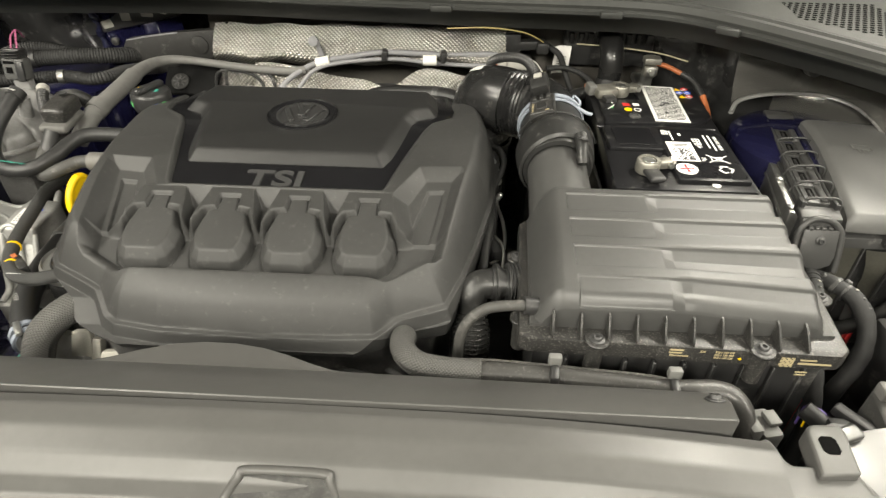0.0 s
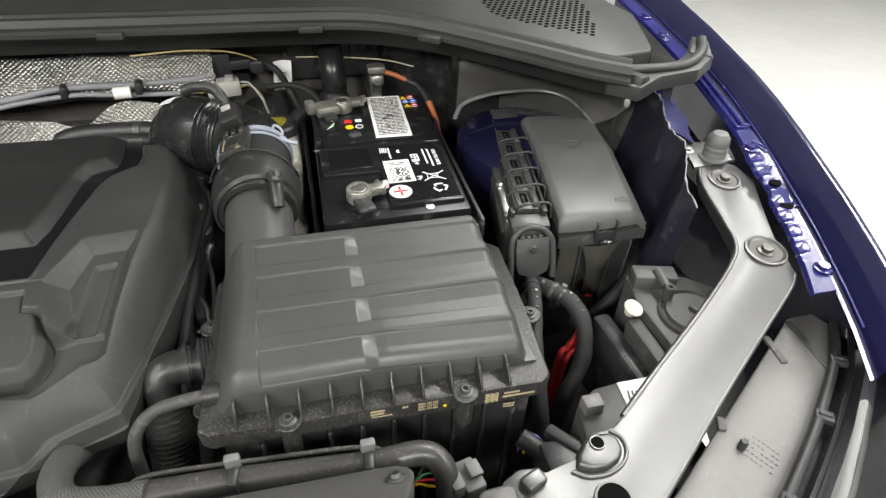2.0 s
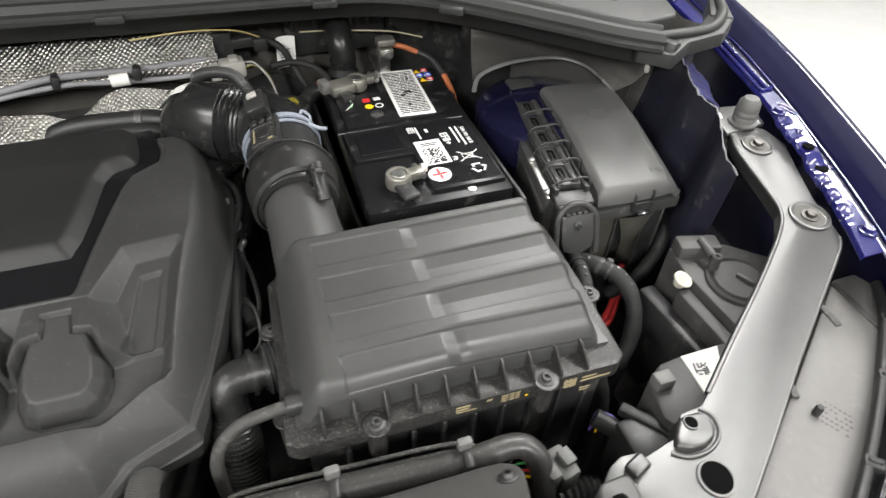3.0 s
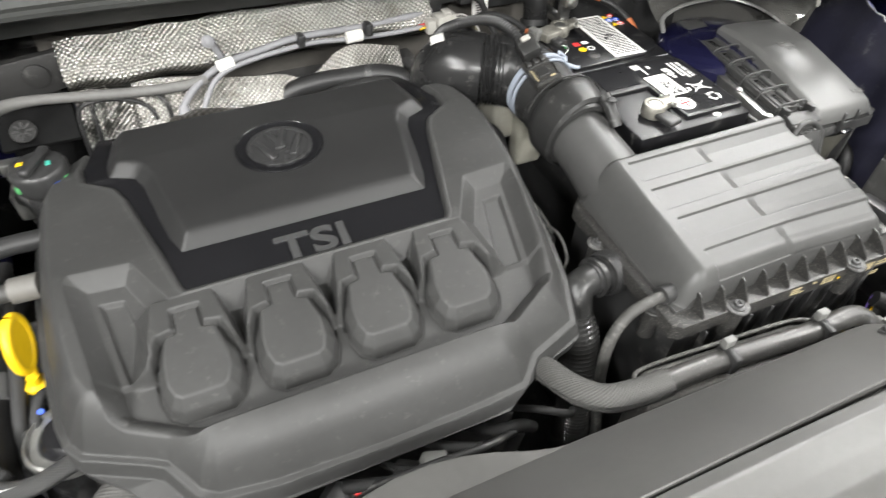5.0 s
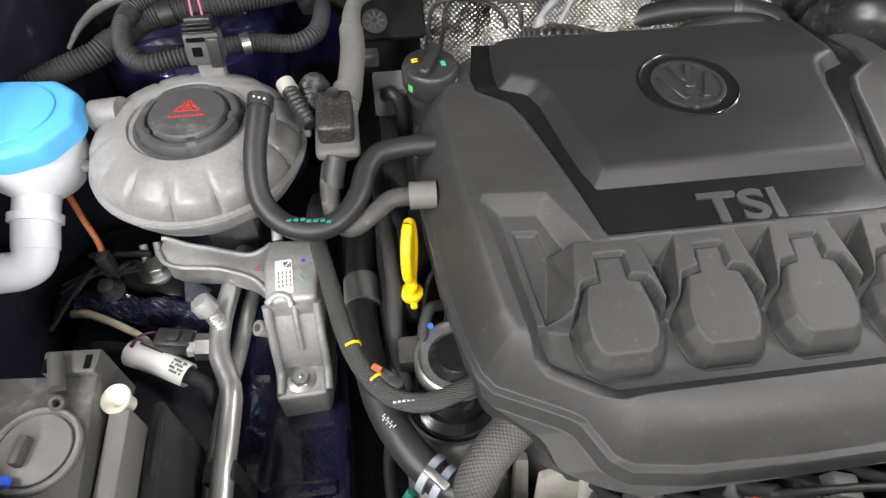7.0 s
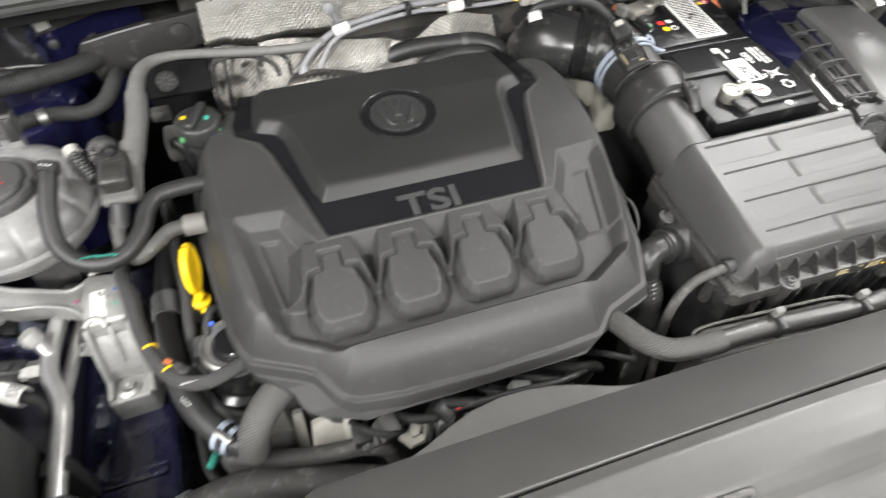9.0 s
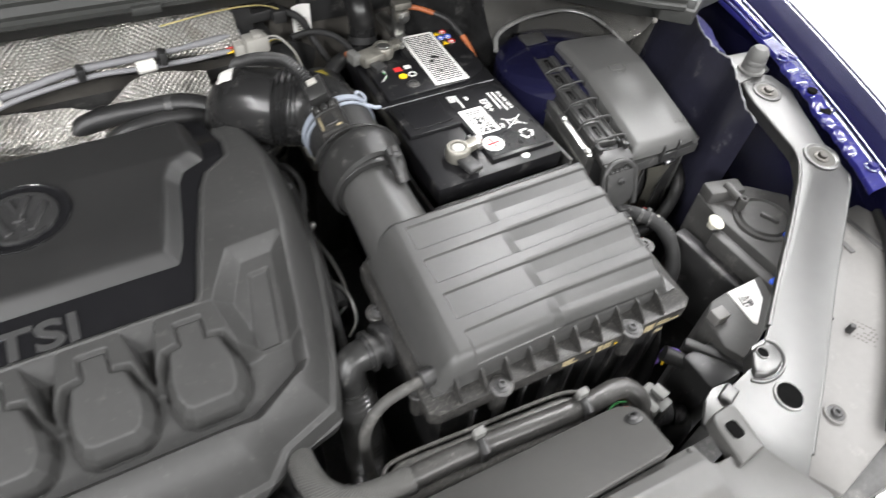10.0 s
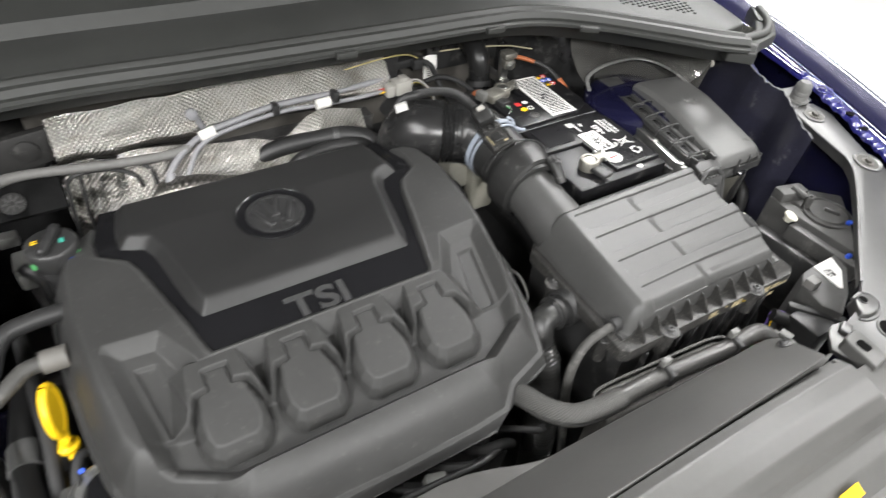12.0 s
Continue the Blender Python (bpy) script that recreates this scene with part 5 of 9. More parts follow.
def clamp(name, cx, cy, turn, mat_):
    t = thing(name, (cx, cy, 0.955), "tinned battery clamp tightened on a post", "battery clamp", "battery clamps")
    part("ring", lathe([(0.0095, 0.0), (0.0155, 0.0), (0.0165, 0.004), (0.0160, 0.016), (0.0145, 0.018), (0.0105, 0.018), (0.0098, 0.014)], (cx, cy, 0.957), n=32), mat_, t)
    part("post", lathe([(0.0096, 0), (0.0090, 0.0165), (0.0080, 0.0175), (0.0, 0.0175)], (cx, cy, 0.957), n=28), STEEL, t)
    m = pose(cx, cy, 0.957, 0, 0, turn)
    part("jaw", box(0.024, 0, 0.010, 0.022, 0.016, 0.012, 0.003).turn(m), mat_, t)
    part("cross_bolt", tube([m @ Vector((0.029, -0.013, 0.011)), m @ Vector((0.029, 0.014, 0.011))], 0.0038, 12), STEEL, t)
    part("nut", lathe([(0.0065, 0), (0.0065, 0.006), (0.005, 0.007), (0, 0.007)], tuple(m @ Vector((0.034, 0.004, 0.011))), (0, 90, turn), 6), STEEL, t)
    return t, m


pos, pm = clamp("positive_clamp", 0.308, 0.790, 12, TERMINAL)
part("lug", box(-0.002, -0.026, 0.008, 0.022, 0.030, 0.008, 0.004, 3).turn(pm), BLACK, pos, "black insulated lug")
neg, nm_ = clamp("negative_clamp", 0.316, 1.046, 14, TERMINAL)
part("sensor_body", box(-0.028, -0.004, 0.010, 0.038, 0.030, 0.016, 0.004).turn(nm_), TERMINAL, neg, "pale battery sensor")
part("sensor_cap", box(-0.050, 0.006, 0.012, 0.014, 0.022, 0.018, 0.003).turn(nm_), GREYPL, neg)
part("copper_end", box(-0.046, 0.020, 0.010, 0.016, 0.012, 0.008, 0.002).turn(nm_), ORANGE, neg)
part("sensor_plug", box(-0.030, -0.028, 0.002, 0.020, 0.020, 0.018, 0.003).turn(nm_), BLACK, neg)
for k, (mm, dz) in enumerate(((GREEN, 0), (PRINT, 0.003), (INK, 0.005))):
    part("sensor_wire", tube([tuple(nm_ @ Vector((-0.030, -0.036, 0.002 + dz))), tuple(nm_ @ Vector((-0.034, -0.052, 0.004 + dz))), tuple(nm_ @ Vector((-0.050, -0.058, -0.004 + dz))), tuple(nm_ @ Vector((-0.060, -0.050, -0.03)))], 0.0012, 6), mm, neg)

tray = thing("battery_tray", (0.35, 0.88, 0.52), "black plastic battery tray and insulating jacket", "battery tray")
part("tray_base", box(0.356, 0.912, 0.645, 0.215, 0.36, 0.252, 0.006), BLACK, tray)
for nm2, bx in (("wall_front", (0.352, 0.738, 0.85, 0.205, 0.006, 0.17)), ("wall_right", (0.460, 0.915, 0.852, 0.006, 0.35, 0.175)), ("wall_left", (0.252, 0.915, 0.845, 0.006, 0.35, 0.16)), ("wall_back", (0.356, 1.094, 0.85, 0.205, 0.006, 0.17))):
    part("jacket_wall", box(*bx, 0.002), BLACK, tray)

# ---- fuse box, relay carrier and their cables ----
fuse = thing("fuse_box", (0.64, 0.84, 0.66), "black plastic fuse box with a sloping satin lid", "fuse box")
SATINPL = finish("satin_black_plastic", (0.048, 0.048, 0.047), 0.42, var=0.10, grain=0.25, gscale=1200, gdist=0.0002, dust=0.05)
DUSTPL = finish("dust_filmed_plastic", (0.062, 0.060, 0.050), 0.5, var=0.22, vscale=22, grain=0.25, gscale=900, dust=0.10, dscale=50, dcol=(0.13, 0.125, 0.10))
part("body", prism([(0.572, 0.735), (0.682, 0.733), (0.706, 0.945), (0.608, 0.962)], 0.70, 0.905, bev=0.002), BLACK, fuse)
nx, ny = 70, 100
U, V = np.meshgrid(np.linspace(0, 1, nx), np.linspace(0, 1, ny))
FL, FR = 0.560 + 0.036 * V, 0.690 + 0.026 * V
FXX = FL + (FR - FL) * U
FY = 0.722 + V * (0.256 - 0.016 * U) - 0.004 * np.sin(U * math.pi) * (1 - V)
FZ = 0.9345 + 0.024 * np.clip(V / 0.62, 0, 1) ** 0.8 - 0.005 * np.clip((V - 0.76) / 0.24, 0, 1) ** 2 + 0.004 * np.sin(np.clip(U / 0.8, 0, 1) * math.pi) * (1 - 0.6 * V)
FZ = FZ - (0.022 - 0.008 * V) * np.clip((U - 0.80 - 0.10 * V) / (0.20 - 0.10 * V), 0, 1) ** 1.15 - 0.006 * (1 - np.clip((FXX - FL) / 0.010, 0, 1)) ** 2
FZ = FZ - 0.012 * (1 - np.clip(V / 0.045, 0, 1)) ** 2.2
part("lid", grid_mesh(FXX, FY, FZ, 0.9155), finish("satin_fuse_lid", (0.105, 0.105, 0.102), 0.44, var=0.06, grain=0.25, gscale=1200, gdist=0.0002), fuse, "satin black lid", 35)
mark = pose(0.634, 0.868, 0.9620, 0, 0, -8)
part("moulded_mark", bars([(0, 0.009, 0.026, 0.0014), (0, -0.004, 0.026, 0.0010), (-0.0125, 0.003, 0.0014, 0.013), (0.0125, 0.003, 0.0014, 0.013), (-0.006, -0.009, 0.0014, 0.010), (0.006, -0.009, 0.0014, 0.010), (0, -0.009, 0.0014, 0.009)], mark, 0.0008), GREYPL, fuse, "moulded fuse symbol")
part("moulded_mark", bars([(-0.012, 0, 0.0012, 0.008), (-0.010, 0.001, 0.004, 0.001), (0.002, 0.003, 0.014, 0.001), (0.002, -0.003, 0.014, 0.001), (-0.002, 0, 0.001, 0.006), (0.006, 0, 0.001, 0.006)], pose(0.660, 0.744, 0.9425, 8, 4, -4), 0.0006), GREYPL, fuse, "small moulded marks")
part("lip_neck", prism([(0.567, 0.7285), (0.688, 0.7275), (0.710, 0.950), (0.604, 0.969)], 0.904, 0.917, bev=0), BLACK, fuse)
part("lip_band", prism([(0.562, 0.7205), (0.692, 0.7195), (0.714, 0.955), (0.600, 0.974)], 0.890, 0.9065, bev=0.0025), SATINPL, fuse, "overhanging lip band")
# clip: two arms and a sprung tongue over the lip
for ox in (-0.014, 0.014):
    part("clip_arm", box(0.628 + ox, 0.7185, 0.914, 0.003, 0.008, 0.030, 0.001, 1), BLACK, fuse)
part("clip", box(0.628, 0.7165, 0.905, 0.026, 0.005, 0.018, 0.0015), BLACK, fuse, "glossy black clip")
part("clip_tongue", box(0.628, 0.7125, 0.8985, 0.020, 0.009, 0.004, 0.0012, rot=(15, 0, 0)), GLOSS, fuse)
# dusty front of the box: two panels, a tapering bracket between them, and ribs
for a, b in ((0.574, 0.604), (0.652, 0.680)):
    part("side_panel", prism([(a, 0.7335), (b, 0.7335), (b, 0.737), (a, 0.737)], 0.76, 0.884, bev=0), DUSTPL, fuse, "dust-filmed side panel")
part("front_bracket", sheet(lambda u, v: (0.629 + (u - 0.5) * (0.026 + 0.030 * max(0.0, (v - 0.45) / 0.55) ** 1.5) + 0.004 * (1 - v), 0.729 - 0.004 * math.sin(u * math.pi) - 0.007 * v, 0.795 + 0.092 * v), 10, 14, 0.003), DUSTPL, fuse, "tapering dusty bracket")
for rx0 in (0.5735, 0.6045, 0.6525, 0.6805):
    part("body_rib", box(rx0, 0.7325, 0.825, 0.003, 0.008, 0.118, 0.001, 1), SATINPL, fuse)
part("cable_chute", sheet(lambda u, v: (0.620 + (u - 0.5) * (0.026 - 0.008 * v), 0.715 - 0.012 * math.sin(u * math.pi), 0.805 - 0.05 * v), 12, 6, 0.003), SATINPL, fuse, "curved cable chute")

relay = thing("relay_carrier", (0.53, 0.87, 0.66), "black relay carrier with wire loops and bare metal strip", "relay carrier")
part("body", prism([(0.505, 0.745), (0.548, 0.740), (0.588, 1.000), (0.548, 1.010)], 0.68, 0.932, bev=0.003), BLACK, relay)
part("metal_strip", prism([(0.494, 0.745), (0.507, 0.743), (0.551, 1.008), (0.540, 1.010)], 0.86, 0.928, bev=0.002), STEEL, relay, "bare galvanised strip")
part("end_ramp", box(0.583, 1.020, 0.935, 0.046, 0.040, 0.012, 0.004, rot=(0, 0, -9)), SATINPL, relay)
part("strip_lip", tube([(0.492, 0.748, 0.905), (0.515, 0.86, 0.91), (0.538, 1.0, 0.905)], 0.0030, 10), STEEL, relay)
part("long_rail", tube([(0.512, 0.748, 0.938), (0.532, 0.87, 0.940), (0.556, 1.002, 0.938)], 0.0026, 10), SATINPL, relay, "moulded long rail")
part("long_rail", tube([(0.549, 0.745, 0.936), (0.570, 0.87, 0.938), (0.592, 0.998, 0.936)], 0.0024, 10), SATINPL, relay, "moulded long rail")
for k in range(5):
    t = k / 5
    cx, cy = 0.529 + 0.041 * t, 0.770 + 0.215 * t
    tile = part("cover_tile", box(cx, cy, 0.9365, 0.036, 0.043, 0.010, 0.002, 2, rot=(0, 0, -9)), SATINPL, relay)
    part("tile_ridge", box(cx + 0.0105, cy - 0.001, 0.9425, 0.010, 0.038, 0.007, 0.003, 3, rot=(0, 0, -9)), SATINPL, tile)
    part("tile_step", box(cx - 0.0115, cy + 0.001, 0.942, 0.007, 0.036, 0.004, 0.0015, 2, rot=(0, 0, -9)), SATINPL, tile)
    part("slot", box(cx - 0.002, cy + 0.004, 0.9412, 0.009, 0.021, 0.0014, 0, rot=(0, 0, -9)), HOLE, tile)
    part("slot_key", box(cx - 0.004, cy - 0.001, 0.9422, 0.0035, 0.019, 0.003, 0.001, 1, rot=(0, 0, -9)), BLACK, tile)
    part("wire_loop", tube([(cx - 0.024, cy - 0.016, 0.928), (cx - 0.018, cy - 0.019, 0.945), (cx, cy - 0.022, 0.9495), (cx + 0.017, cy - 0.024, 0.9505), (cx + 0.026, cy - 0.024, 0.944), (cx + 0.028, cy - 0.024, 0.925)], 0.0017, 10), SATINPL, relay)
for k in range(4):
    part("rivet", lathe([(0.006, 0), (0.006, 0.003), (0.003, 0.005), (0, 0.005)], (0.500 + 0.012 * k, 0.755 + 0.075 * k, 0.928), n=16), STEEL, relay)
latch = thing("cable_shield", (0.52, 0.70, 0.80), "black plastic cable shield with a wide tongue", "cable shield")
part("bridge", box(0.513, 0.716, 0.9440, 0.050, 0.022, 0.010, 0.002, rot=(12, 0, -6)), SATINPL, latch)
for ox in (-0.021, 0.020):
    part("bridge_post", box(0.514 + ox, 0.727 - ox * 0.1, 0.948, 0.006, 0.014, 0.020, 0.0015), BLACK, latch)
part("hood", tube([(0.484, 0.682, 0.876), (0.484, 0.690, 0.905), (0.486, 0.698, 0.930), (0.497, 0.703, 0.943), (0.512, 0.704, 0.946), (0.527, 0.702, 0.942), (0.538, 0.696, 0.929), (0.540, 0.688, 0.905), (0.540, 0.680, 0.880)], 0.0042, 12, 6), SATINPL, latch, "arched hood over the tongue")
part("hood_back", box(0.512, 0.706, 0.930, 0.048, 0.008, 0.030, 0.003), SATINPL, latch)
TONGUE = [(-0.0215, 0.022), (0.0215, 0.022), (0.0225, -0.012), (0.0195, -0.024), (0.007, -0.030), (-0.007, -0.030), (-0.0195, -0.024), (-0.0225, -0.012)]
part("tongue", prism(TONGUE, -0.002, 0.004, bev=0.0015, seg=2).turn(pose(0.512, 0.691, 0.9130, 70, 0, -3)), SATINPL, latch, "hanging tongue with a screw")
for ox in (-0.012, -0.004, 0.004, 0.012):
    part("tongue_step", box(0.511 + ox, 0.698, 0.9350, 0.006, 0.006, 0.005, 0.001, 1), SATINPL, latch)
shared("screw", TORX, latch, (0.512, 0.6885, 0.9225), (70, 0, 0), 0.62)
part("stem", box(0.513, 0.70, 0.845, 0.03, 0.02, 0.10, 0.004), BLACK, latch)

for nm3, pts, r, m3, lab in (
    ("cable_loom", [(0.512, 0.690, 0.875), (0.508, 0.668, 0.878), (0.500, 0.640, 0.882), (0.488, 0.605, 0.873), (0.478, 0.562, 0.85), (0.474, 0.520, 0.80), (0.47, 0.50, 0.70), (0.47, 0.50, 0.53)], 0.0098, SAND, "taped black cable loom beside the filter box"),
    ("cable_loom", [(0.515, 0.680, 0.872), (0.530, 0.655, 0.880), (0.548, 0.630, 0.876), (0.556, 0.603, 0.855), (0.546, 0.578, 0.82), (0.52, 0.56, 0.76), (0.50, 0.55, 0.53)], 0.0105, SAND, "taped black cable loom in a bend"),
    ("battery_cable", [(0.622, 0.712, 0.80), (0.622, 0.708, 0.770), (0.606, 0.690, 0.745), (0.580, 0.668, 0.744), (0.560, 0.652, 0.735), (0.55, 0.64, 0.53)], 0.0048, RED, "red battery cable among black looms"),
    ("battery_cable", [(0.630, 0.72, 0.79), (0.628, 0.706, 0.755), (0.600, 0.676, 0.730), (0.572, 0.655, 0.722), (0.56, 0.645, 0.53)], 0.0042, RED, "red battery cable among black looms"),
    ("wing_cable", [(0.600, 0.700, 0.76), (0.625, 0.690, 0.785), (0.660, 0.700, 0.81), (0.695, 0.725, 0.825), (0.715, 0.76, 0.83)], 0.010, RUBBER, "black cable along the inner wing")):
    c = thing(nm3, pts[-1], lab, "cable")
    part("sheath", tube(pts, (lambda q, r=r: r * (1 + 0.05 * math.sin(q * 47) + 0.03 * math.sin(q * 113))) if nm3 == "cable_loom" else r, 16), m3, c)
    if nm3 == "cable_loom":
        a, b = Vector(pts[1]), Vector(pts[2])
        tie = part("cable_tie", tube([a.lerp(b, 0.0), a.lerp(b, 0.16)], r + 0.0018, 18), BLACK, c)
        part("tie_head", box(a.x + 0.013, a.y - 0.004, a.z + 0.007, 0.009, 0.007, 0.007, 0.0015, 1, rot=(0, 20, -30)), SATINPL, tie)
        part("cable_tie", tube([a.lerp(b, 0.45), a.lerp(b, 0.55)], r + 0.0015, 18), BLACK, c)
        for k in range(3):
            q = smooth_path(pts, 8)[14 + 3 * k]
            part("print_mark", box(q.x + 0.002, q.y, q.z + r * 1.0, 0.003, 0.006, 0.0012, 0, rot=(-25, 0, -20)), GREYPL if k else PALEPL, c, "small pale print")

# ---- lock carrier cover along the front ----
slam = thing("lock_carrier_cover", (CX, 0.34, 0.86), "grey-black plastic lock carrier cover with stepped panels", "trim cover")
back_z = lambda x, y: 0.932 + (0.434 - y) * 0.72
part("rear_panel", prism([(-0.405, 0.358), (0.282, 0.358), (0.292, 0.384), (0.299, 0.402), (0.300, 0.410), (0.297, 0.417), (0.289, 0.423), (0.272, 0.425), (-0.03, 0.434), (-0.385, 0.434), (-0.400, 0.424), (-0.405, 0.41)], 0.86, 0.0, bev=0.004, seg=3, top=back_z), SLAM, slam, "smooth sloping rear panel")
bulge = [(0.275, 0.4235), (-0.035, 0.4325), (-0.058, 0.435), (-0.080, 0.4415), (-0.106, 0.4515), (-0.132, 0.4590), (-0.160, 0.4630), (-0.190, 0.4635), (-0.222, 0.4590), (-0.250, 0.4495), (-0.276, 0.4385), (-0.300, 0.431), (-0.30, 0.42), (0.27, 0.415)]
part("rear_flange", prism(bulge, 0.916, 0.9335, bev=0.003), SLAM, slam, "curved rear flange")
shared("screw", TORX, slam, (0.284, 0.402, 0.9555), (-36, 0, 0), 0.85)
shared("screw", TORX, slam, (-0.392, 0.410, 0.9495), (-36, 0, 0), 0.85)


def front_panel(u, v):
    x = -0.52 + u * 0.825
    prof_y = [0.3575, 0.3560, 0.345, 0.325, 0.305, 0.292, 0.284, 0.279, 0.262, 0.240, 0.226, 0.222]
    prof_z = [0.965, 0.982, 0.9870, 0.9868, 0.982, 0.972, 0.960, 0.957, 0.952, 0.940, 0.915, 0.84]
    t = v * (len(prof_y) - 1)
    y, z = np.interp(t, range(len(prof_y)), prof_y), np.interp(t, range(len(prof_z)), prof_z)
    bow = 0.018 * ((x - CX) / 0.4) ** 2
    return (x, float(y) - (bow * 0.4 if v > 0.05 else 0), float(z) - 0.010 * max(0.0, (x - 0.05) / 0.25) ** 2)


part("front_panel", sheet(front_panel, 60, 66, flip=True), SLAM, slam, "front panel with a rounded nose", 30)
part("end_plate", prism([(0.302, 0.226), (0.392, 0.246), (0.396, 0.270), (0.372, 0.318), (0.364, 0.332), (0.336, 0.334), (0.318, 0.334), (0.314, 0.338), (0.312, 0.348), (0.309, 0.3565), (0.302, 0.3565)], 0.93, 0.972, bev=0.004, seg=2, top=lambda x, y: 0.968 - 0.03 * (x - 0.30) - 0.25 * max(0, 0.295 - y)), SLAM, slam, "end plate")
part("end_tab", prism([(0.333, 0.322), (0.338, 0.360), (0.340, 0.366), (0.345, 0.369), (0.363, 0.370), (0.368, 0.368), (0.369, 0.362), (0.364, 0.325)], 0.955, 0.9725, bev=0.003, seg=3), SLAM, slam, "rounded end tab")
part("tab_hole", prism([(0.3435, 0.344), (0.3465, 0.341), (0.3545, 0.341), (0.3570, 0.344), (0.3570, 0.354), (0.3545, 0.357), (0.3465, 0.357), (0.3435, 0.354)], 0.970, 0.9731, bev=0), HOLE, slam, "rounded square hole")
latch_z = lambda x, y: float(np.interp(y, [0.25, 0.262, 0.279, 0.284, 0.292, 0.305, 0.325], [0.946, 0.952, 0.957, 0.960, 0.972, 0.982, 0.9868]))
LATCH = [(-0.112, 0.252), (-0.018, 0.252), (-0.0225, 0.284), (-0.028, 0.295), (-0.034, 0.299), (-0.088, 0.299), (-0.095, 0.295), (-0.105, 0.284)]
lr = part("latch_recess", prism(LATCH, 0.94, 0, bev=0, top=lambda x, y: latch_z(x, y) + 0.0012, bottom=lambda x, y: latch_z(x, y) - 0.006), finish("worn_dark_opening", (0.016, 0.016, 0.015), 0.5, var=0.4, vscale=60, dust=0.5, dscale=60, dcol=(0.10, 0.098, 0.09)), slam, "dark lock opening with a worn rim")
part("opening_rim", tube([(x, y, latch_z(x, y) + 0.001) for x, y in LATCH[1:] + LATCH[:1]], 0.0035, 10, 5), SLAM, slam)
part("latch", box(-0.058, 0.272, 0.956, 0.034, 0.020, 0.006, 0.002, rot=(12, 0, 0)), DARKBOLT, lr, "dark steel catch")
part("sticker", box(0.183, 0.248, 0.9515, 0.030, 0.012, 0.001, 0, rot=(22, 0, 0)), YELLOW, slam, "yellow sticker")
for i in range(16):
    part("grille_slat", box(-0.40 + i * 0.048, 0.228, 0.80, 0.006, 0.016, 0.12, 0.002, 1), BLACK, slam)

# radiator top tank with its dusty tray, and the coolant pipe clipped along it
rad = thing("radiator_tank", (0.15, 0.45, 0.52), "dust-speckled black radiator top tank behind the lock carrier", "radiator")
part("tank", prism([(0.055, 0.444), (0.270, 0.432), (0.292, 0.440), (0.290, 0.458), (0.262, 0.470), (0.080, 0.484), (0.060, 0.472)], 0.60, 0.899, bev=0.006, seg=3), DUSTTOP, rad, "dust-speckled top tank")
part("tray_edge", tube([(0.060, 0.474, 0.899), (0.08, 0.484, 0.9), (0.17, 0.4785, 0.901), (0.262, 0.471, 0.901), (0.289, 0.459, 0.9)], 0.0022, 8), DUSTTOP, rad, "dusty tray edge")
part("core", box(-0.06, 0.43, 0.66, 0.66, 0.05, 0.40, 0.004), DEEP, rad, "dark radiator core")
pipe = thing("coolant_pipe", (0.15, 0.455, 0.52), "black plastic coolant pipe clipped along the radiator", "pipe")
part("rigid_pipe", tube([(0.070, 0.4585, 0.910), (0.14, 0.4565, 0.9115), (0.262, 0.4455, 0.913), (0.288, 0.4450, 0.914), (0.310, 0.4455, 0.914), (0.325, 0.4410, 0.911), (0.333, 0.428, 0.902), (0.332, 0.412, 0.88), (0.326, 0.400, 0.82), (0.32, 0.395, 0.53)], 0.0112, 20), finish("satin_black_pipe", (0.042, 0.041, 0.039), 0.33, var=0.12, dust=0.10, dscale=300, dcol=(0.5, 0.48, 0.45)), pipe)
part("woven_hose", tube([(0.000, 0.555, 0.86), (-0.002, 0.525, 0.885), (0.003, 0.492, 0.900), (0.020, 0.468, 0.908), (0.048, 0.460, 0.910), (0.084, 0.4575, 0.911)], 0.0135, 22), WOVEN, pipe, "grey woven hose sleeve")
for cx_ in (0.155, 0.268):
    part("clip", box(cx_, 0.455 - (cx_ - 0.155) * 0.09, 0.9155, 0.009, 0.027, 0.024, 0.003, rot=(0, 0, -6)), BLACK, pipe)
    part("clip_peg", box(cx_, 0.462 - (cx_ - 0.155) * 0.09, 0.931, 0.013, 0.008, 0.012, 0.002), GREYPL, pipe)
plug2 = thing("grey_connector", (0.345, 0.43, 0.52), "grey plastic connector with coloured wires", "connector")
part("housing", box(0.354, 0.424, 0.886, 0.021, 0.033, 0.028, 0.004, rot=(0, 0, 12)), GREYPL, plug2)
part("collar", box(0.338, 0.428, 0.888, 0.014, 0.040, 0.034, 0.005, rot=(0, 0, 12)), GREYPL, plug2)
part("lock_tab", box(0.358, 0.425, 0.9045, 0.012, 0.016, 0.005, 0.001, rot=(0, 0, 12)), GREYPL, plug2)
part("post", box(0.354, 0.426, 0.70, 0.012, 0.012, 0.37, 0), BLACK, plug2)
for k, mm in enumerate((YELLOW, RED, GREEN, INK)):
    part("wire", tube([(0.334, 0.420 + 0.006 * k, 0.888 + 0.002 * k), (0.318, 0.428 + 0.006 * k, 0.886), (0.306, 0.438, 0.87), (0.30, 0.44, 0.80)], 0.0013, 6), mm, plug2)

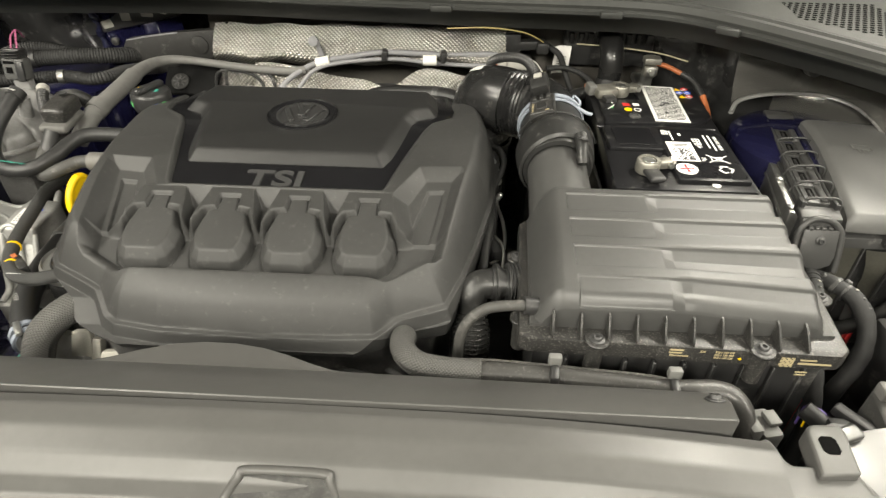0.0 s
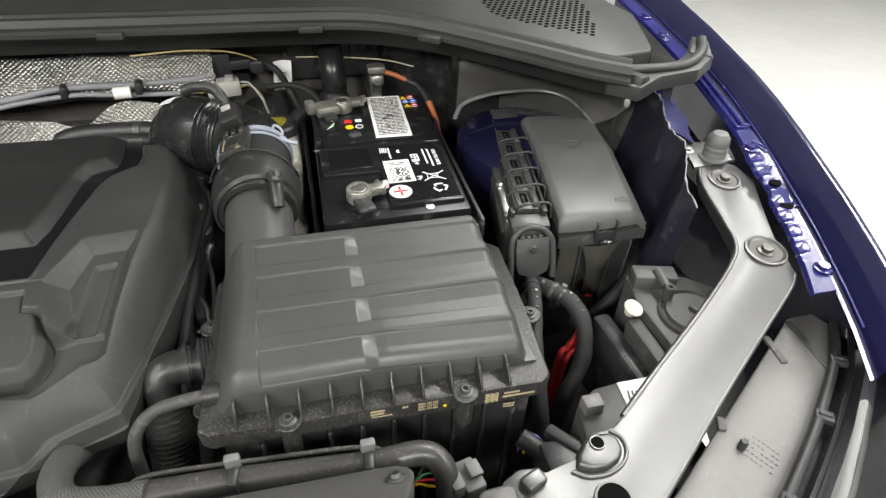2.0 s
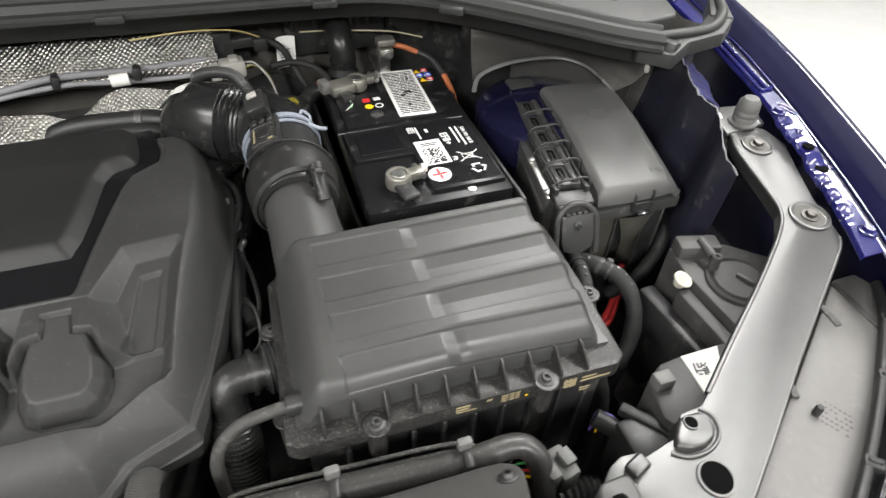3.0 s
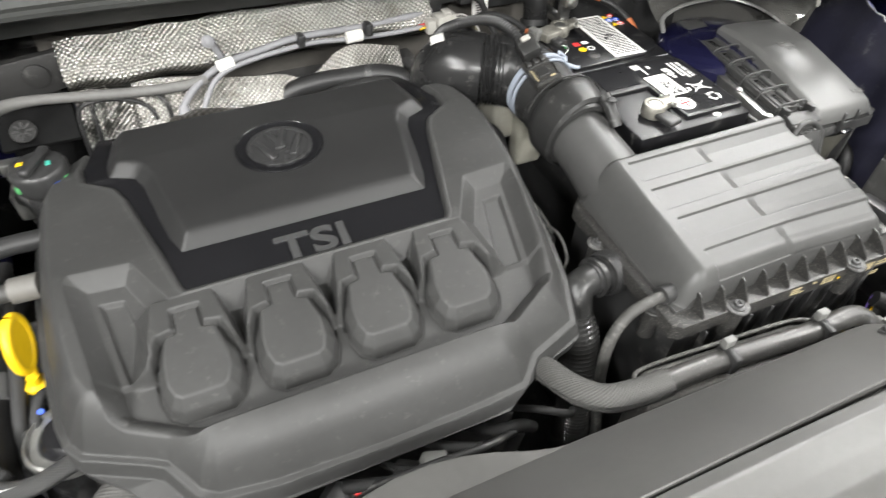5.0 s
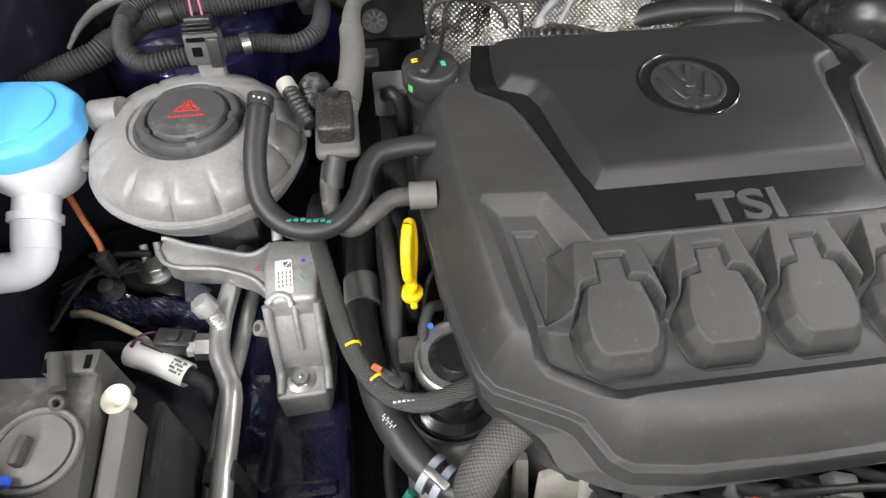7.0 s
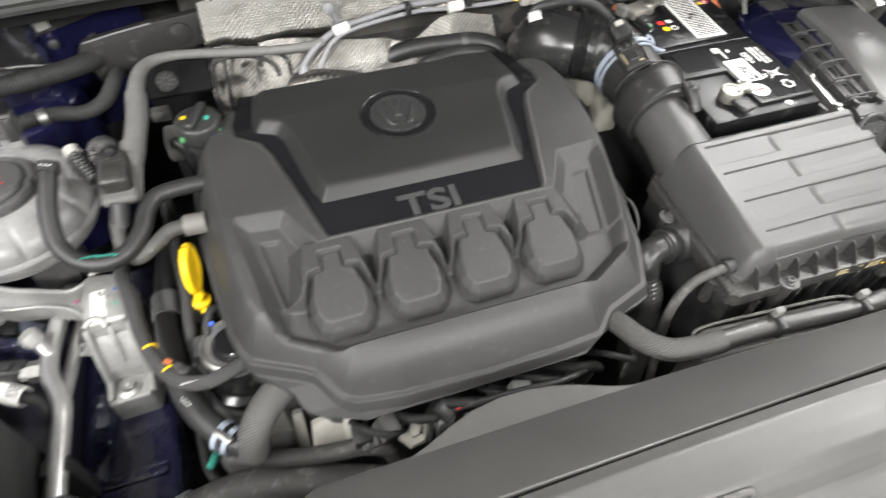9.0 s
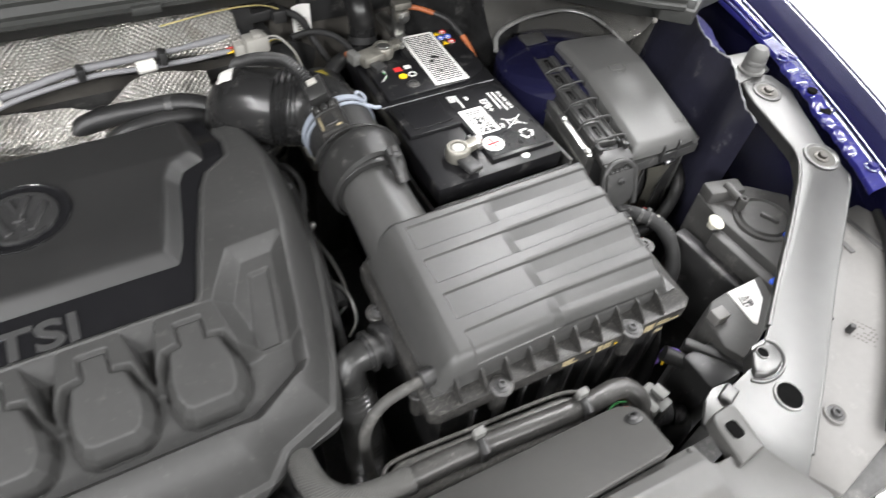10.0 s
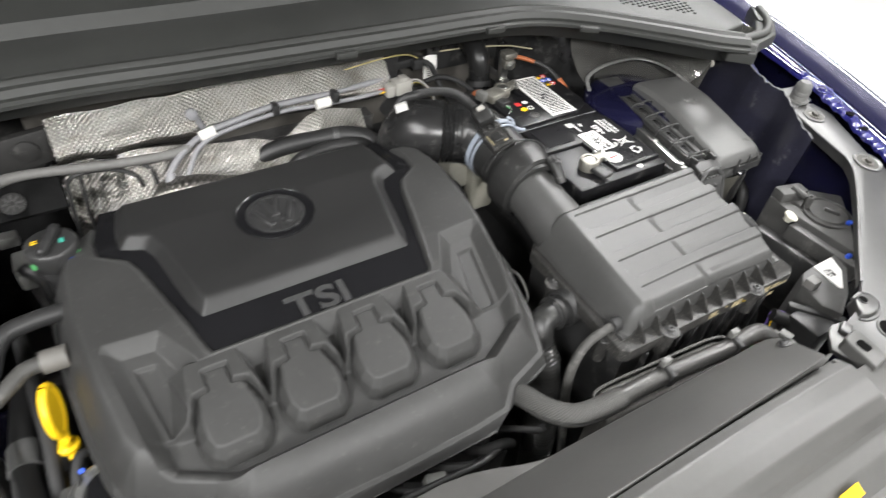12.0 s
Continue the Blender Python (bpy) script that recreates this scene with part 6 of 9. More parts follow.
# ---- brace plates beside the headlamps ----
# darker zinc for the dish floors: the shade in the recess as colour
DARKZINC = finish("shaded_zinc", (0.070, 0.068, 0.062), 0.5, metal=0.6, var=0.2, vscale=40)
GREYHEX = mesh_of(hexbolt(0.0072, 0.0065, 1.55))
GREYHEX.materials.append(finish("dull_bolt_steel", (0.105, 0.10, 0.092), 0.42, metal=0.85, var=0.2, vscale=70))
def brace(side):
    fx = lambda x: x if side > 0 else 2 * CX - x
    bz = lambda x, y: 0.9665 + 0.11 * (y - 0.582) + 0.014 * ((x if side > 0 else 2 * CX - x) - 0.753)
    t = thing("brace_plate", (fx(0.62), 0.50, 0.88), "satin grey pressed metal brace plate with round holes", "brace", "brace plates")
    inner = [(0.762, 0.742), (0.746, 0.706), (0.734, 0.637), (0.726, 0.601), (0.701, 0.571), (0.628, 0.516), (0.555, 0.466), (0.494, 0.423), (0.480, 0.414), (0.458, 0.413), (0.445, 0.403), (0.437, 0.395), (0.407, 0.389), (0.402, 0.394), (0.386, 0.396), (0.372, 0.390), (0.352, 0.372), (0.362, 0.346), (0.368, 0.318)]
    outer_ = [(0.392, 0.276), (0.431, 0.303), (0.512, 0.360), (0.591, 0.418), (0.674, 0.476), (0.749, 0.528), (0.766, 0.545), (0.778, 0.600), (0.800, 0.658), (0.818, 0.700), (0.812, 0.735), (0.790, 0.750)]
    poly = [(fx(x), y) for x, y in inner + outer_]
    plate = part("plate", prism(poly, 0, 0, bev=0.0018, seg=2, top=bz, bottom=lambda x, y: bz(x, y) - 0.006), ZINC, t)
    roll = [(fx(x), y, bz(fx(x), y) - 0.002) for x, y in inner[:8]]
    part("rolled_edge", tube(roll, 0.0030, 10, 6), ZINC, t)
    roll = [(fx(x), y, bz(fx(x), y) - 0.003) for x, y in outer_[1:7]]
    part("rolled_edge", tube(roll, 0.0026, 10, 6), ZINC, t)
    part("down_flange", sheet(lambda u, v: (fx(np.interp(u * 7, range(8), [p[0] for p in inner[:8]])), float(np.interp(u * 7, range(8), [p[1] for p in inner[:8]])), bz(fx(0.65), float(np.interp(u * 7, range(8), [p[1] for p in inner[:8]]))) - 0.004 - v * 0.014), 40, 3), ZINC, t)
    dish = [(0.0245, 0.0), (0.0240, 0.0024), (0.0215, 0.0030), (0.0190, 0.0010), (0.0175, 0.0006), (0.0100, 0.0006)]
    for bx, by, s in ((0.752, 0.581, 1.0), (0.778, 0.709, 0.86)):
        part("dish", lathe([(r * s, z * s) for r, z in dish], (fx(bx), by, bz(fx(bx), by)), (6, 0, 0), 36), ZINC, t, "pressed round dish")
        part("dish_floor", lathe([(0.0185 * s, 0.0), (0.0185 * s, 0.0008), (0.0, 0.0008)], (fx(bx), by, bz(fx(bx), by)), (6, 0, 0), 28), DARKZINC, t, "shaded dish floor")
        shared("bolt", GREYHEX, t, (fx(bx), by, bz(fx(bx), by) + 0.0006), (6, 0, 10), 0.92, "dull steel flange bolt")
    # raised ear with a small hole, the large hole and the locating hole
    ear = [(0.448, 0.409), (0.460, 0.412), (0.474, 0.411), (0.481, 0.403), (0.480, 0.391), (0.472, 0.382), (0.458, 0.377), (0.442, 0.378), (0.430, 0.385), (0.434, 0.394)]
    part("ear", prism([(fx(x), y) for x, y in ear], 0.930, 0.9475, bev=0.0030, seg=3, taper=0.15), ZINC, t, "raised ear")
    rim_pts = [(fx(0.457 + (x - 0.457) * 1.06), 0.395 + (y - 0.395) * 1.08, bz(fx(x), y) + 0.0006) for x, y in ear[2:9]]
    part("ear_rim", tube(rim_pts, 0.0018, 10, 5), ZINC, t)
    part("locating_tab", box(fx(0.394), 0.383, bz(fx(0.394), 0.383) + 0.003, 0.020, 0.014, 0.008, 0.003, 3, rot=(6, 0, 20 * side)), ZINC, t)
    for hx, hy, hz_, r, tip in ((0.4575, 0.4005, 0.9476, 0.0056, 0), (0.453, 0.355, bz(fx(0.453), 0.355), 0.0135, 6.3)):
        hole = part("hole_rim", lathe([(r, 0), (r * 1.22, 0), (r * 1.18, 0.0016), (r * 1.02, 0.0016), (r * 1.0, 0.0002)], (fx(hx), hy, hz_), (tip, 0, 0), 28), ZINC, t)
        part("hole", lathe([(r * 1.02, 0), (r * 1.02, 0.0010), (0, 0.0010)], (fx(hx), hy, hz_ + 0.0003), (tip, 0, 0), 28), HOLE, hole, "dark open hole")
    for sx, sy in ((0.372, 0.352),):
        shared("screw", TORX, t, (fx(sx), sy, bz(fx(sx), sy)), (6, 0, 30), 1.15)
    return t


brace(1)
brace(-1)


# ---- headlamps seen from behind ----
CREAM = finish("cream_plug", (0.58, 0.56, 0.47), 0.5, var=0.06)


def headlight(side):
    dy, dz = (0.0, 0.0) if side > 0 else (0.034, 0.028)
    fx = lambda x: x if side > 0 else 2 * CX - x
    P = lambda pts: [(fx(x), y + dy) for x, y in pts]
    t = thing("headlight", (fx(0.62), 0.45 + dy, 0.60), "grey plastic headlamp housing with a round service cap", "headlight", "headlights")
    zt = lambda x, y: 0.915 + dz + 0.02 * (y - dy - 0.40)
    part("top_plate", prism(P([(0.44, 0.262), (0.53, 0.278), (0.60, 0.323), (0.641, 0.350), (0.686, 0.384), (0.76, 0.446), (0.800, 0.496), (0.79, 0.520), (0.758, 0.520), (0.500, 0.346), (0.42, 0.295)]), 0.88 + dz, 0, bev=0.003, top=zt), LAMP_PL, t, "grey moulded top plate")
    if side > 0:
        part("rear_housing", prism([(x_ + 0.011, y_) for x_, y_ in ([(0.612, 0.644), (0.632, 0.650), (0.690, 0.628), (0.735, 0.585), (0.690, 0.540), (0.610, 0.478), (0.605, 0.600)])], 0.66, 0.895, bev=0.004), LAMP_DK, t, "dark grey rear housing")
        part("corner_block", box(0.651, 0.628, 0.902, 0.054, 0.026, 0.022, 0.004, rot=(0, 0, -14)), LAMP_DK, t)
        cap = part("service_cap", lathe([(0.040, 0.0), (0.040, 0.004), (0.037, 0.006), (0.035, 0.002), (0.033, 0.002), (0.031, 0.006), (0.010, 0.0065), (0.0, 0.0065)], (0.669, 0.565, 0.895), n=48), LAMP_DK, t, "round service cap")
        part("grip", box(0.673, 0.560, 0.903, 0.008, 0.026, 0.008, 0.0025, rot=(0, 0, 25)), LAMP_DK, cap)
        boss = part("peg_boss", tube([(0.653, 0.628, 0.914), (0.651, 0.600, 0.912)], 0.0058, 16), LAMP_DK, t)
        part("peg", lathe([(0.0064, -0.012), (0.0064, 0.010), (0.0050, 0.011), (0.0030, 0.010), (0.003, 0.004)], (0.651, 0.594, 0.908), n=18), LAMP_DK, boss)
        part("white_plug", lathe([(0.0065, -0.006), (0.0075, -0.001), (0.0118, 0.004), (0.0115, 0.006), (0.0085, 0.005), (0.0042, -0.001), (0.0, -0.002)], (0.604, 0.590, 0.892), (14, 10, 0), 28), CREAM, t, "cream round plug")
        part("channel", box(0.606, 0.520, 0.872, 0.018, 0.125, 0.030, 0.004, rot=(0, 0, 2)), LAMP_DK, t, "grey moulded channel")
        part("side_box", box(0.590, 0.552, 0.800, 0.024, 0.140, 0.12, 0.006, rot=(0, 0, 4)), BLACK, t, "black side box")
    else:
        part("rear_housing", prism([(-0.90, 0.652), (-0.8137, 0.6495), (-0.738, 0.643), (-0.7369, 0.619), (-0.7314, 0.5468), (-0.728, 0.49), (-0.90, 0.49)], 0.66, 0.923, bev=0.0025), LAMP_DK, t, "dark grey rear housing")
        part("corner_block", prism([(-0.781, 0.6655), (-0.736, 0.6627), (-0.738, 0.6415), (-0.7795, 0.6460)], 0.86, 0.9295, bev=0.002), LAMP_DK, t)
        for nx_ in (-0.7765, -0.7445):
            part("block_notch", box(nx_, 0.6515, 0.9298, 0.005, 0.012, 0.001, 0), HOLE, t)
        cap = part("service_cap", lathe([(0.0330, 0.0), (0.0330, 0.0035), (0.0318, 0.0050), (0.0295, 0.0050), (0.0285, 0.0012), (0.0268, 0.0010), (0.0262, 0.0040), (0.0250, 0.0046), (0.0, 0.0046)], (-0.7697, 0.5851, 0.9228), n=56), LAMP_PL, t, "round service cap")
        part("grip", box(-0.7755, 0.5830, 0.931, 0.0075, 0.022, 0.012, 0.0025, rot=(0, 0, -8)), LAMP_DK, cap)
        boss = part("peg_boss", tube([(-0.7680, 0.6570, 0.934), (-0.7600, 0.6270, 0.934)], 0.0062, 16), LAMP_DK, t)
        part("peg", lathe([(0.0062, 0), (0.0062, 0.012), (0.0050, 0.013), (0.0030, 0.012), (0.0028, 0.005)], (-0.7592, 0.6225, 0.922), (28, 0, 0), 18), LAMP_DK, boss)
        part("white_plug", lathe([(0.0075, -0.012), (0.0080, 0.0), (0.0122, 0.006), (0.0118, 0.008), (0.0085, 0.007), (0.0042, 0.001), (0.0, 0.0005)], (-0.725, 0.6264, 0.905), (8, -6, 0), 28), CREAM, t, "cream round plug")
        part("channel", box(-0.7210, 0.553, 0.890, 0.0175, 0.130, 0.040, 0.004, rot=(0, 0, 1)), LAMP_PL, t, "grey moulded channel")
        part("side_box", prism([(-0.716, 0.640), (-0.709, 0.6435), (-0.702, 0.634), (-0.699, 0.557), (-0.698, 0.49), (-0.716, 0.49)], 0.68, 0.868, bev=0.004), BLACK, t, "black side box")
        part("box_rib", box(-0.7055, 0.600, 0.8685, 0.004, 0.050, 0.006, 0.001), BLACK, t)
    part("lower_box", prism(P([(0.486, 0.480), (0.512, 0.497), (0.545, 0.500), (0.602, 0.500), (0.590, 0.470), (0.540, 0.436), (0.490, 0.414), (0.478, 0.44)]), 0.66, (0.886 if side > 0 else 0.80) + dz, bev=0.004), LAMP_DK, t, "dark grey ballast box")
    part("box_step", box(fx(0.498), 0.474 + dy, (0.892 if side > 0 else 0.81) + dz, 0.020, 0.016, 0.016, 0.002), LAMP_PL, t)
    part("paper_label", prism(P([(0.539, 0.497), (0.586, 0.497), (0.572, 0.470), (0.538, 0.446), (0.534, 0.450)]), (0.885 if side > 0 else 0.799) + dz, (0.8876 if side > 0 else 0.8016) + dz, bev=0), PAPER, t, "white paper label")
    part("label_print", bars([(0.0022 * i - 0.004, 0.0022 * j - 0.010, 0.0018, 0.0018) for i in range(7) for j in range(7) if (i * 5 + j * j * 3 + i * j) % 7 > 2], pose(fx(0.548), 0.480 + dy, (0.8878 if side > 0 else 0.8018) + dz, 0, 0, -15 * side)), INK, t)
    for bx, by in ((0.668, 0.527), (0.588, 0.478)):
        part("blue_clip", box(fx(bx), by + dy, 0.905 + dz, 0.010, 0.008, 0.008, 0.003), BLUE, t, "small blue clip")
    # details of the plate: peg, screw, slots, the rim gutter and marks
    part("locating_peg", lathe([(0.004, 0), (0.004, 0.010), (0.003, 0.012), (0, 0.012)], (fx(0.601), 0.385 + dy, 0.914 + dz), n=14), BLACK, t)
    sc = part("screw_dish", lathe([(0.0115, 0), (0.0115, 0.0025), (0.0095, 0.003), (0.0080, 0.0008), (0, 0.0008)], (fx(0.500), 0.322 + dy, 0.914 + dz), n=24), LAMP_PL, t)
    shared("screw", TORX, sc, (fx(0.500), 0.322 + dy, 0.915 + dz), (0, 0, 0), 0.9)
    for x0, y0, x1, y1 in ((0.712, 0.500, 0.708, 0.462), (0.600, 0.418, 0.594, 0.404), (0.478, 0.335, 0.492, 0.352), (0.752, 0.515, 0.750, 0.440)):
        a = math.degrees(math.atan2(y1 - y0, (x1 - x0) * side))
        part("slot", box(fx((x0 + x1) / 2), (y0 + y1) / 2 + dy, 0.9165 + dz, math.hypot(x1 - x0, y1 - y0), 0.008, 0.004, 0.001, 1, rot=(0, 0, a)), DEEP, t, "dark slot")
    part("moulded_marks", bars([(0.0045 * (j % 8) - 0.002 * (k % 2), -0.006 * k, 0.0026, 0.0012) for k in range(5) for j in range(8) if (j * 5 + k * 3) % 7], pose(fx(0.618), 0.396 + dy, 0.9146 + dz, 0, 0, (-62 if side > 0 else -118)), 0.0003), finish("faint_brown_print", (0.085, 0.072, 0.066), 0.5), t, "faint moulded marks")
    gut = [(0.530, 0.283), (0.600, 0.328), (0.648, 0.362), (0.690, 0.394), (0.756, 0.450), (0.796, 0.496)]
    part("rim_seal", tube([(fx(x), y + dy, 0.922 + dz) for x, y in gut], 0.0055, 12, 6), RUBBER, t, "black rim seal")
    part("lens_bed", prism(P([(x - 0.004, y + 0.003) for x, y in gut] + [(x + 0.060, y - 0.045) for x, y in gut[::-1]]), 0.70, 0.913 + dz, bev=0, top=lambda x, y: 0.911 + dz - 0.25 * max(0.0, (x if side > 0 else 2 * CX - x) - 0.80)), GLOSS, t, "glossy dark lamp body below the lens")
    part("rim_wall", tube([(fx(x + 0.014), y - 0.010 + dy, 0.919 + dz) for x, y in gut], 0.0036, 12, 6), GLOSS, t)
    for k in (1, 3, 4):
        x, y = gut[k]
        clip_ = part("rim_clip", box(fx(x + 0.003), y - 0.002 + dy, 0.9245 + dz, 0.017, 0.013, 0.007, 0.002, rot=(0, 0, (-48 + 4 * k) * side)), RUBBER, t)
        part("clip_lip", box(fx(x + 0.003), y - 0.002 + dy, 0.9285 + dz, 0.012, 0.004, 0.003, 0.001, 1, rot=(0, 0, (-48 + 4 * k) * side)), RUBBER, clip_)

    def lens(u, v):
        x, y = np.interp(u * 5, range(6), [p[0] + 0.022 for p in gut]), np.interp(u * 5, range(6), [p[1] - 0.018 for p in gut])
        return (fx(float(x) + 0.10 * v * (0.35 + 0.5 * u)), float(y) - 0.10 * v * (1.1 - 0.9 * u) + dy, 0.926 + dz - 0.20 * v ** 1.6)
    ln = part("lens", sheet(lens, 40, 16, 0.003, flip=side < 0), CLEAR, t, "clear curved lens")
    ln.visible_shadow = False
    part("lens_back", sheet(lambda u, v: tuple(np.array(lens(u, v)) + np.array((-0.035 * side, 0.03, -0.03))), 30, 10, 0.004, flip=side < 0), BADGE, t)
    part("front_block", prism(P([(0.40, 0.24), (0.56, 0.26), (0.62, 0.36), (0.46, 0.36)]), 0.60, 0.87, bev=0.004), BLACK, t)
    part("wing_foot", box(fx(0.60), 0.50 + dy, 0.60, 0.10, 0.16, 0.20, 0.006), BLACK, t)
    return t


headlight(1)
headlight(-1)

# bonnet bump stop on its small plate
stop = thing("bonnet_stop", (0.790, 0.752, 0.975), "grey rubber bonnet bump stop on a metal plate", "bump stop")
part("plate", prism([(0.768, 0.802), (0.750, 0.737), (0.819, 0.745), (0.838, 0.794)], 0.982, 0.9865, bev=0.0012), ZINC, stop, "small metal plate")
part("rubber", lathe([(0.0195, 0.0), (0.0195, 0.003), (0.0155, 0.004), (0.0155, 0.010), (0.0148, 0.0112), (0.0155, 0.0125), (0.0155, 0.018), (0.0145, 0.0195), (0.0152, 0.021), (0.0140, 0.031), (0.0095, 0.037), (0.0, 0.039)], (0.790, 0.756, 0.9865), n=32), finish("grey_rubber", (0.13, 0.13, 0.125), 0.6, var=0.1, grain=0.2), stop, "ridged grey rubber buffer")
shared("bolt", HEX, stop, (0.7665, 0.779, 0.9865), (0, 0, 12), 0.6)

# loose wires between the filter box and the headlamp
for pts, r, mm, lab in (
    ([(0.425, 0.474, 0.835), (0.430, 0.478, 0.858), (0.442, 0.468, 0.862), (0.450, 0.456, 0.850)], 0.0014, finish("violet_wire", (0.16, 0.10, 0.40), 0.5), "thin violet wire"),
    ([(0.430, 0.470, 0.835), (0.434, 0.474, 0.856), (0.446, 0.463, 0.860), (0.453, 0.452, 0.848)], 0.0012, YELLOW, "thin yellow wire")):
    c = thing("wire", pts[0], lab + " behind the headlamp", "wire")
    part("strand", tube(pts, r, 8), mm, c)
cl = thing("wire_connector", (0.455, 0.44, 0.52), "black round wire connector behind the headlamp", "connector")
part("sleeve", tube([(0.425, 0.474, 0.86), (0.448, 0.450, 0.852), (0.468, 0.425, 0.845)], 0.010, 18), RUBBER, cl)
part("holder", box(0.462, 0.434, 0.70, 0.05, 0.05, 0.34, 0.006), BLACK, cl)
part("bar", box(0.476, 0.440, 0.868, 0.013, 0.080, 0.012, 0.003, rot=(0, 0, 38)), RUBBER, cl)
lp = thing("lower_loom", (0.40, 0.43, 0.52), "black ribbed cable duct low beside the radiator", "cable")
part("duct", tube([(0.355, 0.43, 0.79), (0.385, 0.43, 0.805), (0.415, 0.425, 0.80), (0.43, 0.41, 0.77), (0.43, 0.41, 0.53)], 0.013, 18, ribs=0.0016, pitch=0.006), RUBBER, lp)

# ---- engine below its cover ----
eng = thing("engine_block", (EX, 0.75, 0.52), "dark sooty engine block with bare alloy castings", "engine")
part("block", prism([(-0.415, 0.60), (-0.36, 0.545), (-0.02, 0.545), (0.03, 0.62), (0.06, 0.80), (0.03, 0.96), (-0.40, 0.99), (-0.44, 0.80)], 0.52, 0.853, bev=0.01), DEEP, eng)
for cx_, cy_, w0, w1, ch, an in ((-0.424, 0.569, 0.018, 0.011, 0.060, 6), (-0.398, 0.556, 0.008, 0.006, 0.062, -4), (-0.365, 0.541, 0.028, 0.016, 0.056, 8), (-0.341, 0.531, 0.007, 0.006, 0.060, 0)):
    web_ = prism([(-w0, -ch / 2), (w0, -ch / 2), (w1, ch / 2), (-w1, ch / 2)], -0.005, 0.005, bev=0.002).turn(pose(cx_, cy_, 0.785, 62, 0, an))
    part("front_casting", web_, PALECAST, eng, "pale alloy casting web")
part("dark_casting", box(-0.316, 0.521, 0.785, 0.036, 0.024, 0.050, 0.004, rot=(20, 0, 6)), DEEP, eng)
for k in range(3):
    part("casting_rib", box(-0.326 + 0.010 * k, 0.514, 0.806, 0.003, 0.020, 0.014, 0.001, rot=(20, 0, 6)), GREYPL, eng)
part("hex_plug", lathe([(0.0190, 0.0), (0.0190, 0.010), (0.0165, 0.013), (0.0085, 0.013), (0.0080, 0.020), (0.0, 0.020)], (-0.270, 0.509, 0.792), (12, 0, 8), 6), PALECAST, eng, "pale hexagon plug")
for k in range(2):
    part("strut", box(-0.249 + 0.011 * k, 0.505, 0.808, 0.005, 0.010, 0.050, 0.0015, rot=(-18, 10, 0)), STEEL, eng, "bare steel strut")
SILVER = finish("dull_silver_casting", (0.50, 0.49, 0.46), 0.45, metal=0.35, var=0.22, vscale=26, grain=0.5, gscale=260, gdist=0.0006)
part("silver_cover", sheet(lambda u, v: (-0.205 + 0.100 * u + 0.006 * (1 - v), 0.440 + 0.066 * v - 0.006 * u, 0.768 + 0.034 * math.sin(min(1.0, v * 1.1) * math.pi * 0.62) + 0.0022 * math.sin(u * 31 + 3 * v) * math.sin(v * 9) + 0.0012 * math.sin(u * 77)), 48, 20, 0.012), SILVER, eng, "dull silver cast cover")
part("cover_edge", tube([(-0.205, 0.506, 0.801), (-0.16, 0.5045, 0.804), (-0.105, 0.501, 0.800)], 0.004, 10), SILVER, eng)
part("thin_pipe", tube([(-0.226, 0.512, 0.815), (-0.220, 0.503, 0.838), (-0.190, 0.500, 0.847), (-0.140, 0.496, 0.852), (-0.090, 0.492, 0.853), (-0.05, 0.50, 0.84)], 0.0038, 10), BLACK, eng)
part("ribbed_bracket", box(-0.234, 0.502, 0.82, 0.022, 0.018, 0.030, 0.003, rot=(0, 0, 12)), GREYPL, eng)
for k, (x, y, z) in enumerate(((-0.33, 0.520, 0.80), (-0.30, 0.515, 0.82), (-0.235, 0.51, 0.83), (-0.165, 0.505, 0.825), (-0.14, 0.50, 0.835), (-0.055, 0.505, 0.82))):
    part("connector", box(x, y, z, 0.022, 0.026, 0.030, 0.003, rot=(15 * (k % 3), 10 * (k % 2), 20 * k)), GREYPL if k % 3 == 1 else BLACK, eng)
for k in range(7):
    x = -0.34 + 0.052 * k
    part("wire", tube([(x, 0.545, 0.80), (x + 0.012, 0.512, 0.842 - 0.006 * (k % 2)), (x + 0.04, 0.497 + 0.004 * (k % 3), 0.838), (x + 0.065, 0.515, 0.80)], 0.0042 + 0.0012 * (k % 3), 10), SAND, eng)
part("red_plug", box(-0.215, 0.503, 0.842, 0.008, 0.008, 0.008, 0.002), RED, eng)
part("yellow_tag", box(-0.072, 0.497, 0.842, 0.012, 0.004, 0.006, 0.001, rot=(0, 0, 20)), YELLOW, eng)
part("side_loom", tube([(0.080, 0.88, 0.88), (0.095, 0.83, 0.905), (0.100, 0.76, 0.90), (0.092, 0.70, 0.885), (0.085, 0.64, 0.86), (0.08, 0.60, 0.80)], 0.006, 12), SAND, eng)
part("side_loom", tube([(0.085, 0.93, 0.90), (0.108, 0.90, 0.925), (0.118, 0.86, 0.92), (0.10, 0.81, 0.90), (0.088, 0.77, 0.85)], 0.0045, 10), SAND, eng)
part("clip_wire", tube([(0.100, 0.735, 0.88), (0.114, 0.700, 0.885), (0.113, 0.670, 0.87), (0.098, 0.655, 0.862)], 0.0022, 8), STEEL, eng, "bright wire clip")
for x, y, z in ((0.085, 0.905, 0.925), (0.098, 0.865, 0.918), (0.105, 0.838, 0.905)):
    shared("bolt", HEX, eng, (x, y, z), (20, 25, 0), 0.9)
part("flank_bracket", prism([(0.080, 0.935), (0.098, 0.940), (0.112, 0.880), (0.112, 0.800), (0.104, 0.720), (0.094, 0.720), (0.098, 0.800), (0.098, 0.870)], 0.878, 0.884, bev=0.0015), BLACKMET, eng, "thin black bracket along the cover's flank")
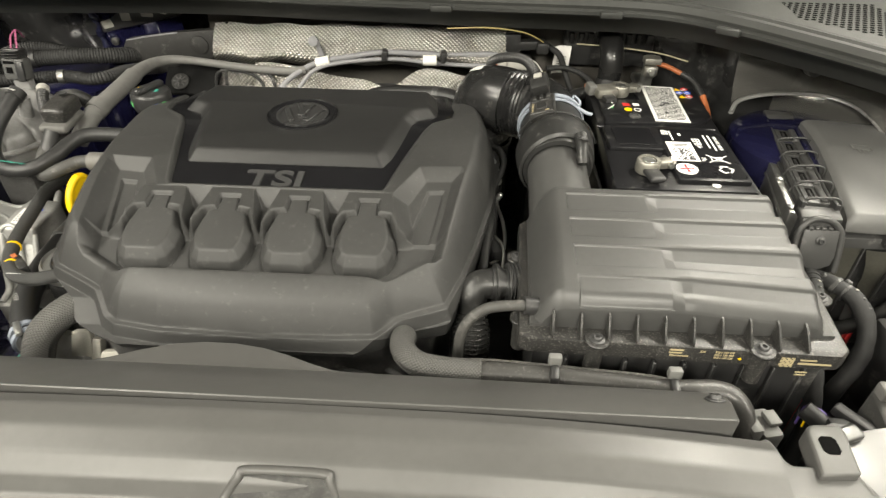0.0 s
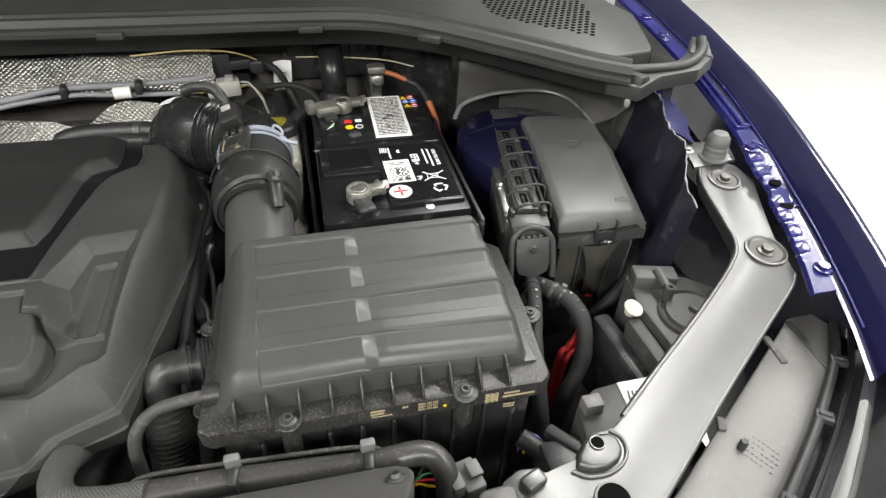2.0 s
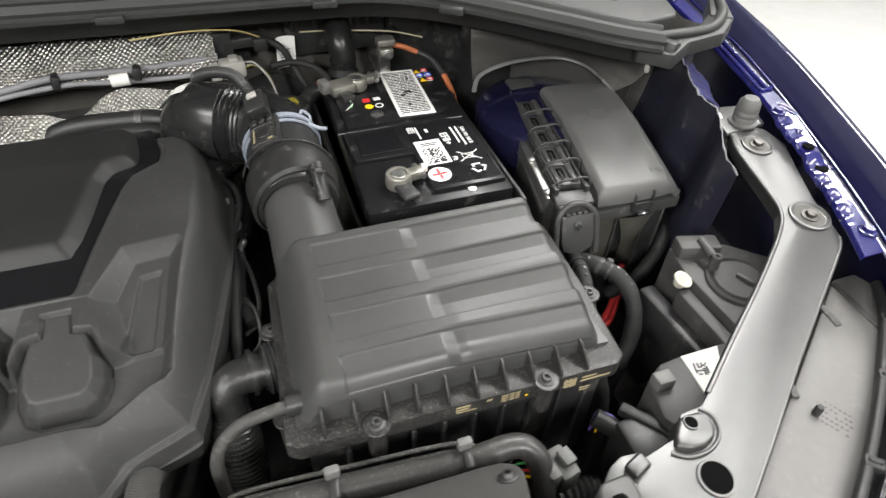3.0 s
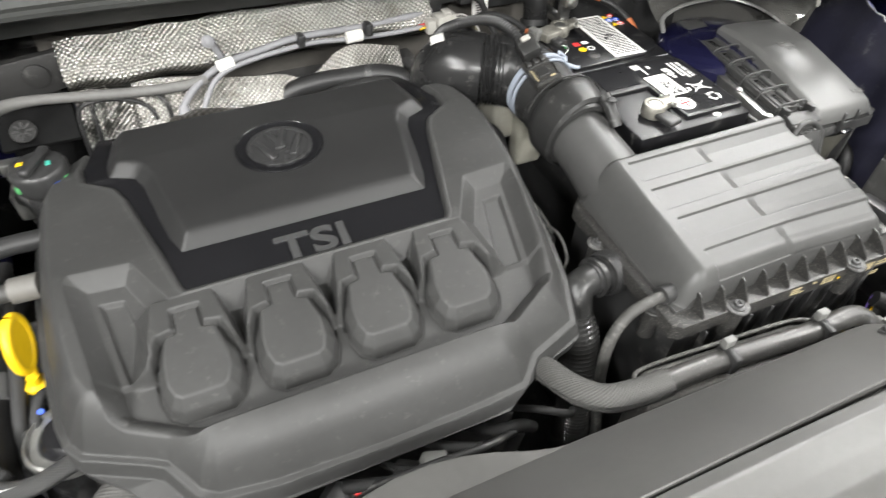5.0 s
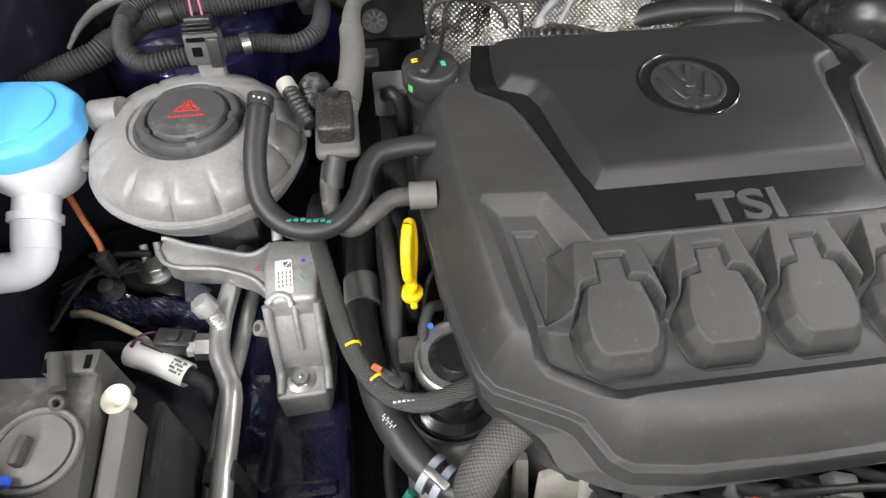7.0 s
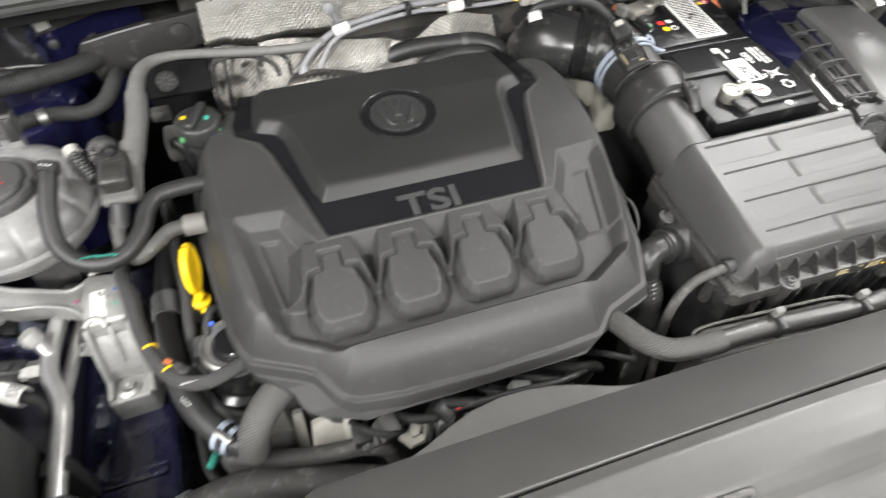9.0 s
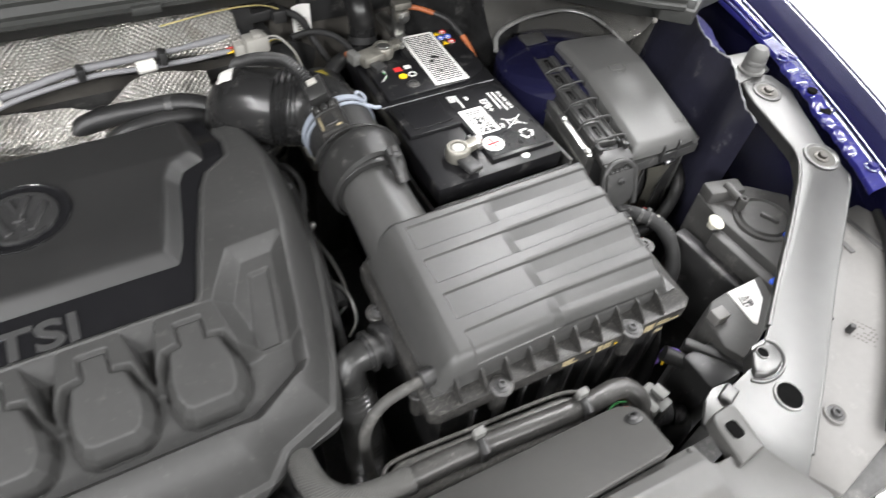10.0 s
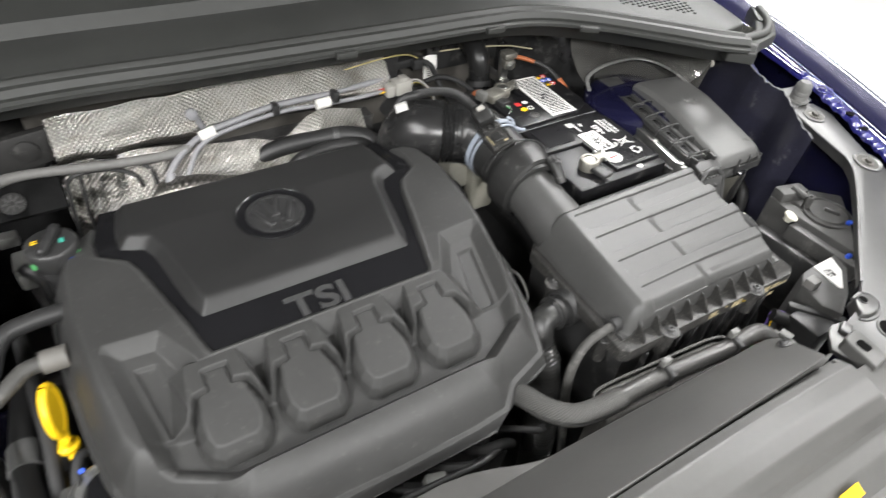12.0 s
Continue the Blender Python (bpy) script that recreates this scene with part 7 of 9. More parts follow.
for x, y, r_ in ((0.106, 0.885, 0.0062), (0.108, 0.815, 0.0045)):
    part("bracket_pin", lathe([(r_, 0), (r_, 0.010), (r_ * 0.6, 0.013), (0, 0.013)], (x, y, 0.884), (0, 30, 0), 14), STEEL, eng, "bright pin")
part("hook_wire", tube([(0.108, 0.800, 0.884), (0.116, 0.760, 0.882), (0.118, 0.722, 0.874), (0.110, 0.700, 0.864), (0.098, 0.690, 0.862)], 0.0026, 8), STEEL, eng, "bright hooked wire")
part("eyelet", lathe([(0.006, 0), (0.014, 0), (0.014, 0.003), (0.006, 0.003), (0.006, 0)], (0.080, 0.862, 0.815), (20, 0, 0), 24), CAST, eng, "bare metal eyelet")
part("eyelet_arm", prism([(0.068, 0.868), (0.092, 0.868), (0.098, 0.930), (0.074, 0.930)], 0.812, 0.816, bev=0.001), CAST, eng)
part("small_plug", box(0.080, 0.728, 0.858, 0.018, 0.024, 0.020, 0.003, rot=(10, 20, 15)), BLACK, eng)
part("plug_tip", box(0.088, 0.720, 0.868, 0.006, 0.010, 0.006, 0.002, rot=(10, 20, 15)), BLUE, eng, "small blue clip")
part("coil_bracket", box(0.103, 0.72, 0.85, 0.016, 0.05, 0.06, 0.006, rot=(0, 0, 10)), BLACK, eng)

# ---- heat shield, and the cables clipped across it ----
shield = thing("heat_shield", (-0.15, 1.15, 0.78), "crumpled dimpled aluminium heat shield behind the engine", "heat shield")


def crumple(u, v, seed):
    """Uneven dents at three sizes, for hand-bent foil."""
    a = noise.noise(Vector((u * 3.1, v * 2.3, seed)))
    b = noise.noise(Vector((u * 8.0, v * 5.0, seed + 4.0)))
    c = abs(noise.noise(Vector((u * 15.0 + v * 3.0, v * 9.0, seed + 9.0))))
    return 0.020 * a + 0.010 * b - 0.007 * c


def shield_top(u, v):
    x = -0.412 + u * 0.535
    a = v * 2.3
    y = 1.168 - 0.040 * math.sin(a) + 0.25 * crumple(u * 1.6, v * 0.5, 5.5) + 0.008 * u
    z = 1.020 - 0.062 * v - 0.006 * math.sin(a * 1.2) + 0.0025 * math.sin(x * 61) + (0.010 * u)
    return (x, y - 0.012 * u, z - 0.010 * max(0, u - 0.8) * 5 * v)


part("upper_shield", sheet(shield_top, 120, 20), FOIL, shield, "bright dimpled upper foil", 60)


def shield_low(u, v):
    x = -0.335 + u * 0.40
    sag = 0.03 * math.exp(-((u - 0.62) / 0.10) ** 2)
    y = 1.128 - 0.085 * v + crumple(u, v, 1.3) * (0.5 + v)
    z = 0.952 - sag * (1 - v) - 0.115 * v + 0.012 * math.sin(u * 9 + 1.0) * (1 - v) + 0.5 * crumple(u, v, 7.7) * min(1.0, v * 3)
    return (x, y, z)


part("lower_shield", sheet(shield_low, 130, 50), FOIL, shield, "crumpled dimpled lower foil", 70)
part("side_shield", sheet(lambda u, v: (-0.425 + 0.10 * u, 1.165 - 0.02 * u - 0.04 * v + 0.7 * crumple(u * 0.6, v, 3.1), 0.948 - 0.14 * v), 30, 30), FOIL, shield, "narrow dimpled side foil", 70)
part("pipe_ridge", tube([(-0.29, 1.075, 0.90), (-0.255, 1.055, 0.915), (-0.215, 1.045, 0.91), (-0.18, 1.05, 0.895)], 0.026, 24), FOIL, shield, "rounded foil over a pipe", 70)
part("back_stay", box(-0.15, 1.23, 0.87, 0.52, 0.12, 0.06, 0.004), DEEP, shield)
part("hanger", box(-0.15, 1.20, 0.68, 0.40, 0.02, 0.34, 0.004), DEEP, shield)

harness = thing("grey_cable_run", (-0.1, 1.13, 0.95), "pair of grey cables clipped across the heat shield", "cable")
part("main_cable", tube([(-0.285, 1.062, 0.900), (-0.278, 1.078, 0.935), (-0.250, 1.096, 0.958), (-0.208, 1.112, 0.974), (-0.150, 1.116, 0.984), (-0.093, 1.118, 0.992), (0.0, 1.126, 0.988), (0.06, 1.130, 0.988), (0.125, 1.134, 0.990)], 0.0050, 14), CABLE, harness)
part("thin_cable", tube([(-0.260, 1.060, 0.905), (-0.245, 1.082, 0.938), (-0.205, 1.104, 0.968), (-0.093, 1.112, 0.982), (-0.02, 1.118, 0.976), (0.05, 1.120, 0.972), (0.105, 1.122, 0.972)], 0.0038, 12), CABLE, harness)
for cx_, mm in ((-0.093, BLACK), (0.012, BLACK)):
    part("clip", box(cx_, 1.116, 0.988, 0.012, 0.020, 0.020, 0.004, rot=(0, 8, 6)), mm, harness, "black cable clip")
for cx_, mm in ((-0.205, WHITE), (-0.012, WHITE)):
    part("tape", tube([(cx_ - 0.012, 1.108, 0.972 if cx_ < -0.1 else 0.983), (cx_ + 0.012, 1.110, 0.977 if cx_ < -0.1 else 0.983)], 0.0078, 14, flat=1.2), mm, harness, "pale tape wrap")
part("stud_tab", box(-0.212, 1.124, 0.992, 0.010, 0.008, 0.036, 0.003, rot=(0, -18, 0)), CABLE, harness)
part("stud", lathe([(0.009, 0), (0.009, 0.004), (0.005, 0.006), (0, 0.006)], (-0.220, 1.118, 1.008), (70, 0, 0), 20), CABLE, harness)
part("cable_boot", tube([(-0.29, 1.058, 0.885), (-0.283, 1.066, 0.91), (-0.275, 1.080, 0.94)], lambda s: 0.011 - 0.004 * s, 16), CABLE, harness)
for k, mm in enumerate((YELLOW, ORANGE, RED)):
    part("wire_end", tube([(0.100, 1.118 + 0.003 * k, 0.971 + 0.002 * k), (0.114, 1.120 + 0.003 * k, 0.972 + 0.002 * k)], 0.0016, 6), mm, harness)

conn1 = thing("grey_plug", (0.13, 1.13, 0.96), "pale grey electrical plug with coloured wires", "connector")
part("housing", box(0.143, 1.122, 0.976, 0.036, 0.026, 0.026, 0.004, rot=(0, 0, 8)), PALEPL, conn1)
part("collar", box(0.118, 1.121, 0.973, 0.016, 0.022, 0.022, 0.003), PALEPL, conn1)
part("lock_tab", box(0.146, 1.121, 0.991, 0.014, 0.018, 0.006, 0.002), PALEPL, conn1)
for k, mm in enumerate((OLIVE, PALEPL, INK, PALEPL)):
    part("wire", tube([(0.160, 1.122, 0.974 + 0.003 * k), (0.176, 1.118 - 0.002 * k, 0.978 + 0.002 * k), (0.192, 1.104 - 0.003 * k, 0.966), (0.200, 1.090, 0.94)], 0.0015, 6), mm, conn1)
brk = thing("cable_bracket", (0.14, 1.17, 0.93), "black plastic cable bracket on the bulkhead", "bracket")
part("plate", box(0.135, 1.155, 0.985, 0.030, 0.018, 0.070, 0.003), BLACK, brk)
part("arm", box(0.165, 1.158, 1.000, 0.060, 0.020, 0.016, 0.003, rot=(0, 0, 6)), BLACK, brk)
part("foot", box(0.150, 1.22, 0.965, 0.05, 0.15, 0.012, 0.003), BLACK, brk)
part("plug", box(0.190, 1.150, 0.998, 0.022, 0.022, 0.020, 0.004), BLACK, brk)
tagp = thing("paper_tag", (0.228, 1.155, 0.90), "white folded paper tag on a cable", "tag")
part("tag", sheet(lambda u, v: (0.212 + 0.030 * u + 0.004 * v, 1.158 + 0.006 * math.sin(u * 3) + 0.012 * v, 0.948 + 0.046 * v), 8, 8, 0.001), PAPER, tagp)
part("tag_print", bars([(0, 0.004 * k, 0.016, 0.0014) for k in range(5)], pose(0.228, 1.1585, 0.962, 78, 0, 0), 0.0004), INK, tagp)
part("cable", tube([(0.20, 1.16, 0.998), (0.222, 1.150, 0.985), (0.236, 1.148, 0.955), (0.250, 1.130, 0.925), (0.27, 1.10, 0.90), (0.28, 1.07, 0.86), (0.28, 1.06, 0.80)], 0.0055, 12), SAND, tagp)
part("cable", tube([(0.200, 1.135, 0.965), (0.235, 1.14, 0.965), (0.27, 1.13, 0.955), (0.285, 1.085, 0.945), (0.275, 1.04, 0.93)], 0.0048, 12), SAND, tagp)
lw = thing("loose_wire", (0.09, 1.10, 1.03), "thin pale yellow wire below the bonnet seal", "wire")
part("strand", tube([(0.020, 1.085, 1.048), (0.09, 1.10, 1.046), (0.15, 1.125, 1.032), (0.185, 1.145, 1.012), (0.20, 1.15, 0.998)], 0.0012, 8), finish("pale_yellow_wire", (0.50, 0.42, 0.18), 0.5), lw)
lw2 = thing("loose_wire", (0.35, 1.16, 0.99), "thin pale wire along the bulkhead", "wire")
part("strand", tube([(0.255, 1.175, 0.998), (0.32, 1.172, 0.995), (0.40, 1.155, 0.992), (0.45, 1.135, 0.985)], 0.0014, 8), finish("pale_wire", (0.50, 0.45, 0.30), 0.5), lw2)

# heater hose elbow and its black plate, earth post with an orange cable
hh = thing("heater_hose", (0.31, 1.15, 0.80), "black rubber heater hose elbow at the bulkhead", "hose")
part("elbow", tube([(0.311, 1.27, 1.020), (0.311, 1.20, 1.018), (0.311, 1.150, 1.012), (0.311, 1.124, 0.996), (0.311, 1.116, 0.965), (0.309, 1.112, 0.93), (0.302, 1.10, 0.88), (0.30, 1.09, 0.80)], 0.0205, 24), finish("satin_rubber", (0.014, 0.014, 0.014), 0.3, var=0.1), hh)
part("bead", tube([(0.311, 1.117, 0.955), (0.310, 1.114, 0.945)], 0.0235, 24), RUBBER, hh)
part("side_pipe", tube([(0.30, 1.098, 0.935), (0.265, 1.085, 0.94), (0.24, 1.07, 0.935), (0.22, 1.05, 0.91)], 0.012, 14), RUBBER, hh)
pl = thing("bulkhead_plate", (0.31, 1.23, 0.90), "black ribbed plate on the bulkhead", "plate")
part("plate", box(0.315, 1.192, 0.99, 0.165, 0.02, 0.07, 0.004), BLACK, pl)
for k in range(9):
    part("rib", box(0.245 + 0.0175 * k, 1.1785, 1.008, 0.010, 0.008, 0.018, 0.002), BLACK, pl)
part("post", box(0.315, 1.27, 0.93, 0.10, 0.06, 0.10, 0.004), BLACK, pl)
ep = thing("earth_post", (0.385, 1.14, 0.93), "tinned cable lug with an orange sleeved cable", "cable lug")
part("bracket", box(0.383, 1.135, 0.955, 0.020, 0.012, 0.080, 0.003), STEEL, ep)
part("lug", box(0.383, 1.124, 0.990, 0.030, 0.022, 0.012, 0.003), TERMINAL, ep)
part("lug_barrel", box(0.383, 1.122, 0.972, 0.024, 0.018, 0.018, 0.004), TERMINAL, ep)
shared("bolt", HEX, ep, (0.383, 1.112, 0.972), (90, 0, 0), 0.8)
part("orange_sleeve", tube([(0.392, 1.120, 0.986), (0.412, 1.113, 0.982), (0.434, 1.100, 0.975)], 0.0042, 14), ORANGE, ep, "orange sleeve")
part("cable", tube([(0.432, 1.101, 0.976), (0.448, 1.086, 0.970), (0.457, 1.060, 0.960), (0.462, 1.030, 0.945), (0.463, 1.00, 0.92), (0.468, 0.98, 0.86)], 0.0050, 14), RUBBER, ep)
part("orange_sleeve", tube([(0.459, 1.050, 0.957), (0.463, 1.022, 0.940), (0.4635, 1.0, 0.922)], 0.0052, 14), ORANGE, ep, "orange sleeve")
part("stay", box(0.383, 1.20, 0.93, 0.02, 0.16, 0.012, 0.003), STEEL, ep)

# brake fluid reservoir behind the intake elbow
brake = thing("brake_reservoir", (0.205, 1.03, 0.70), "milky brake fluid reservoir with a yellow-printed black cap", "reservoir")
part("tank", box(0.200, 1.015, 0.885, 0.085, 0.120, 0.085, 0.012, 3), finish("yellowed_tank_plastic", (0.36, 0.35, 0.30), 0.4, var=0.1, sss=0.2), brake)
part("front_tank", box(0.215, 0.948, 0.855, 0.050, 0.035, 0.11, 0.010, 3), finish("yellowed_tank", (0.34, 0.33, 0.28), 0.4, var=0.1, sss=0.2), brake)
part("cap", lathe([(0.030, 0.0), (0.030, 0.016), (0.027, 0.019), (0.0, 0.020)], (0.212, 1.048, 0.925), n=36, wave=lambda a, z: 0.0008 * math.cos(20 * a)), BLACK, brake, "black ribbed cap")
part("cap_print", bars([(0, 0.014 - 0.004 * k, 0.022 + 0.008 * math.sin(k * 0.55), 0.0022) for k in range(8)], pose(0.212, 1.048, 0.9452)), OLIVE, brake, "yellow warning print")
part("servo", lathe([(0.10, 0.0), (0.10, 0.06), (0.08, 0.09), (0.0, 0.10)], (0.20, 1.29, 0.84), (90, 0, 0), 40), BLACK, brake, "black brake servo drum")
part("stem", box(0.20, 1.05, 0.72, 0.05, 0.05, 0.30, 0.004), DEEP, brake)

# ---- left side ----
RX, RY = -0.681, 0.885
res = thing("coolant_reservoir", (RX, RY, 0.80), "cloudy grey-white plastic coolant reservoir with a black cap", "reservoir")


def lobes(a, z):
    if not 0.9405 < z < 0.972:
        return 0.0
    k = (a / (2 * math.pi) * 15) % 1
    return 0.0012 - 0.0042 * max(0.0, 1 - min(k, 1 - k) / 0.10) - 0.0012 * (abs(k - 0.5) * 2) ** 3


part("tank", lathe([(0.0, 0.888), (0.05, 0.889), (0.076, 0.895), (0.093, 0.907), (0.1010, 0.920), (0.1025, 0.9315), (0.1070, 0.9325), (0.1070, 0.9385), (0.1030, 0.940), (0.1030, 0.945), (0.1000, 0.954), (0.0935, 0.9625), (0.083, 0.9695), (0.072, 0.9735), (0.062, 0.9755), (0.0585, 0.9755), (0.057, 0.973), (0.050, 0.974), (0.0, 0.974)], (RX, RY, 0), n=180, wave=lobes), TANK, res, "", 50)
part("tank_seam", lathe([(0.1066, 0.9335), (0.1082, 0.9340), (0.1082, 0.9370), (0.1066, 0.9375)], (RX, RY, 0), n=96), TANK, res, "welded seam")
capc = part("cap", lathe([(0.0490, 0.972), (0.0490, 0.981), (0.0470, 0.9845), (0.0430, 0.9855), (0.0405, 0.9845), (0.0392, 0.9800), (0.0375, 0.9800), (0.0366, 0.9862), (0.0350, 0.9880), (0.0300, 0.9884), (0.0, 0.9884)], (RX + 0.003, RY - 0.004, 0), n=120, wave=lambda a, z: (-0.0022 if math.cos(5 * a + 0.6) > 0.86 else 0.0) if 0.9725 < z < 0.9850 else 0.0), finish("black_cap_plastic", (0.060, 0.060, 0.060), 0.5, var=0.12, grain=0.25, dust=0.15), res, "black screw cap")
part("cap_gap", lathe([(0.0500, 0.9742), (0.0545, 0.9742), (0.0545, 0.9752), (0.0500, 0.9752)], (RX + 0.003, RY - 0.004, 0), n=64), DEEP, res, "dark gap round the cap")
cm = pose(RX + 0.003, RY + 0.002, 0.9885)
warn = Geo()
for a0, b0 in (((-0.012, -0.006), (0.012, -0.006)), ((0.012, -0.006), (0.006, 0.002)), ((-0.012, -0.006), (-0.006, 0.002)), ((-0.006, -0.001), (-0.002, 0.009)), ((0.006, -0.001), (0.002, 0.009)), ((0.0, -0.004), (0.0, 0.010)), ((-0.004, -0.004), (-0.001, 0.004)), ((0.004, -0.004), (0.001, 0.004))):
    l, an = math.dist(a0, b0), math.degrees(math.atan2(b0[1] - a0[1], b0[0] - a0[0]))
    warn.merge(bars([(0, 0, l, 0.0014)], cm @ pose((a0[0] + b0[0]) / 2, (a0[1] + b0[1]) / 2, 0, 0, 0, an)))
warn.merge(bars([(-0.0095 + 0.0042 * k, -0.0135, 0.0030, 0.0026) for k in range(8)], cm @ pose(-0.005, 0, 0)))
part("warning_print", warn, RED, capc, "red warning print")
part("side_port", tube([(RX - 0.070, RY + 0.03, 0.965), (RX - 0.100, RY + 0.034, 0.960)], 0.017, 20), TANK, res)
part("mount_lug", box(RX + 0.106, RY + 0.012, 0.938, 0.014, 0.012, 0.008, 0.002), TANK, res)
part("mount_lug", box(RX - 0.108, RY - 0.01, 0.935, 0.014, 0.012, 0.008, 0.002), TANK, res)
part("sensor_plug", box(RX + 0.016, RY + 0.079, 1.004, 0.036, 0.022, 0.034, 0.004, rot=(-14, 0, 0)), finish("faded_black_plastic", (0.080, 0.080, 0.077), 0.5, var=0.1), res, "faded black sensor plug")
part("plug_foot", box(RX + 0.016, RY + 0.080, 0.972, 0.026, 0.016, 0.030, 0.003), TANK, res)
part("plug_head", box(RX + 0.016, RY + 0.087, 1.026, 0.026, 0.020, 0.014, 0.002, rot=(-14, 0, 0)), BLACK, res)
part("plug_window", box(RX + 0.010, RY + 0.0672, 1.005, 0.009, 0.003, 0.009, 0.0005, 1, rot=(-14, 0, 0)), HOLE, res)
part("plug_slot", box(RX + 0.011, RY + 0.0705, 1.0165, 0.018, 0.003, 0.004, 0.0005, 1, rot=(-14, 0, 0)), HOLE, res)
part("plug_column", box(RX + 0.027, RY + 0.0675, 1.003, 0.013, 0.006, 0.031, 0.002, 2, rot=(-14, 0, 0)), BLACK, res)
for k in range(3):
    part("plug_ridge", box(RX + 0.016, RY + 0.0775 + 0.001 * k, 1.0235 + 0.004 * k, 0.030 - 0.002 * k, 0.022, 0.0022, 0.0008, 1, rot=(-14, 0, 0)), BLACK, res)
for k in (-1, 1):
    part("pink_wire", tube([(RX + 0.016 + 0.005 * k, RY + 0.087, 1.030), (RX + 0.014 + 0.004 * k, RY + 0.10, 1.048), (RX + 0.004, RY + 0.125, 1.050), (RX - 0.008, RY + 0.15, 1.03)], 0.0012, 8), PINK, res, "thin pink wire")
part("nipple", lathe([(0.0095, 0), (0.0095, 0.012), (0.008, 0.036), (0.0, 0.036)], (-0.606, 0.866, 0.962), (-8, 8, 0), 18), TANK, res)
part("foot", box(RX, RY + 0.02, 0.77, 0.06, 0.06, 0.18, 0.006), DEEP, res)

hose1 = thing("overflow_hose", (-0.602, 0.856, 0.99), "black rubber overflow hose with teal print and a wire clip", "hose")
part("hose", tube([(-0.603, 0.866, 1.006), (-0.606, 0.850, 1.000), (-0.612, 0.815, 0.980), (-0.610, 0.785, 0.958), (-0.592, 0.765, 0.944), (-0.565, 0.757, 0.940), (-0.540, 0.764, 0.943), (-0.522, 0.785, 0.950), (-0.513, 0.812, 0.956), (-0.500, 0.830, 0.959), (-0.475, 0.838, 0.958), (-0.44, 0.842, 0.955)], 0.0105, 20, 8), RUBBER, hose1)
part("wire_clip", tube([(-0.603, 0.868, 1.008), (-0.6045, 0.857, 1.003)], 0.0122, 18), BLACK, hose1, "black spring clip")
for k in range(3):
    part("clip_mark", box(-0.607 + 0.0045 * k, 0.8585 - 0.001 * k, 1.0165 - 0.0008 * k, 0.0022, 0.007, 0.0012, 0.0003, 1, rot=(-25, 0, 12)), PRINT, hose1, "white clip mark")
part("teal_print", bars([(0.006 * k, 0.0012 * ((k * 7) % 3) - 0.001, 0.0040, 0.0055) for k in range(7)], pose(-0.585, 0.7615, 0.9523, -25, 0, -10), 0.0005), TEAL, hose1, "smudged teal print")
hose2 = thing("vent_hose", (-0.50, 0.78, 0.93), "thin dusty rubber hose pushed on a collar", "hose")
part("hose", tube([(-0.546, 0.825, 0.955), (-0.549, 0.802, 0.945), (-0.546, 0.778, 0.932), (-0.532, 0.764, 0.930), (-0.512, 0.772, 0.936), (-0.492, 0.786, 0.940), (-0.470, 0.788, 0.941)], 0.0092, 18), DUSTHOSE, hose2)
part("collar", tube([(-0.474, 0.788, 0.941), (-0.448, 0.786, 0.942)], 0.0135, 20), finish("dusty_fitting", (0.13, 0.125, 0.115), 0.6, var=0.12), hose2, "dusty grey collar")

valve = thing("purge_valve", (-0.537, 0.845, 0.95), "small black purge valve with a ribbed base", "valve")
part("body", box(-0.537, 0.853, 0.990, 0.035, 0.052, 0.024, 0.006, 3, rot=(6, 0, 0)), RIMPL, valve)
part("base", box(-0.537, 0.845, 0.974, 0.042, 0.056, 0.013, 0.006, 3, rot=(6, 0, 0)), finish("dusty_valve_base", (0.09, 0.088, 0.083), 0.6, var=0.12), valve)
part("dimple", lathe([(0.006, 0), (0.006, 0.002), (0.004, 0.001), (0, 0.001)], (-0.537, 0.868, 1.0065), (6, 0, 0), 16), BLACK, valve)
part("faint_print", bars([(-0.006 + 0.009 * (k % 2), 0.010 - 0.005 * (k // 2), 0.007, 0.0012) for k in range(8)], pose(-0.537, 0.843, 1.0046, 6, 0, 0), 0.0003), RIMPL, valve)
part("stem", tube([(-0.539, 0.822, 0.97), (-0.544, 0.812, 0.955), (-0.546, 0.805, 0.945)], 0.0105, 16), BLACK, valve)
part("left_port", tube([(-0.560, 0.850, 0.985), (-0.572, 0.870, 0.995), (-0.580, 0.888, 1.002)], 0.0075, 14, ribs=0.0008, pitch=0.005), BLACK, valve)
part("white_ring", tube([(-0.578, 0.884, 1.0), (-0.583, 0.894, 1.003)], 0.0090, 16), PALEPL, valve, "pale ring")
part("back_port", tube([(-0.555, 0.87, 0.98), (-0.562, 0.90, 0.985), (-0.558, 0.935, 0.97), (-0.55, 0.96, 0.93)], 0.010, 14, ribs=0.0014, pitch=0.006), BLACK, valve)

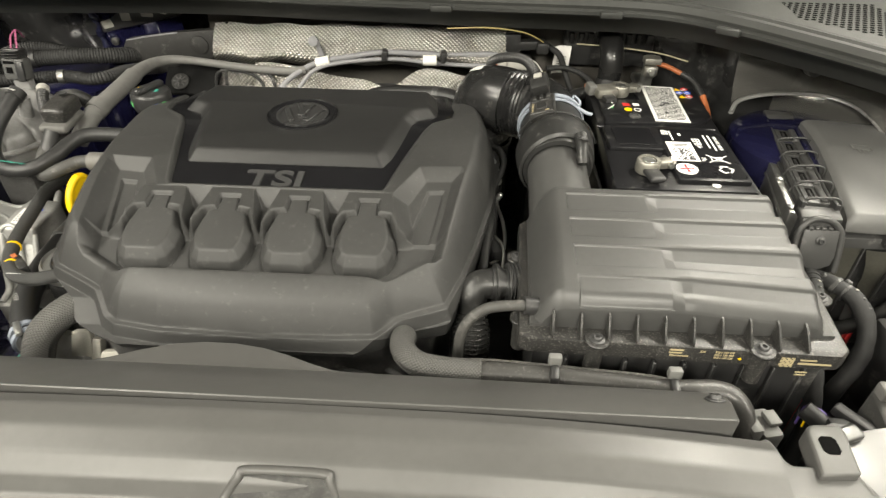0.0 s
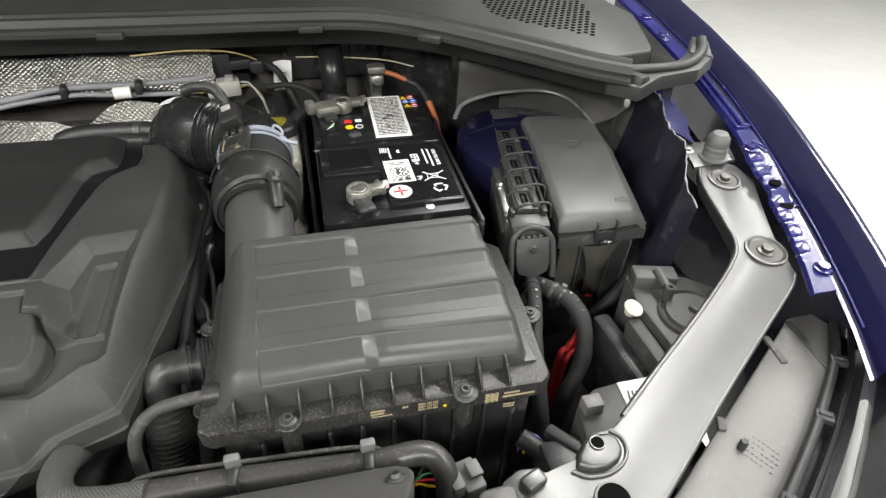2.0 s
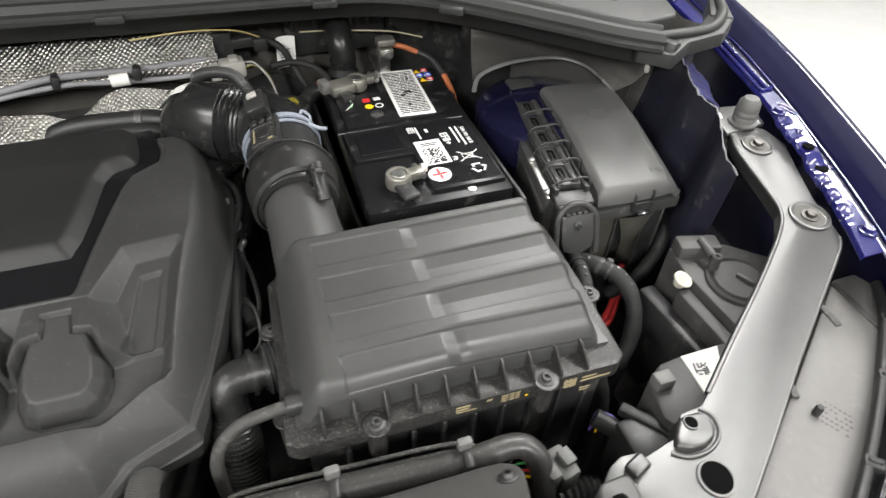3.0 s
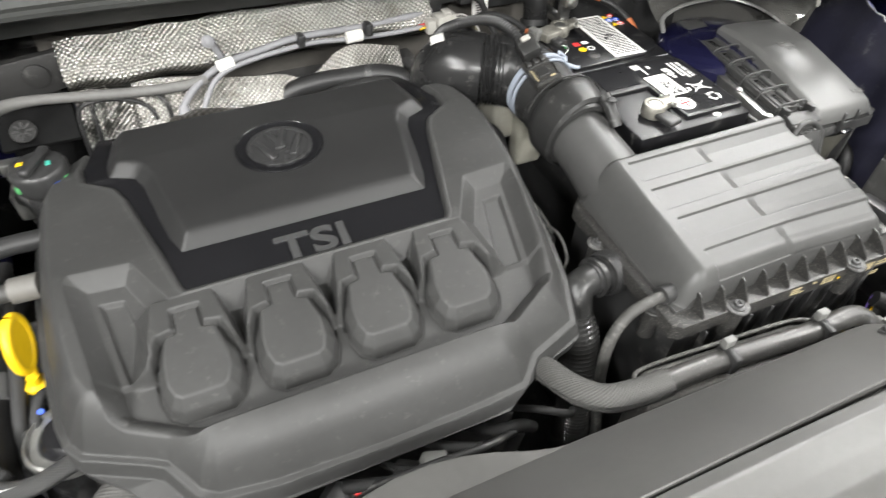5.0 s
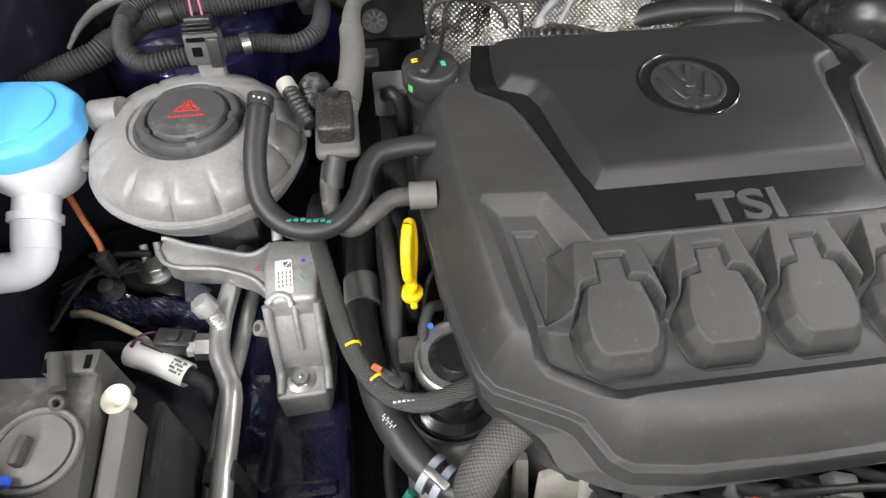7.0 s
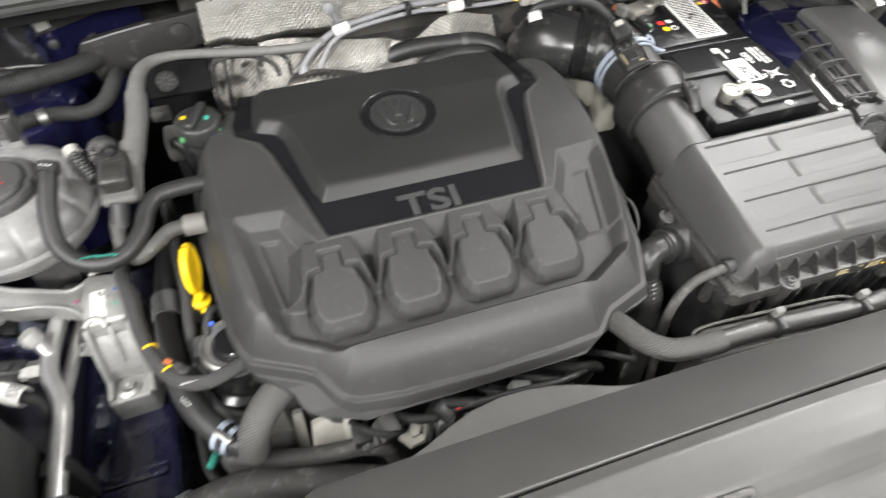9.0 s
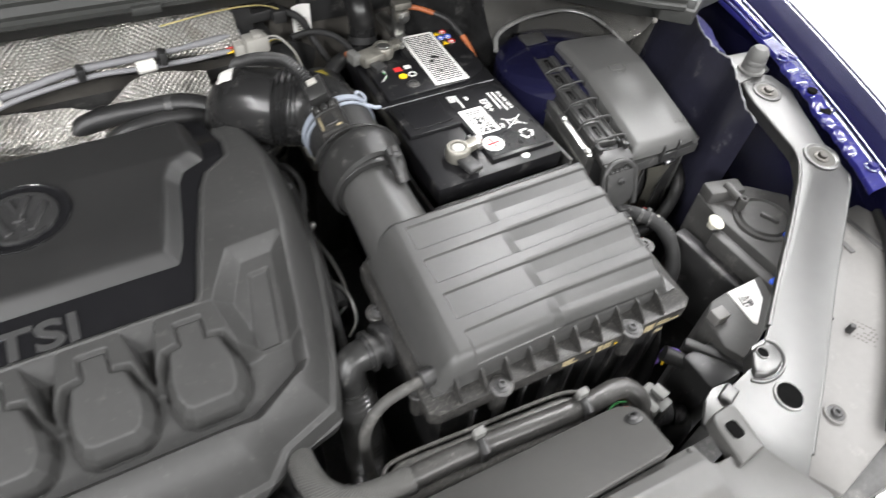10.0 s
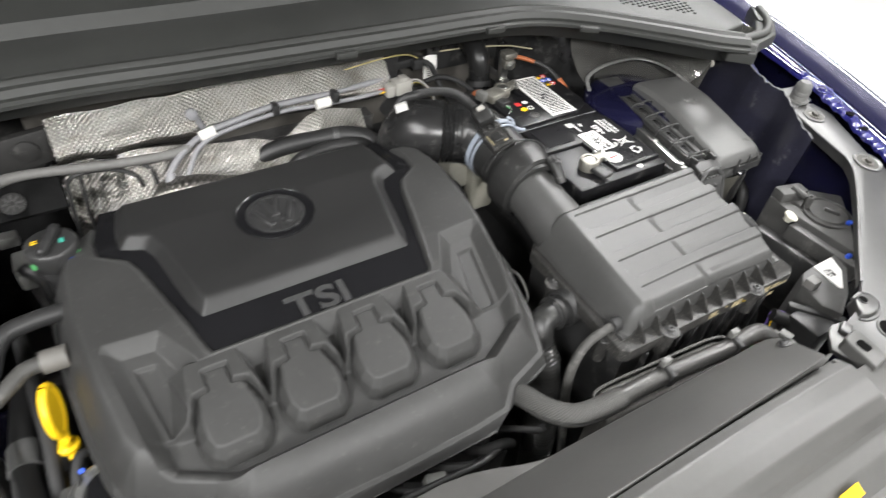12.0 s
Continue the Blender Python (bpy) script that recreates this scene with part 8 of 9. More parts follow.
gpipe = thing("grey_sleeved_pipe", (-0.52, 0.95, 0.93), "grey sleeved pipe rising to the bulkhead", "pipe")
GREYSL = finish("dusty_grey_sleeve", (0.13, 0.128, 0.122), 0.62, var=0.14, grain=0.3, gscale=400, dust=0.1)
part("sleeve", tube([(-0.538, 0.862, 0.930), (-0.531, 0.900, 0.952), (-0.523, 0.935, 0.962), (-0.517, 0.985, 0.968), (-0.5165, 1.03, 0.971)], 0.0138, 22), GREYSL, gpipe)
part("collar", tube([(-0.529, 0.914, 0.957), (-0.525, 0.932, 0.962)], 0.0160, 22), GREYSL, gpipe)
part("bent_pipe", tube([(-0.5165, 1.02, 0.971), (-0.515, 1.06, 0.971), (-0.508, 1.095, 0.969), (-0.490, 1.118, 0.966), (-0.460, 1.127, 0.963), (-0.42, 1.125, 0.960), (-0.34, 1.112, 0.957), (-0.27, 1.102, 0.958), (-0.235, 1.102, 0.962)], lambda s: 0.0120 - 0.0048 * min(1, s * 2.5), 18), GREYSL, gpipe)

shroud = thing("bulkhead_shroud", (-0.49, 1.17, 0.90), "dark grey plastic shroud beside the heat shield", "shroud")
xz = [(-0.596, 0.972), (-0.585, 0.988), (-0.484, 1.004), (-0.400, 1.012), (-0.392, 0.962), (-0.482, 0.946), (-0.535, 0.922), (-0.582, 0.918)]
part("panel", prism(xz, 0.0, 0.012, bev=0.003, seg=2).turn(pose(0, 1.168, 0, 90, 0, 0)), SHROUD, shroud)
part("edge_lip", tube([(-0.585, 1.158, 0.986), (-0.54, 1.157, 0.995), (-0.484, 1.157, 1.003)], 0.0016, 8), CABLE, shroud, "pale worn edge")
part("round_clip", lathe([(0.017, 0.0), (0.0165, 0.003), (0.012, 0.0045), (0.0, 0.005)], (-0.446, 1.156, 0.982), (90, 0, 0), 28), SHROUD, shroud, "round plastic clip")
part("back_stay", box(-0.49, 1.23, 0.955, 0.12, 0.13, 0.02, 0.004), SHROUD, shroud)

strut = thing("hinge_bracket", (-0.59, 1.23, 0.96), "black hinge bracket with worn bare metal patches", "bracket")
part("arm", box(-0.59, 1.215, 1.012, 0.19, 0.03, 0.030, 0.006, rot=(0, -12, 4)), BLACK, strut)
for k, (px_, pz_) in enumerate(((-0.636, 0.998), (-0.598, 1.012), (-0.556, 1.020), (-0.527, 1.026))):
    part("bare_patch", box(px_, 1.1985 + 0.002 * k, pz_ + 0.004, 0.022 - 0.003 * (k % 2), 0.006, 0.016, 0.003, rot=(0, -14 + 9 * k, 6)), PALEPL, strut, "worn bare patch")
part("bolt_head", lathe([(0.008, 0), (0.008, 0.006), (0.005, 0.008), (0, 0.008)], (-0.634, 1.205, 0.968), (90, 0, 0), 12), DARKBOLT, strut)
part("post", box(-0.60, 1.26, 0.97, 0.05, 0.08, 0.06, 0.004), BLACK, strut)

oil = thing("oil_filler_cap", (-0.437, 0.926, 0.92), "black oil filler cap with coloured paint marks", "cap")
part("cap", lathe([(0.027, 0.962), (0.0295, 0.968), (0.0300, 0.985), (0.0280, 0.990), (0.0265, 0.991), (0.0, 0.992)], (-0.437, 0.926, 0), n=48), BLACK, oil)
part("grip", box(-0.437, 0.926, 0.995, 0.012, 0.052, 0.010, 0.004, 3, rot=(0, 0, -24)), BLACK, oil)
part("neck", lathe([(0.020, 0.85), (0.020, 0.945), (0.024, 0.948), (0.024, 0.956), (0.019, 0.958), (0.019, 0.965)], (-0.437, 0.926, 0), n=36), BLACK, oil)
for x, y, w, h, mm, an in ((-0.453, 0.928, 0.007, 0.0018, YELLOW, 10), (-0.453, 0.932, 0.007, 0.0018, YELLOW, 10), (-0.455, 0.930, 0.0018, 0.006, YELLOW, 10), (-0.431, 0.941, 0.006, 0.0020, YELLOW, 30), (-0.428, 0.945, 0.005, 0.0020, YELLOW, 30), (-0.424, 0.922, 0.005, 0.008, TEAL, 5)):
    part("paint_mark", box(x, y, 0.9925, w, h, 0.0012, 0.0003, 1, rot=(0, 0, an)), mm, oil, "dab of bright paint")
for an, mm in ((-140, GREEN), (-55, BLUE), (-30, GREEN)):
    part("paint_mark", box(-0.437 + 0.0297 * math.cos(radians(an)), 0.926 + 0.0297 * math.sin(radians(an)), 0.975, 0.0016, 0.006, 0.008, 0.0004, 1, rot=(0, 0, an)), mm, oil, "dab of bright paint")

dip = thing("dipstick", (-0.481, 0.728, 0.80), "yellow plastic oil dipstick handle", "dipstick")
loop_pts = [(-0.4795 + 0.0047 * math.sin(a), 0.745 + 0.0175 * math.sin(a) + 0.010 * math.cos(a), 0.910 + 0.0245 * math.cos(a)) for a in [k * math.pi / 9 for k in range(18)]]
part("handle", tube(loop_pts + loop_pts[:1], 0.0052, 16, 4, caps=False), YELLOW, dip)
web = [(-0.4795 + 0.0047 * math.sin(a), 0.745 + 0.0175 * math.sin(a) + 0.010 * math.cos(a), 0.910 + 0.0245 * math.cos(a)) for a in [k * math.pi / 12 for k in range(24)]]
side_n = Vector((0.0047, 0.0175, 0)).cross(Vector((0, 0.010, 0.0245))).normalized() * 0.0034
wg = Geo().add([Vector(p) + side_n for p in web] + [Vector(p) - side_n for p in web], [tuple(range(24)), tuple(range(47, 23, -1))] + [(k + 24, (k + 1) % 24 + 24, (k + 1) % 24, k) for k in range(24)])
part("handle_web", wg, YELLOW, dip)
part("handle_neck", tube([(-0.4805, 0.727, 0.866), (-0.4805, 0.7305, 0.876), (-0.480, 0.734, 0.886)], 0.0058, 14), YELLOW, dip)
part("cup", lathe([(0.0065, -0.012), (0.0065, 0.0), (0.0115, 0.001), (0.0115, 0.006), (0.0065, 0.008), (0.006, 0.016)], (-0.4805, 0.727, 0.862), (0, 0, 0), 28), YELLOW, dip)
part("tongue", box(-0.4795, 0.7160, 0.861, 0.007, 0.010, 0.005, 0.002), YELLOW, dip)
part("tube", tube([(-0.4805, 0.727, 0.858), (-0.4805, 0.728, 0.80), (-0.478, 0.73, 0.70), (-0.475, 0.73, 0.53)], 0.0075, 14), BLACK, dip, "black guide tube")

lead = thing("wire_lead", (-0.455, 0.70, 0.80), "thin black wire looped beside the oil filter", "wire")
part("strand", tube([(-0.470, 0.722, 0.80), (-0.466, 0.738, 0.845), (-0.456, 0.752, 0.862), (-0.444, 0.748, 0.866), (-0.440, 0.730, 0.862), (-0.446, 0.712, 0.85), (-0.455, 0.70, 0.80)], 0.0026, 10), SAND, lead)
filt = thing("oil_filter", (-0.448, 0.645, 0.52), "black oil filter with a bright metal ring", "oil filter")
part("canister", lathe([(0.045, 0.62), (0.045, 0.79), (0.047, 0.80), (0.047, 0.808), (0.0375, 0.812), (0.0365, 0.868), (0.034, 0.874)], (-0.448, 0.645, 0), n=48), finish("gloss_black_filter", (0.010, 0.010, 0.010), 0.18, var=0.1), filt)
part("metal_ring", lathe([(0.0368, 0.862), (0.0385, 0.866), (0.0385, 0.878), (0.0365, 0.881), (0.0350, 0.882), (0.0340, 0.878)], (-0.448, 0.645, 0), n=48), STEEL, filt, "bright metal ring")
part("top_plug", lathe([(0.0345, 0.860), (0.0340, 0.876), (0.026, 0.878), (0.022, 0.884), (0.019, 0.887), (0.0, 0.888)], (-0.448, 0.645, 0), n=36), GLOSS, filt)
part("lower_ring", lathe([(0.0475, 0.780), (0.049, 0.783), (0.049, 0.790), (0.0475, 0.793)], (-0.448, 0.645, 0), n=48), STEEL, filt)
part("housing", box(-0.452, 0.600, 0.735, 0.10, 0.11, 0.10, 0.02, 4), CAST, filt, "cast alloy housing")
part("foot", box(-0.45, 0.63, 0.60, 0.06, 0.08, 0.18, 0.006), DEEP, filt)

for nm3, pts, r, mm, lab in (
    ("braided_hose", [(-0.572, 0.870, 0.86), (-0.574, 0.835, 0.875), (-0.570, 0.790, 0.880), (-0.560, 0.742, 0.879), (-0.549, 0.690, 0.877), (-0.535, 0.650, 0.875), (-0.512, 0.618, 0.874), (-0.480, 0.606, 0.875), (-0.445, 0.614, 0.877), (-0.41, 0.63, 0.87)], 0.0088, BRAID, "braided black fuel hose with yellow paint marks"),
    ("coolant_hose", [(-0.522, 0.93, 0.80), (-0.526, 0.87, 0.822), (-0.531, 0.80, 0.828), (-0.533, 0.744, 0.828), (-0.530, 0.690, 0.828), (-0.521, 0.636, 0.826), (-0.502, 0.592, 0.824), (-0.478, 0.560, 0.822), (-0.455, 0.540, 0.822)], 0.0160, RUBBER, "black rubber coolant hose with white print"),
    ("woven_hose", [(-0.452, 0.533, 0.815), (-0.445, 0.545, 0.838), (-0.432, 0.560, 0.852), (-0.412, 0.575, 0.862), (-0.385, 0.590, 0.868)], 0.0185, WOVEN, "grey woven-sleeved hose below the cover"),
    ("radiator_hose", [(-0.620, 0.500, 0.70), (-0.575, 0.509, 0.735), (-0.530, 0.517, 0.750), (-0.47, 0.519, 0.757), (-0.41, 0.506, 0.757), (-0.35, 0.488, 0.75), (-0.30, 0.472, 0.73), (-0.28, 0.46, 0.66)], 0.0215, DUSTHOSE, "thick dusty radiator hose with a silver collar"),
    ("lower_hose", [(-0.46, 0.545, 0.79), (-0.43, 0.530, 0.790), (-0.38, 0.520, 0.785), (-0.33, 0.512, 0.790), (-0.30, 0.505, 0.77), (-0.29, 0.50, 0.70)], 0.0110, DUSTHOSE, "bent dusty hose below the cover")):
    h = thing(nm3, pts[-1], lab, "hose")
    part("hose", tube(pts, r, 22), mm, h)
    if nm3 == "braided_hose":
        for k, q in enumerate((4, 5)):
            a, b = Vector(pts[q]), Vector(pts[q + 1])
            part("yellow_band", tube([a.lerp(b, 0.52), a.lerp(b, 0.58)], r + 0.0006, 18), YELLOW, h, "yellow paint band")
        part("orange_mark", box(-0.520, 0.640, 0.8838, 0.009, 0.006, 0.002, 0.0005, 1, rot=(0, 0, -40)), ORANGE, h)
        part("clamp_block", box(-0.512, 0.634, 0.872, 0.012, 0.034, 0.016, 0.003, rot=(0, 0, 48)), BLACK, h, "black hose clip")
        part("clamp_block", box(-0.521, 0.624, 0.870, 0.010, 0.030, 0.016, 0.003, rot=(0, 0, 48)), BLACK, h, "black hose clip")
        part("white_print", bars([(0.004 * k, 0, 0.0025, 0.0022) for k in range(6)], pose(-0.507, 0.6065, 0.8828, -20, 0, 2), 0.0003), PRINT, h)
    if nm3 == "coolant_hose":
        part("white_print", bars([(0.0022 * j, 0.0024 * k, 0.0010, 0.0009) for k in range(7) for j in range(3) if (k * 2 + j) % 4], pose(-0.512, 0.600, 0.8415, 0, -12, 38), 0.0004), PRINT, h, "white printed marks")
        for e in (0.0, 0.010):
            part("hose_clamp", tube([(-0.484 + e, 0.565 - e, 0.822), (-0.479 + e, 0.560 - e, 0.822)], 0.0190, 22), RINGPL, h, "pale spring clamp")
        part("clamp_tab", box(-0.478, 0.552, 0.842, 0.026, 0.008, 0.006, 0.002, rot=(0, 0, -50)), STEEL, h)
        part("upper_collar", tube([(-0.5315, 0.775, 0.828), (-0.532, 0.742, 0.828)], 0.0195, 22), finish("grey_collar", (0.10, 0.10, 0.098), 0.5), h, "grey collar")
    if nm3 == "radiator_hose":
        part("silver_collar", tube([(-0.560, 0.5118, 0.742), (-0.536, 0.516, 0.749)], 0.0255, 24), PIPE, h, "silver collar")
        part("end_fitting", tube([(-0.605, 0.503, 0.715), (-0.560, 0.5118, 0.742)], 0.0175, 20), PIPE, h)

# thin looms in the gap beside the cover
for pts, r in (([(-0.505, 0.88, 0.90), (-0.500, 0.80, 0.885), (-0.497, 0.74, 0.87), (-0.50, 0.68, 0.84), (-0.49, 0.64, 0.78)], 0.008), ([(-0.455, 0.700, 0.88), (-0.468, 0.690, 0.888), (-0.476, 0.668, 0.875), (-0.478, 0.640, 0.84)], 0.0055), ([(-0.51, 0.63, 0.80), (-0.52, 0.59, 0.76), (-0.515, 0.55, 0.74), (-0.49, 0.53, 0.76)], 0.006)):
    c = thing("cable_loom", pts[-1], "taped black loom beside the engine cover", "cable")
    part("sheath", tube(pts, r, 12), SAND, c)
gb = thing("coolant_flange", (-0.505, 0.72, 0.60), "black plastic coolant flange beside the engine", "flange")
part("body", box(-0.502, 0.760, 0.77, 0.030, 0.20, 0.12, 0.01, 3), BLACK, gb)
part("rib", box(-0.496, 0.690, 0.832, 0.016, 0.05, 0.03, 0.005, rot=(0, 0, 8)), BLACK, gb)
part("grey_plug", box(-0.487, 0.672, 0.842, 0.026, 0.030, 0.022, 0.004), finish("dusty_dark_plug", (0.06, 0.06, 0.058), 0.6), gb)
part("blue_dot", lathe([(0.0028, 0), (0.0028, 0.004), (0, 0.004)], (-0.468, 0.676, 0.884), (30, 0, 0), 12), BLUE, gb, "violet-blue plug")
part("leg", box(-0.50, 0.76, 0.62, 0.03, 0.15, 0.20, 0.004), DEEP, gb)
part("green_tip", tube([(-0.510, 0.552, 0.772), (-0.500, 0.560, 0.785)], 0.005, 12), TEAL, gb)

# engine mount, bolts and the silver pipe
mount = thing("engine_mount", (-0.62, 0.76, 0.70), "cast aluminium engine mount bolted to the rail", "engine mount")
CASTW = finish("weathered_cast_aluminium", (0.37, 0.37, 0.355), 0.5, metal=0.5, var=0.14, vscale=22, grain=0.6, gscale=900, gdist=0.0005, dust=0.3, dscale=50, dcol=(0.16, 0.15, 0.13))
part("foot_block", prism([(-0.636, 0.686), (-0.582, 0.688), (-0.576, 0.724), (-0.574, 0.76), (-0.636, 0.76), (-0.638, 0.72)], 0.698, 0.746, bev=0.004, seg=3), CASTW, mount)
part("body", prism([(-0.630, 0.748), (-0.577, 0.748), (-0.574, 0.800), (-0.578, 0.826), (-0.628, 0.832), (-0.634, 0.80)], 0.70, 0.845, bev=0.006, seg=3), CASTW, mount)
slope = lambda x, y: 0.758 + 0.083 * max(0.0, min(1.0, (y - 0.716) / 0.036)) ** 0.8
part("sloped_web", prism([(-0.635, 0.722), (-0.579, 0.722), (-0.577, 0.735), (-0.575, 0.756), (-0.632, 0.756), (-0.635, 0.74)], 0.72, 0, bev=0.003, seg=2, top=lambda x, y: slope(x, y) - 0.011), CASTW, mount)
for rx_, rw in ((-0.631, 0.008), (-0.603, 0.005), (-0.579, 0.008)):
    part("web", tube([(rx_, 0.692 + 0.0085 * k, (slope(0, 0.692 + 0.0085 * k) - 0.007) if k > 2 else 0.746 + 0.002 * k) for k in range(4 if rw < 0.006 else 0, 8)], rw * 0.62, 10, 3), CASTW, mount)
part("web_hoop", tube([(-0.628, 0.747, 0.842), (-0.622, 0.754, 0.8445), (-0.614, 0.756, 0.8445), (-0.606, 0.752, 0.843), (-0.604, 0.745, 0.838)], 0.0040, 10, 4), CASTW, mount)
arm_poly = [(-0.752, 0.860), (-0.743, 0.857), (-0.720, 0.846), (-0.696, 0.838), (-0.672, 0.829), (-0.653, 0.824), (-0.640, 0.828), (-0.630, 0.836), (-0.612, 0.836), (-0.600, 0.82), (-0.606, 0.78), (-0.630, 0.770), (-0.640, 0.783), (-0.651, 0.793), (-0.670, 0.802), (-0.686, 0.808), (-0.708, 0.812), (-0.726, 0.815), (-0.744, 0.824), (-0.754, 0.842)]
part("arm", prism(arm_poly, 0.802, 0.830, bev=0.003, seg=3), CASTW, mount)
for rim in (arm_poly[0:8], arm_poly[11:20]):
    part("arm_rim", tube([(x, y, 0.831) for x, y in rim], 0.0030, 12, 6), CASTW, mount)
for bx_, by_ in ((-0.590, 0.828), (-0.622, 0.838)):
    part("horn", lathe([(0.0065, 0), (0.0050, 0.020), (0.003, 0.024), (0, 0.024)], (bx_, by_, 0.834), (-50, 0, 0), 14), CASTW, mount)
for bx_, by_ in ((-0.772, 0.882), (-0.788, 0.880)):
    part("arm_pin", tube([(bx_, by_, 0.800), (bx_ + 0.001, by_ - 0.012, 0.790), (bx_ + 0.001, by_ - 0.022, 0.782)], 0.0050, 14), CASTW, mount)
part("blue_dot", lathe([(0.002, 0), (0.002, 0.0005), (0, 0.0005)], (-0.591, 0.797, 0.8455), n=10), BLUE, mount)
part("chalk_mark", tube([(-0.594, 0.778, 0.8455), (-0.590, 0.772, 0.8455), (-0.586, 0.773, 0.8455)], 0.0007, 6), TEAL, mount)
part("arm_pad", lathe([(0.0150, 0.774), (0.0150, 0.780), (0.0130, 0.783), (0.0, 0.783)], (-0.773, 0.853, 0), n=28), CASTW, mount)
shared("bolt", HEX, mount, (-0.773, 0.853, 0.783), (0, 0, 12), 1.75, "large flange bolt")
shared("bolt", HEX, mount, (-0.609, 0.707, 0.746), (0, 0, 10), 1.35, "large flange bolt")
part("bolt_stud", lathe([(0.0030, 0), (0.0030, 0.008), (0.0020, 0.009), (0, 0.009)], (-0.609, 0.707, 0.750), n=12), STEEL, mount)
part("boss", tube([(-0.630, 0.750, 0.785), (-0.646, 0.745, 0.803)], 0.0088, 18), CASTW, mount)
part("boss_hole", lathe([(0.004, 0), (0.004, 0.0012), (0, 0.0012)], (-0.6462, 0.7449, 0.8036), (15, -40, 0), 16), DEEP, mount)
part("label", box(-0.611, 0.778, 0.8456, 0.018, 0.044, 0.0008, 0.0003, 1, rot=(0, 0, 4)), PAPER, mount, "white paper label")
part("label_print", bars([(-0.0055 + 0.004 * (k % 4), -0.012 + 0.0055 * (k // 4), 0.0012, 0.0036) for k in range(16)] + [(0.001 + 0.0020 * (k % 4), 0.012 + 0.0020 * (k // 4), 0.0016, 0.0016) for k in range(16) if k % 5], pose(-0.611, 0.778, 0.8462, 0, 0, 4), 0.0002), INK, mount)
part("pink_dot", lathe([(0.003, 0), (0.003, 0.0005), (0, 0.0005)], (-0.644, 0.803, 0.8302), n=10), PINK, mount)
part("back_plate", prism([(-0.826, 0.882), (-0.770, 0.884), (-0.748, 0.850), (-0.744, 0.818), (-0.760, 0.822), (-0.800, 0.842), (-0.822, 0.850)], 0.750, 0.774, bev=0.003), BLACKMET, mount, "black painted plate")

ac = thing("refrigerant_pipe", (-0.675, 0.65, 0.62), "bent silver aluminium refrigerant pipe with a capped port", "pipe")
part("main_pipe", tube([(-0.672, 0.89, 0.77), (-0.678, 0.85, 0.785), (-0.682, 0.80, 0.795), (-0.686, 0.755, 0.800), (-0.685, 0.722, 0.800), (-0.676, 0.697, 0.798), (-0.670, 0.675, 0.796), (-0.671, 0.645, 0.792), (-0.674, 0.590, 0.788), (-0.674, 0.545, 0.780), (-0.655, 0.515, 0.760), (-0.64, 0.505, 0.74)], 0.0110, 22), PIPE, ac)
part("second_pipe", tube([(-0.655, 0.88, 0.765), (-0.664, 0.80, 0.772), (-0.672, 0.73, 0.775), (-0.682, 0.68, 0.772), (-0.690, 0.60, 0.768), (-0.690, 0.53, 0.755), (-0.69, 0.45, 0.74)], 0.0085, 18), PIPE, ac)
part("port_stub", tube([(-0.684, 0.750, 0.805), (-0.691, 0.758, 0.825)], 0.0085, 16, ribs=0.0006, pitch=0.003), PIPE, ac)
part("port_cap", lathe([(0.0125, 0), (0.0125, 0.014), (0.010, 0.017), (0.0, 0.017)], (-0.692, 0.7595, 0.824), (-14, -24, 0), 8), finish("grey_port_cap", (0.30, 0.30, 0.285), 0.5), ac, "grey port cap")
part("sensor_nut", lathe([(0.014, 0), (0.014, 0.014), (0.010, 0.016), (0.010, 0.022)], (-0.694, 0.729, 0.802), (0, -80, 0), 6), STEEL, ac)
part("sensor_lock", box(-0.728, 0.737, 0.818, 0.012, 0.012, 0.004, 0.001, rot=(0, 0, -12)), BLACK, ac)
part("sensor_body", box(-0.729, 0.738, 0.804, 0.040, 0.022, 0.024, 0.004, rot=(0, 0, -12)), BLACK, ac, "black pressure sensor")
part("clamp", box(-0.676, 0.60, 0.72, 0.03, 0.02, 0.15, 0.003), BLACK, ac)
sleeve = thing("taped_sleeve", (-0.765, 0.69, 0.74), "white cloth tape sleeve printed in black on a loom", "sleeve")
part("sleeve", tube([(-0.781, 0.7405, 0.788), (-0.766, 0.7330, 0.789), (-0.750, 0.7245, 0.789), (-0.734, 0.7155, 0.788), (-0.718, 0.7065, 0.786)], lambda s: 0.0145 - 0.0015 * s, 24, caps=False), PAPER, sleeve)
part("inner_loom", tube([(-0.830, 0.762, 0.77), (-0.785, 0.743, 0.785), (-0.718, 0.7065, 0.784), (-0.700, 0.695, 0.775), (-0.69, 0.66, 0.74)], 0.0085, 14), SAND, sleeve)
part("loom", tube([(-0.864, 0.811, 0.770), (-0.845, 0.803, 0.780), (-0.820, 0.789, 0.785), (-0.795, 0.774, 0.786), (-0.774, 0.760, 0.784), (-0.762, 0.748, 0.776)], lambda s: 0.0052 - 0.0015 * s, 12), finish("cream_sleeve", (0.55, 0.50, 0.36), 0.55), sleeve, "cream loom sleeve")
part("print", bars([(-0.004 + 0.0022 * k, -0.003 + 0.004 * j, 0.0014, 0.0026) for k in range(7) for j in range(4) if (k * 3 + j) % 5], pose(-0.730, 0.7090, 0.8010, 0, 10, -29), 0.0003), INK, sleeve)
part("print", bars([(-0.026 + 0.0035 * k, 0.008, 0.0024, 0.0022) for k in range(8)], pose(-0.746, 0.7215, 0.8023, -8, 4, -29), 0.0003), INK, sleeve)
